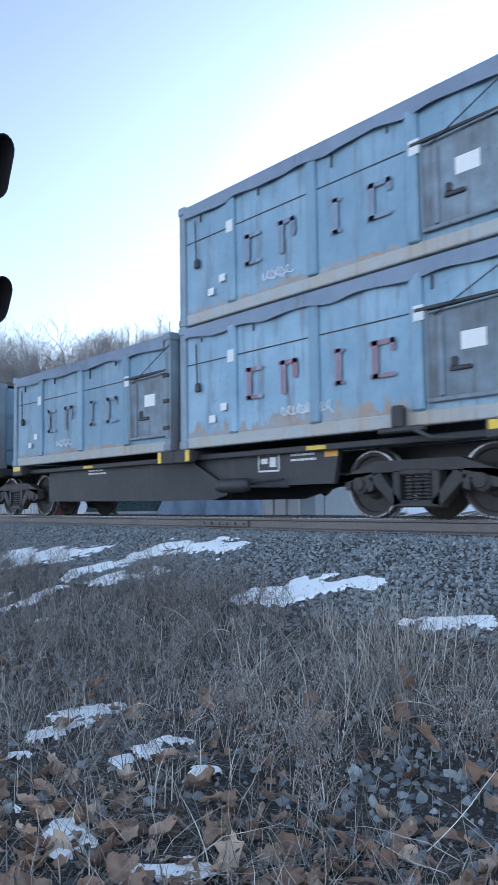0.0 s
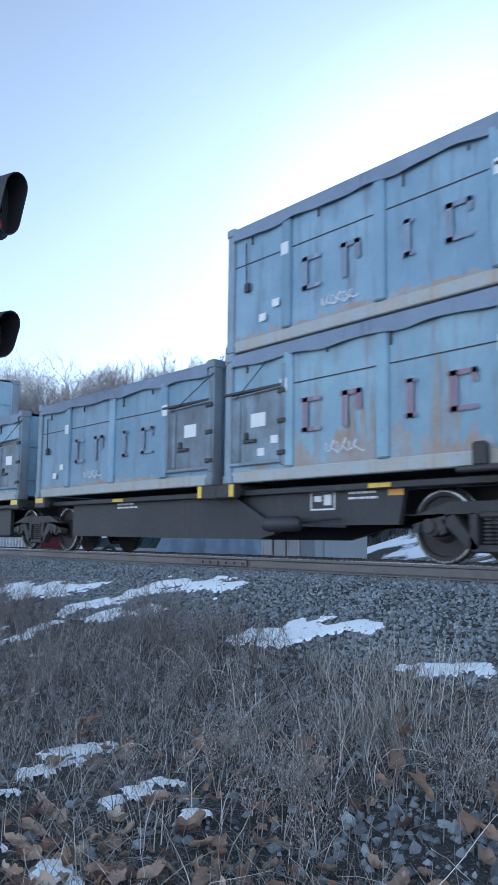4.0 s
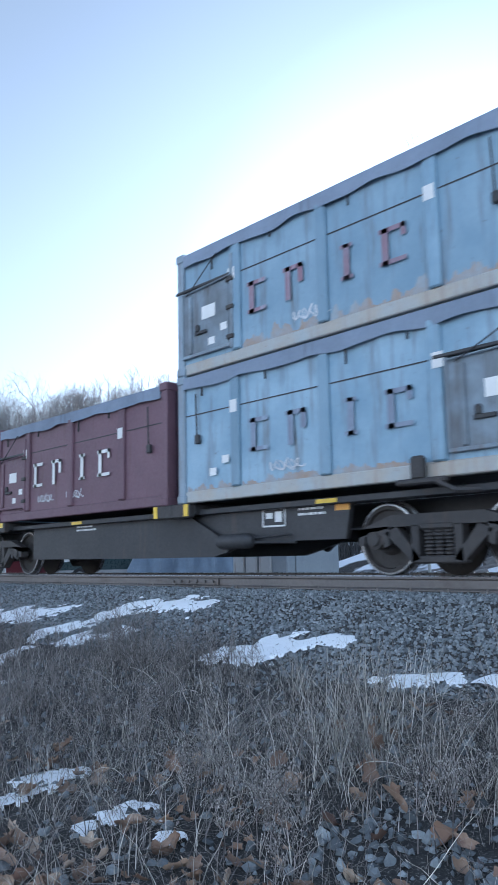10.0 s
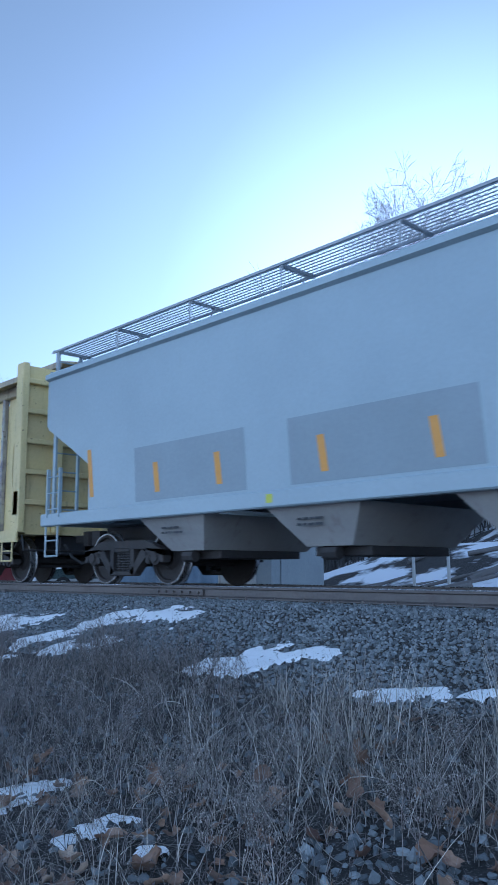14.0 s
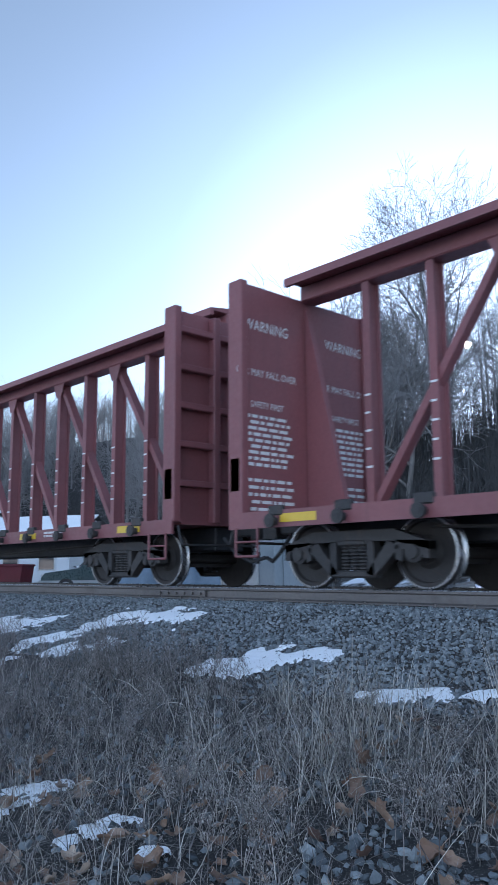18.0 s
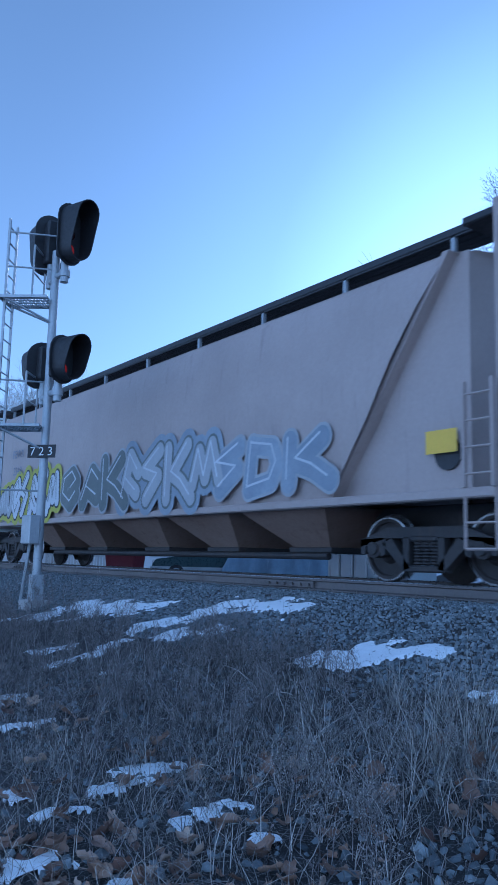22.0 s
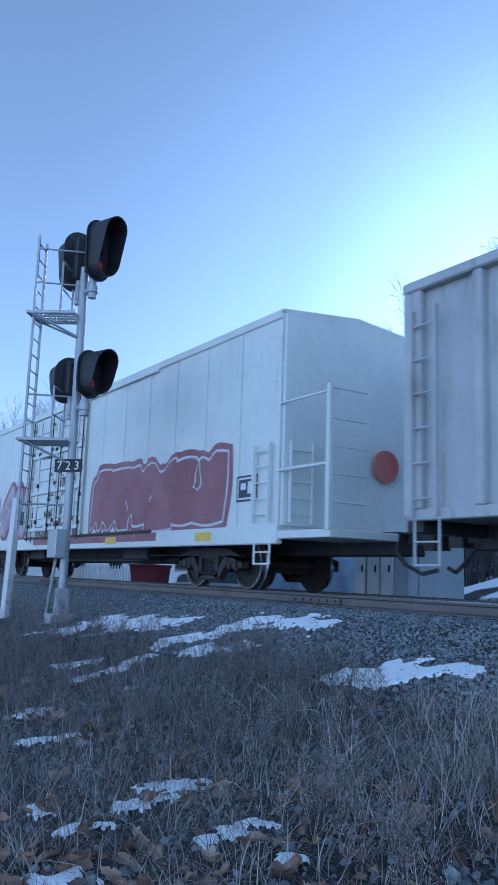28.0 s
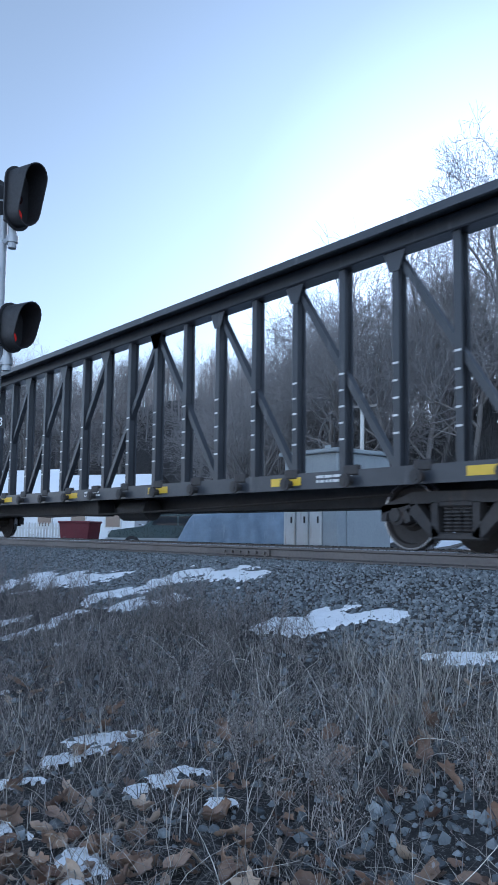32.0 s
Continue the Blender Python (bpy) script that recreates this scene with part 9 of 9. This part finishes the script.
part("side_door", Shape().box(-14.2, -14.16, 5.7, 6.6, hz + 0.1, 1.85, 0.01), HUT, hut)
part("sign", Shape().box(-14.158, -14.15, 6.0, 6.3, 1.3, 1.5), HUTW, hut)

CARPAINT = worn("dark_green_car_paint", (0.05, 0.085, 0.09), None, (0.10, 0.10, 0.10), 0.15, 0.3, 0.3, vary=0)
CLAD = worn("silver_grey_lower_panels", (0.44, 0.45, 0.45), None, (0.15, 0.14, 0.13), 0.25, 0.45, vary=0)
RUBBER = worn("tyre_rubber", (0.025, 0.025, 0.026), None, (0.06, 0.055, 0.05), 0.3, 0.9, vary=0)


def window_glass():
    m, n, l, b = nodes_of("dark_window_glass")
    b.inputs["Base Color"].default_value = (0.03, 0.035, 0.04, 1)
    b.inputs["Roughness"].default_value = 0.06
    return m


GLASS = window_glass()
car = thing("station_wagon", "dark green station wagon with snow on its windscreen", "car")
W = 0.86
prof = [(-2.3, 0.35), (-2.34, 0.62), (-2.2, 0.82), (-1.05, 0.98), (-0.45, 1.42), (1.7, 1.46), (2.25, 0.98), (2.32, 0.5), (2.25, 0.32)]
part("body", Shape().prism(prof[:4] + [(2.25, 0.98), (2.32, 0.5), (2.25, 0.32)], "y", -W, W), CARPAINT, car)
part("cabin", Shape().prism([(-1.05, 0.97), (-0.45, 1.42), (1.7, 1.46), (2.2, 0.98)], "y", -W + 0.12, W - 0.12), CARPAINT, car)
part("lower_panel", Shape().prism([(-2.36, 0.3), (-2.38, 0.55), (2.34, 0.55), (2.3, 0.3)], "y", -W - 0.015, W + 0.015), CLAD, car)
for x0, x1 in ((-0.75, 0.2), (0.28, 1.05), (1.12, 1.8)):
    part("side_window", Shape().prism([(x0 + (0.22 if x0 < -0.5 else 0), 1.36), (x0, 1.02), (x1, 1.02), (x1 - (0.1 if x1 > 1.5 else 0), 1.38)], "y", -W + 0.1, -W + 0.13), GLASS, car)
part("windscreen", Shape().add([(-1.02, -0.7, 1.0), (-1.02, 0.7, 1.0), (-0.47, 0.62, 1.41), (-0.47, -0.62, 1.41)], [(0, 1, 2, 3)]), GLASS, car)
for x in (-1.45, 1.4):
    for sy in (-1, 1):
        wh = part("wheel", Shape().lathe([(sy * 0.68, 0.0), (sy * 0.68, 0.31), (sy * 0.88, 0.31), (sy * 0.89, 0.2), (sy * 0.86, 0.19), (sy * 0.86, 0.0)], "y", (x, 0, 0.31), 20), RUBBER, car)
        part("hub", Shape().lathe([(sy * 0.862, 0.19), (sy * 0.875, 0.12), (sy * 0.87, 0.0)], "y", (x, 0, 0.31), 10), GALV, wh)
for sy in (-1, 1):
    part("headlight", Shape().box(-2.33, -2.1, sy * 0.5, sy * 0.82, 0.64, 0.8, 0.03), HUTW, car)
part("grille", Shape().box(-2.36, -2.28, -0.42, 0.42, 0.62, 0.78, 0.02), STEEL_DARK, car)
part("bumper", Shape().box(-2.42, -2.25, -W, W, 0.34, 0.56, 0.04), CLAD, car)
cz = float(lie(-26.3, 7.0))
car.matrix_basis = pose(-26.0, 8.2, cz, 0, 0, 58)
s = Shape()
vs = []
for i in range(9):
    for j in range(7):
        x, y = -1.25 + i * 0.1, -0.7 + j * 0.233
        z = 1.0 + (x + 1.02) * 0.75 if x > -1.0 else 0.985
        vs.append((x, y, z + 0.05 + 0.03 * math.sin(i * 2.1) * math.cos(j * 1.7)))
s.add(vs, [(i * 7 + j, (i + 1) * 7 + j, (i + 1) * 7 + j + 1, i * 7 + j + 1) for i in range(8) for j in range(6)])
snowcap = tagged(new("snow_cap", s.mesh("snow_cap", SNOW, 60)), "snow lying on the car's windscreen and bonnet", "snow")
snowcap.matrix_basis = car.matrix_basis.copy()

SHEET = worn("pale_blue_tarpaulin", (0.20, 0.26, 0.33), (0.13, 0.17, 0.22), (0.36, 0.39, 0.42), 0.35, 0.5, patch=1.4, vary=0)


def sheeted(name, label, l, w, h, at):
    """A load under a creased, sagging tarpaulin."""
    s, n, m = Shape(), 40, 28
    vs = []
    for i in range(n + 1):
        for j in range(m + 1):
            u, v = -1 + 2 * i / n, -1 + 2 * j / m
            ex, ey = min(1, (1 - abs(u)) * 5), min(1, (1 - abs(v)) * 4)
            top = h * (0.82 + 0.18 * math.cos(u * 2.2)) * (0.75 + 0.25 * math.cos(v * 1.4))
            f = 0.085 * math.sin(u * 19 + 3 * v) * (1 - 0.5 * ey) + 0.09 * noise.noise((u * 5, v * 4, 2)) + 0.05 * noise.noise((u * 13, v * 9, 7))
            z = top * (ex * ey) ** 0.45 + f
            vs.append((u * l / 2 * (1 + 0.04 * (1 - ex)), v * w / 2 + f * 1.5, max(0.0, z)))
    s.add(vs, [(i * (m + 1) + j, (i + 1) * (m + 1) + j, (i + 1) * (m + 1) + j + 1, i * (m + 1) + j + 1) for i in range(n) for j in range(m)])
    t = thing(name, label, "covered load")
    part("tarpaulin", s, SHEET, t, smooth=80)
    part("rope", Shape().tube([Vector((x, -w / 2 - 0.06, 0.35 + 0.04 * math.sin(x * 4))) for x in np.linspace(-l / 2, l / 2, 12)], 0.012, 5), STEEL_DARK, t)
    t.matrix_basis = at
    return t


sheeted("covered_trailer", "load sheeted in a creased pale blue tarpaulin", 5.0, 2.4, 1.85, pose(-22.4, 9.2, float(lie(-22.4, 9.2)) - 0.05, 0, 0, 50))
bx = thing("refuse_bin", "dark red steel refuse bin on the snow", "bin")
part("body", Shape().prism([(-0.48, 0.12), (0.48, 0.12), (0.6, 1.1), (-0.6, 1.1)], "y", -0.55, 0.55), REDBIN, bx)
part("rim", Shape().box(-0.64, 0.64, -0.6, 0.6, 1.08, 1.16, 0.02), REDBIN, bx)
for x in (-0.4, 0.4):
    for y in (-0.45, 0.45):
        part("wheel", Shape().cyl((x, y - 0.03, 0.07), (x, y + 0.03, 0.07), 0.07, 10), RUBBER, bx)
bx.matrix_basis = pose(-27.6, 5.2, float(lie(-27.6, 5.2)), 0, 0, 40)
HOUSEW = worn("white_clapboard", (0.66, 0.67, 0.68), (0.6, 0.61, 0.62), (0.4, 0.4, 0.4), 0.12, 0.6, vary=0)


def house(x, y, l, w, h, roof, turn, label):
    t = thing("house", label, "house")
    z = float(lie(x, y))
    part("wall", Shape().box(-l / 2, l / 2, -w / 2, w / 2, -0.3, h, 0.02), HOUSEW, t)
    for k in range(int(h / 0.28)):
        part("board", Shape().box(-l / 2 - 0.01, l / 2 + 0.01, -w / 2 - 0.015, -w / 2, k * 0.28, k * 0.28 + 0.03), HOUSEW, t)
    s = Shape().prism([(-w / 2 - 0.35, h - 0.05), (0, h + roof), (w / 2 + 0.35, h - 0.05), (0, h + roof - 0.12)], "x", -l / 2 - 0.3, l / 2 + 0.3)
    part("roof", s, STEEL_DARK, t)
    s = Shape().prism([(-w / 2 - 0.37, h + 0.0), (0, h + roof + 0.08), (0, h + roof + 0.01), (-w / 2 - 0.35, h - 0.045)], "x", -l / 2 - 0.28, l / 2 + 0.28)
    part("roof_snow", s, SNOW, t, "snow on the roof")
    s = Shape().prism([(-w / 2, h), (0, h + roof - 0.1), (w / 2, h)], "x", l / 2 - 0.04, l / 2)
    part("gable", s, HOUSEW, t)
    for k in range(3):
        xx = -l / 2 + (k + 0.7) * l / 3.3
        f = part("window", Shape().box(xx - 0.5, xx + 0.5, -w / 2 - 0.04, -w / 2, h * 0.35, h * 0.75, 0.01), HUTW, t)
        part("pane", Shape().box(xx - 0.42, xx + 0.42, -w / 2 - 0.05, -w / 2 - 0.035, h * 0.38, h * 0.72), GLASS, f)
    t.matrix_basis = pose(x, y, z, 0, 0, turn)
    return t


house(-48.0, 10.5, 9.0, 6.0, 2.7, 1.6, 25, "small white clapboard house with snow on its roof")
house(-40.5, 13.0, 7.0, 5.0, 2.5, 1.3, 30, "low white outbuilding with snow on its roof")
fence = thing("picket_fence", "white wooden picket fence in the snow", "fence")
for k in range(34):
    x = k * 0.13
    part("picket", Shape().prism([(x - 0.04, 0.05), (x + 0.04, 0.05), (x + 0.04, 1.05), (x, 1.15), (x - 0.04, 1.05)], "y", -0.012, 0.012), HUTW, fence)
for z in (0.35, 0.85):
    part("rail", Shape().box(-0.1, 4.4, 0.012, 0.05, z, z + 0.08), HUTW, fence)
fence.matrix_basis = pose(-34.0, 4.6, float(lie(-33, 5)), 0, 0, 48)
pole = thing("utility_pole", "pale bleached wooden utility pole on the slope", "pole")
part("pole", Shape().cyl((0, 0, -0.5), (0.1, 0, 7.6), 0.13, 10, 0.10), HUTW, pole)
part("cross_arm", Shape().box(-0.9, 0.9, -0.06, 0.06, 6.9, 7.02, 0.01), BARK, pole)
pole.matrix_basis = pose(-27.3, 20.0, float(lie(-27.3, 20.0)), 0, 0, 20)
for x, y, h, lean in ((-13.4, 10.2, 2.2, 1.5), (-12.6, 10.7, 2.0, -1.0), (-11.0, 11.8, 1.6, 2.5)):
    t = thing("fence_post", "thin whitish wooden post in the snowy bank", "post", "posts on the bank")
    part("post", Shape().cyl((0, 0, -0.3), (0, 0, h), 0.05, 8, 0.042), HUTW, t)
    t.matrix_basis = pose(x, y, float(lie(x, y)), lean, lean * 0.5, 0)
LOGS = random.Random(71)
for k in range(9):
    t = thing("fallen_log", "dark fallen log lying across the snowy bank", "log", "logs on the bank")
    l = spread(LOGS, 1.4, 3.2)
    x, y = spread(LOGS, -16.5, -9.5), spread(LOGS, 9.5, 14.5)
    r = spread(LOGS, 0.06, 0.13)
    part("trunk", Shape().cyl((-l / 2, 0, 0), (l / 2, 0, 0), r, 8, r * 0.7), BARK, t)
    a = spread(LOGS, 20, 75)
    dx, dy = math.cos(radians(a)) * l / 2, math.sin(radians(a)) * l / 2
    rise = math.degrees(math.atan2(float(lie(x + dx, y + dy) - lie(x - dx, y - dy)), l))
    t.matrix_basis = pose(x, y, float(lie(x, y)) + r * 0.8, 0, -rise, a)

# ---- what moves ----
def motions():
    ticks = [0.0, 0.25, 0.5, 0.75] + [i * 1.0 for i in range(1, 33)]
    for ob, at, z in MOVING:
        walk(ob, [(t, pose(at + rolled(t), 0, z)) for t in ticks])
    first, turn = WHEELSETS[0], []
    for i in range(int(32 * FPS) + 1):
        t = i / FPS
        turn.append((t, Matrix.Rotation(rolled(t) / WHEEL_R, 4, "Y")))
    walk(first, turn)
    act = first.animation_data.action
    for w in WHEELSETS[1:]:
        w.rotation_mode = "QUATERNION"
        w.animation_data_create()
        w.animation_data.action = act
        w.animation_data.action_slot = first.animation_data.action_slot


motions()
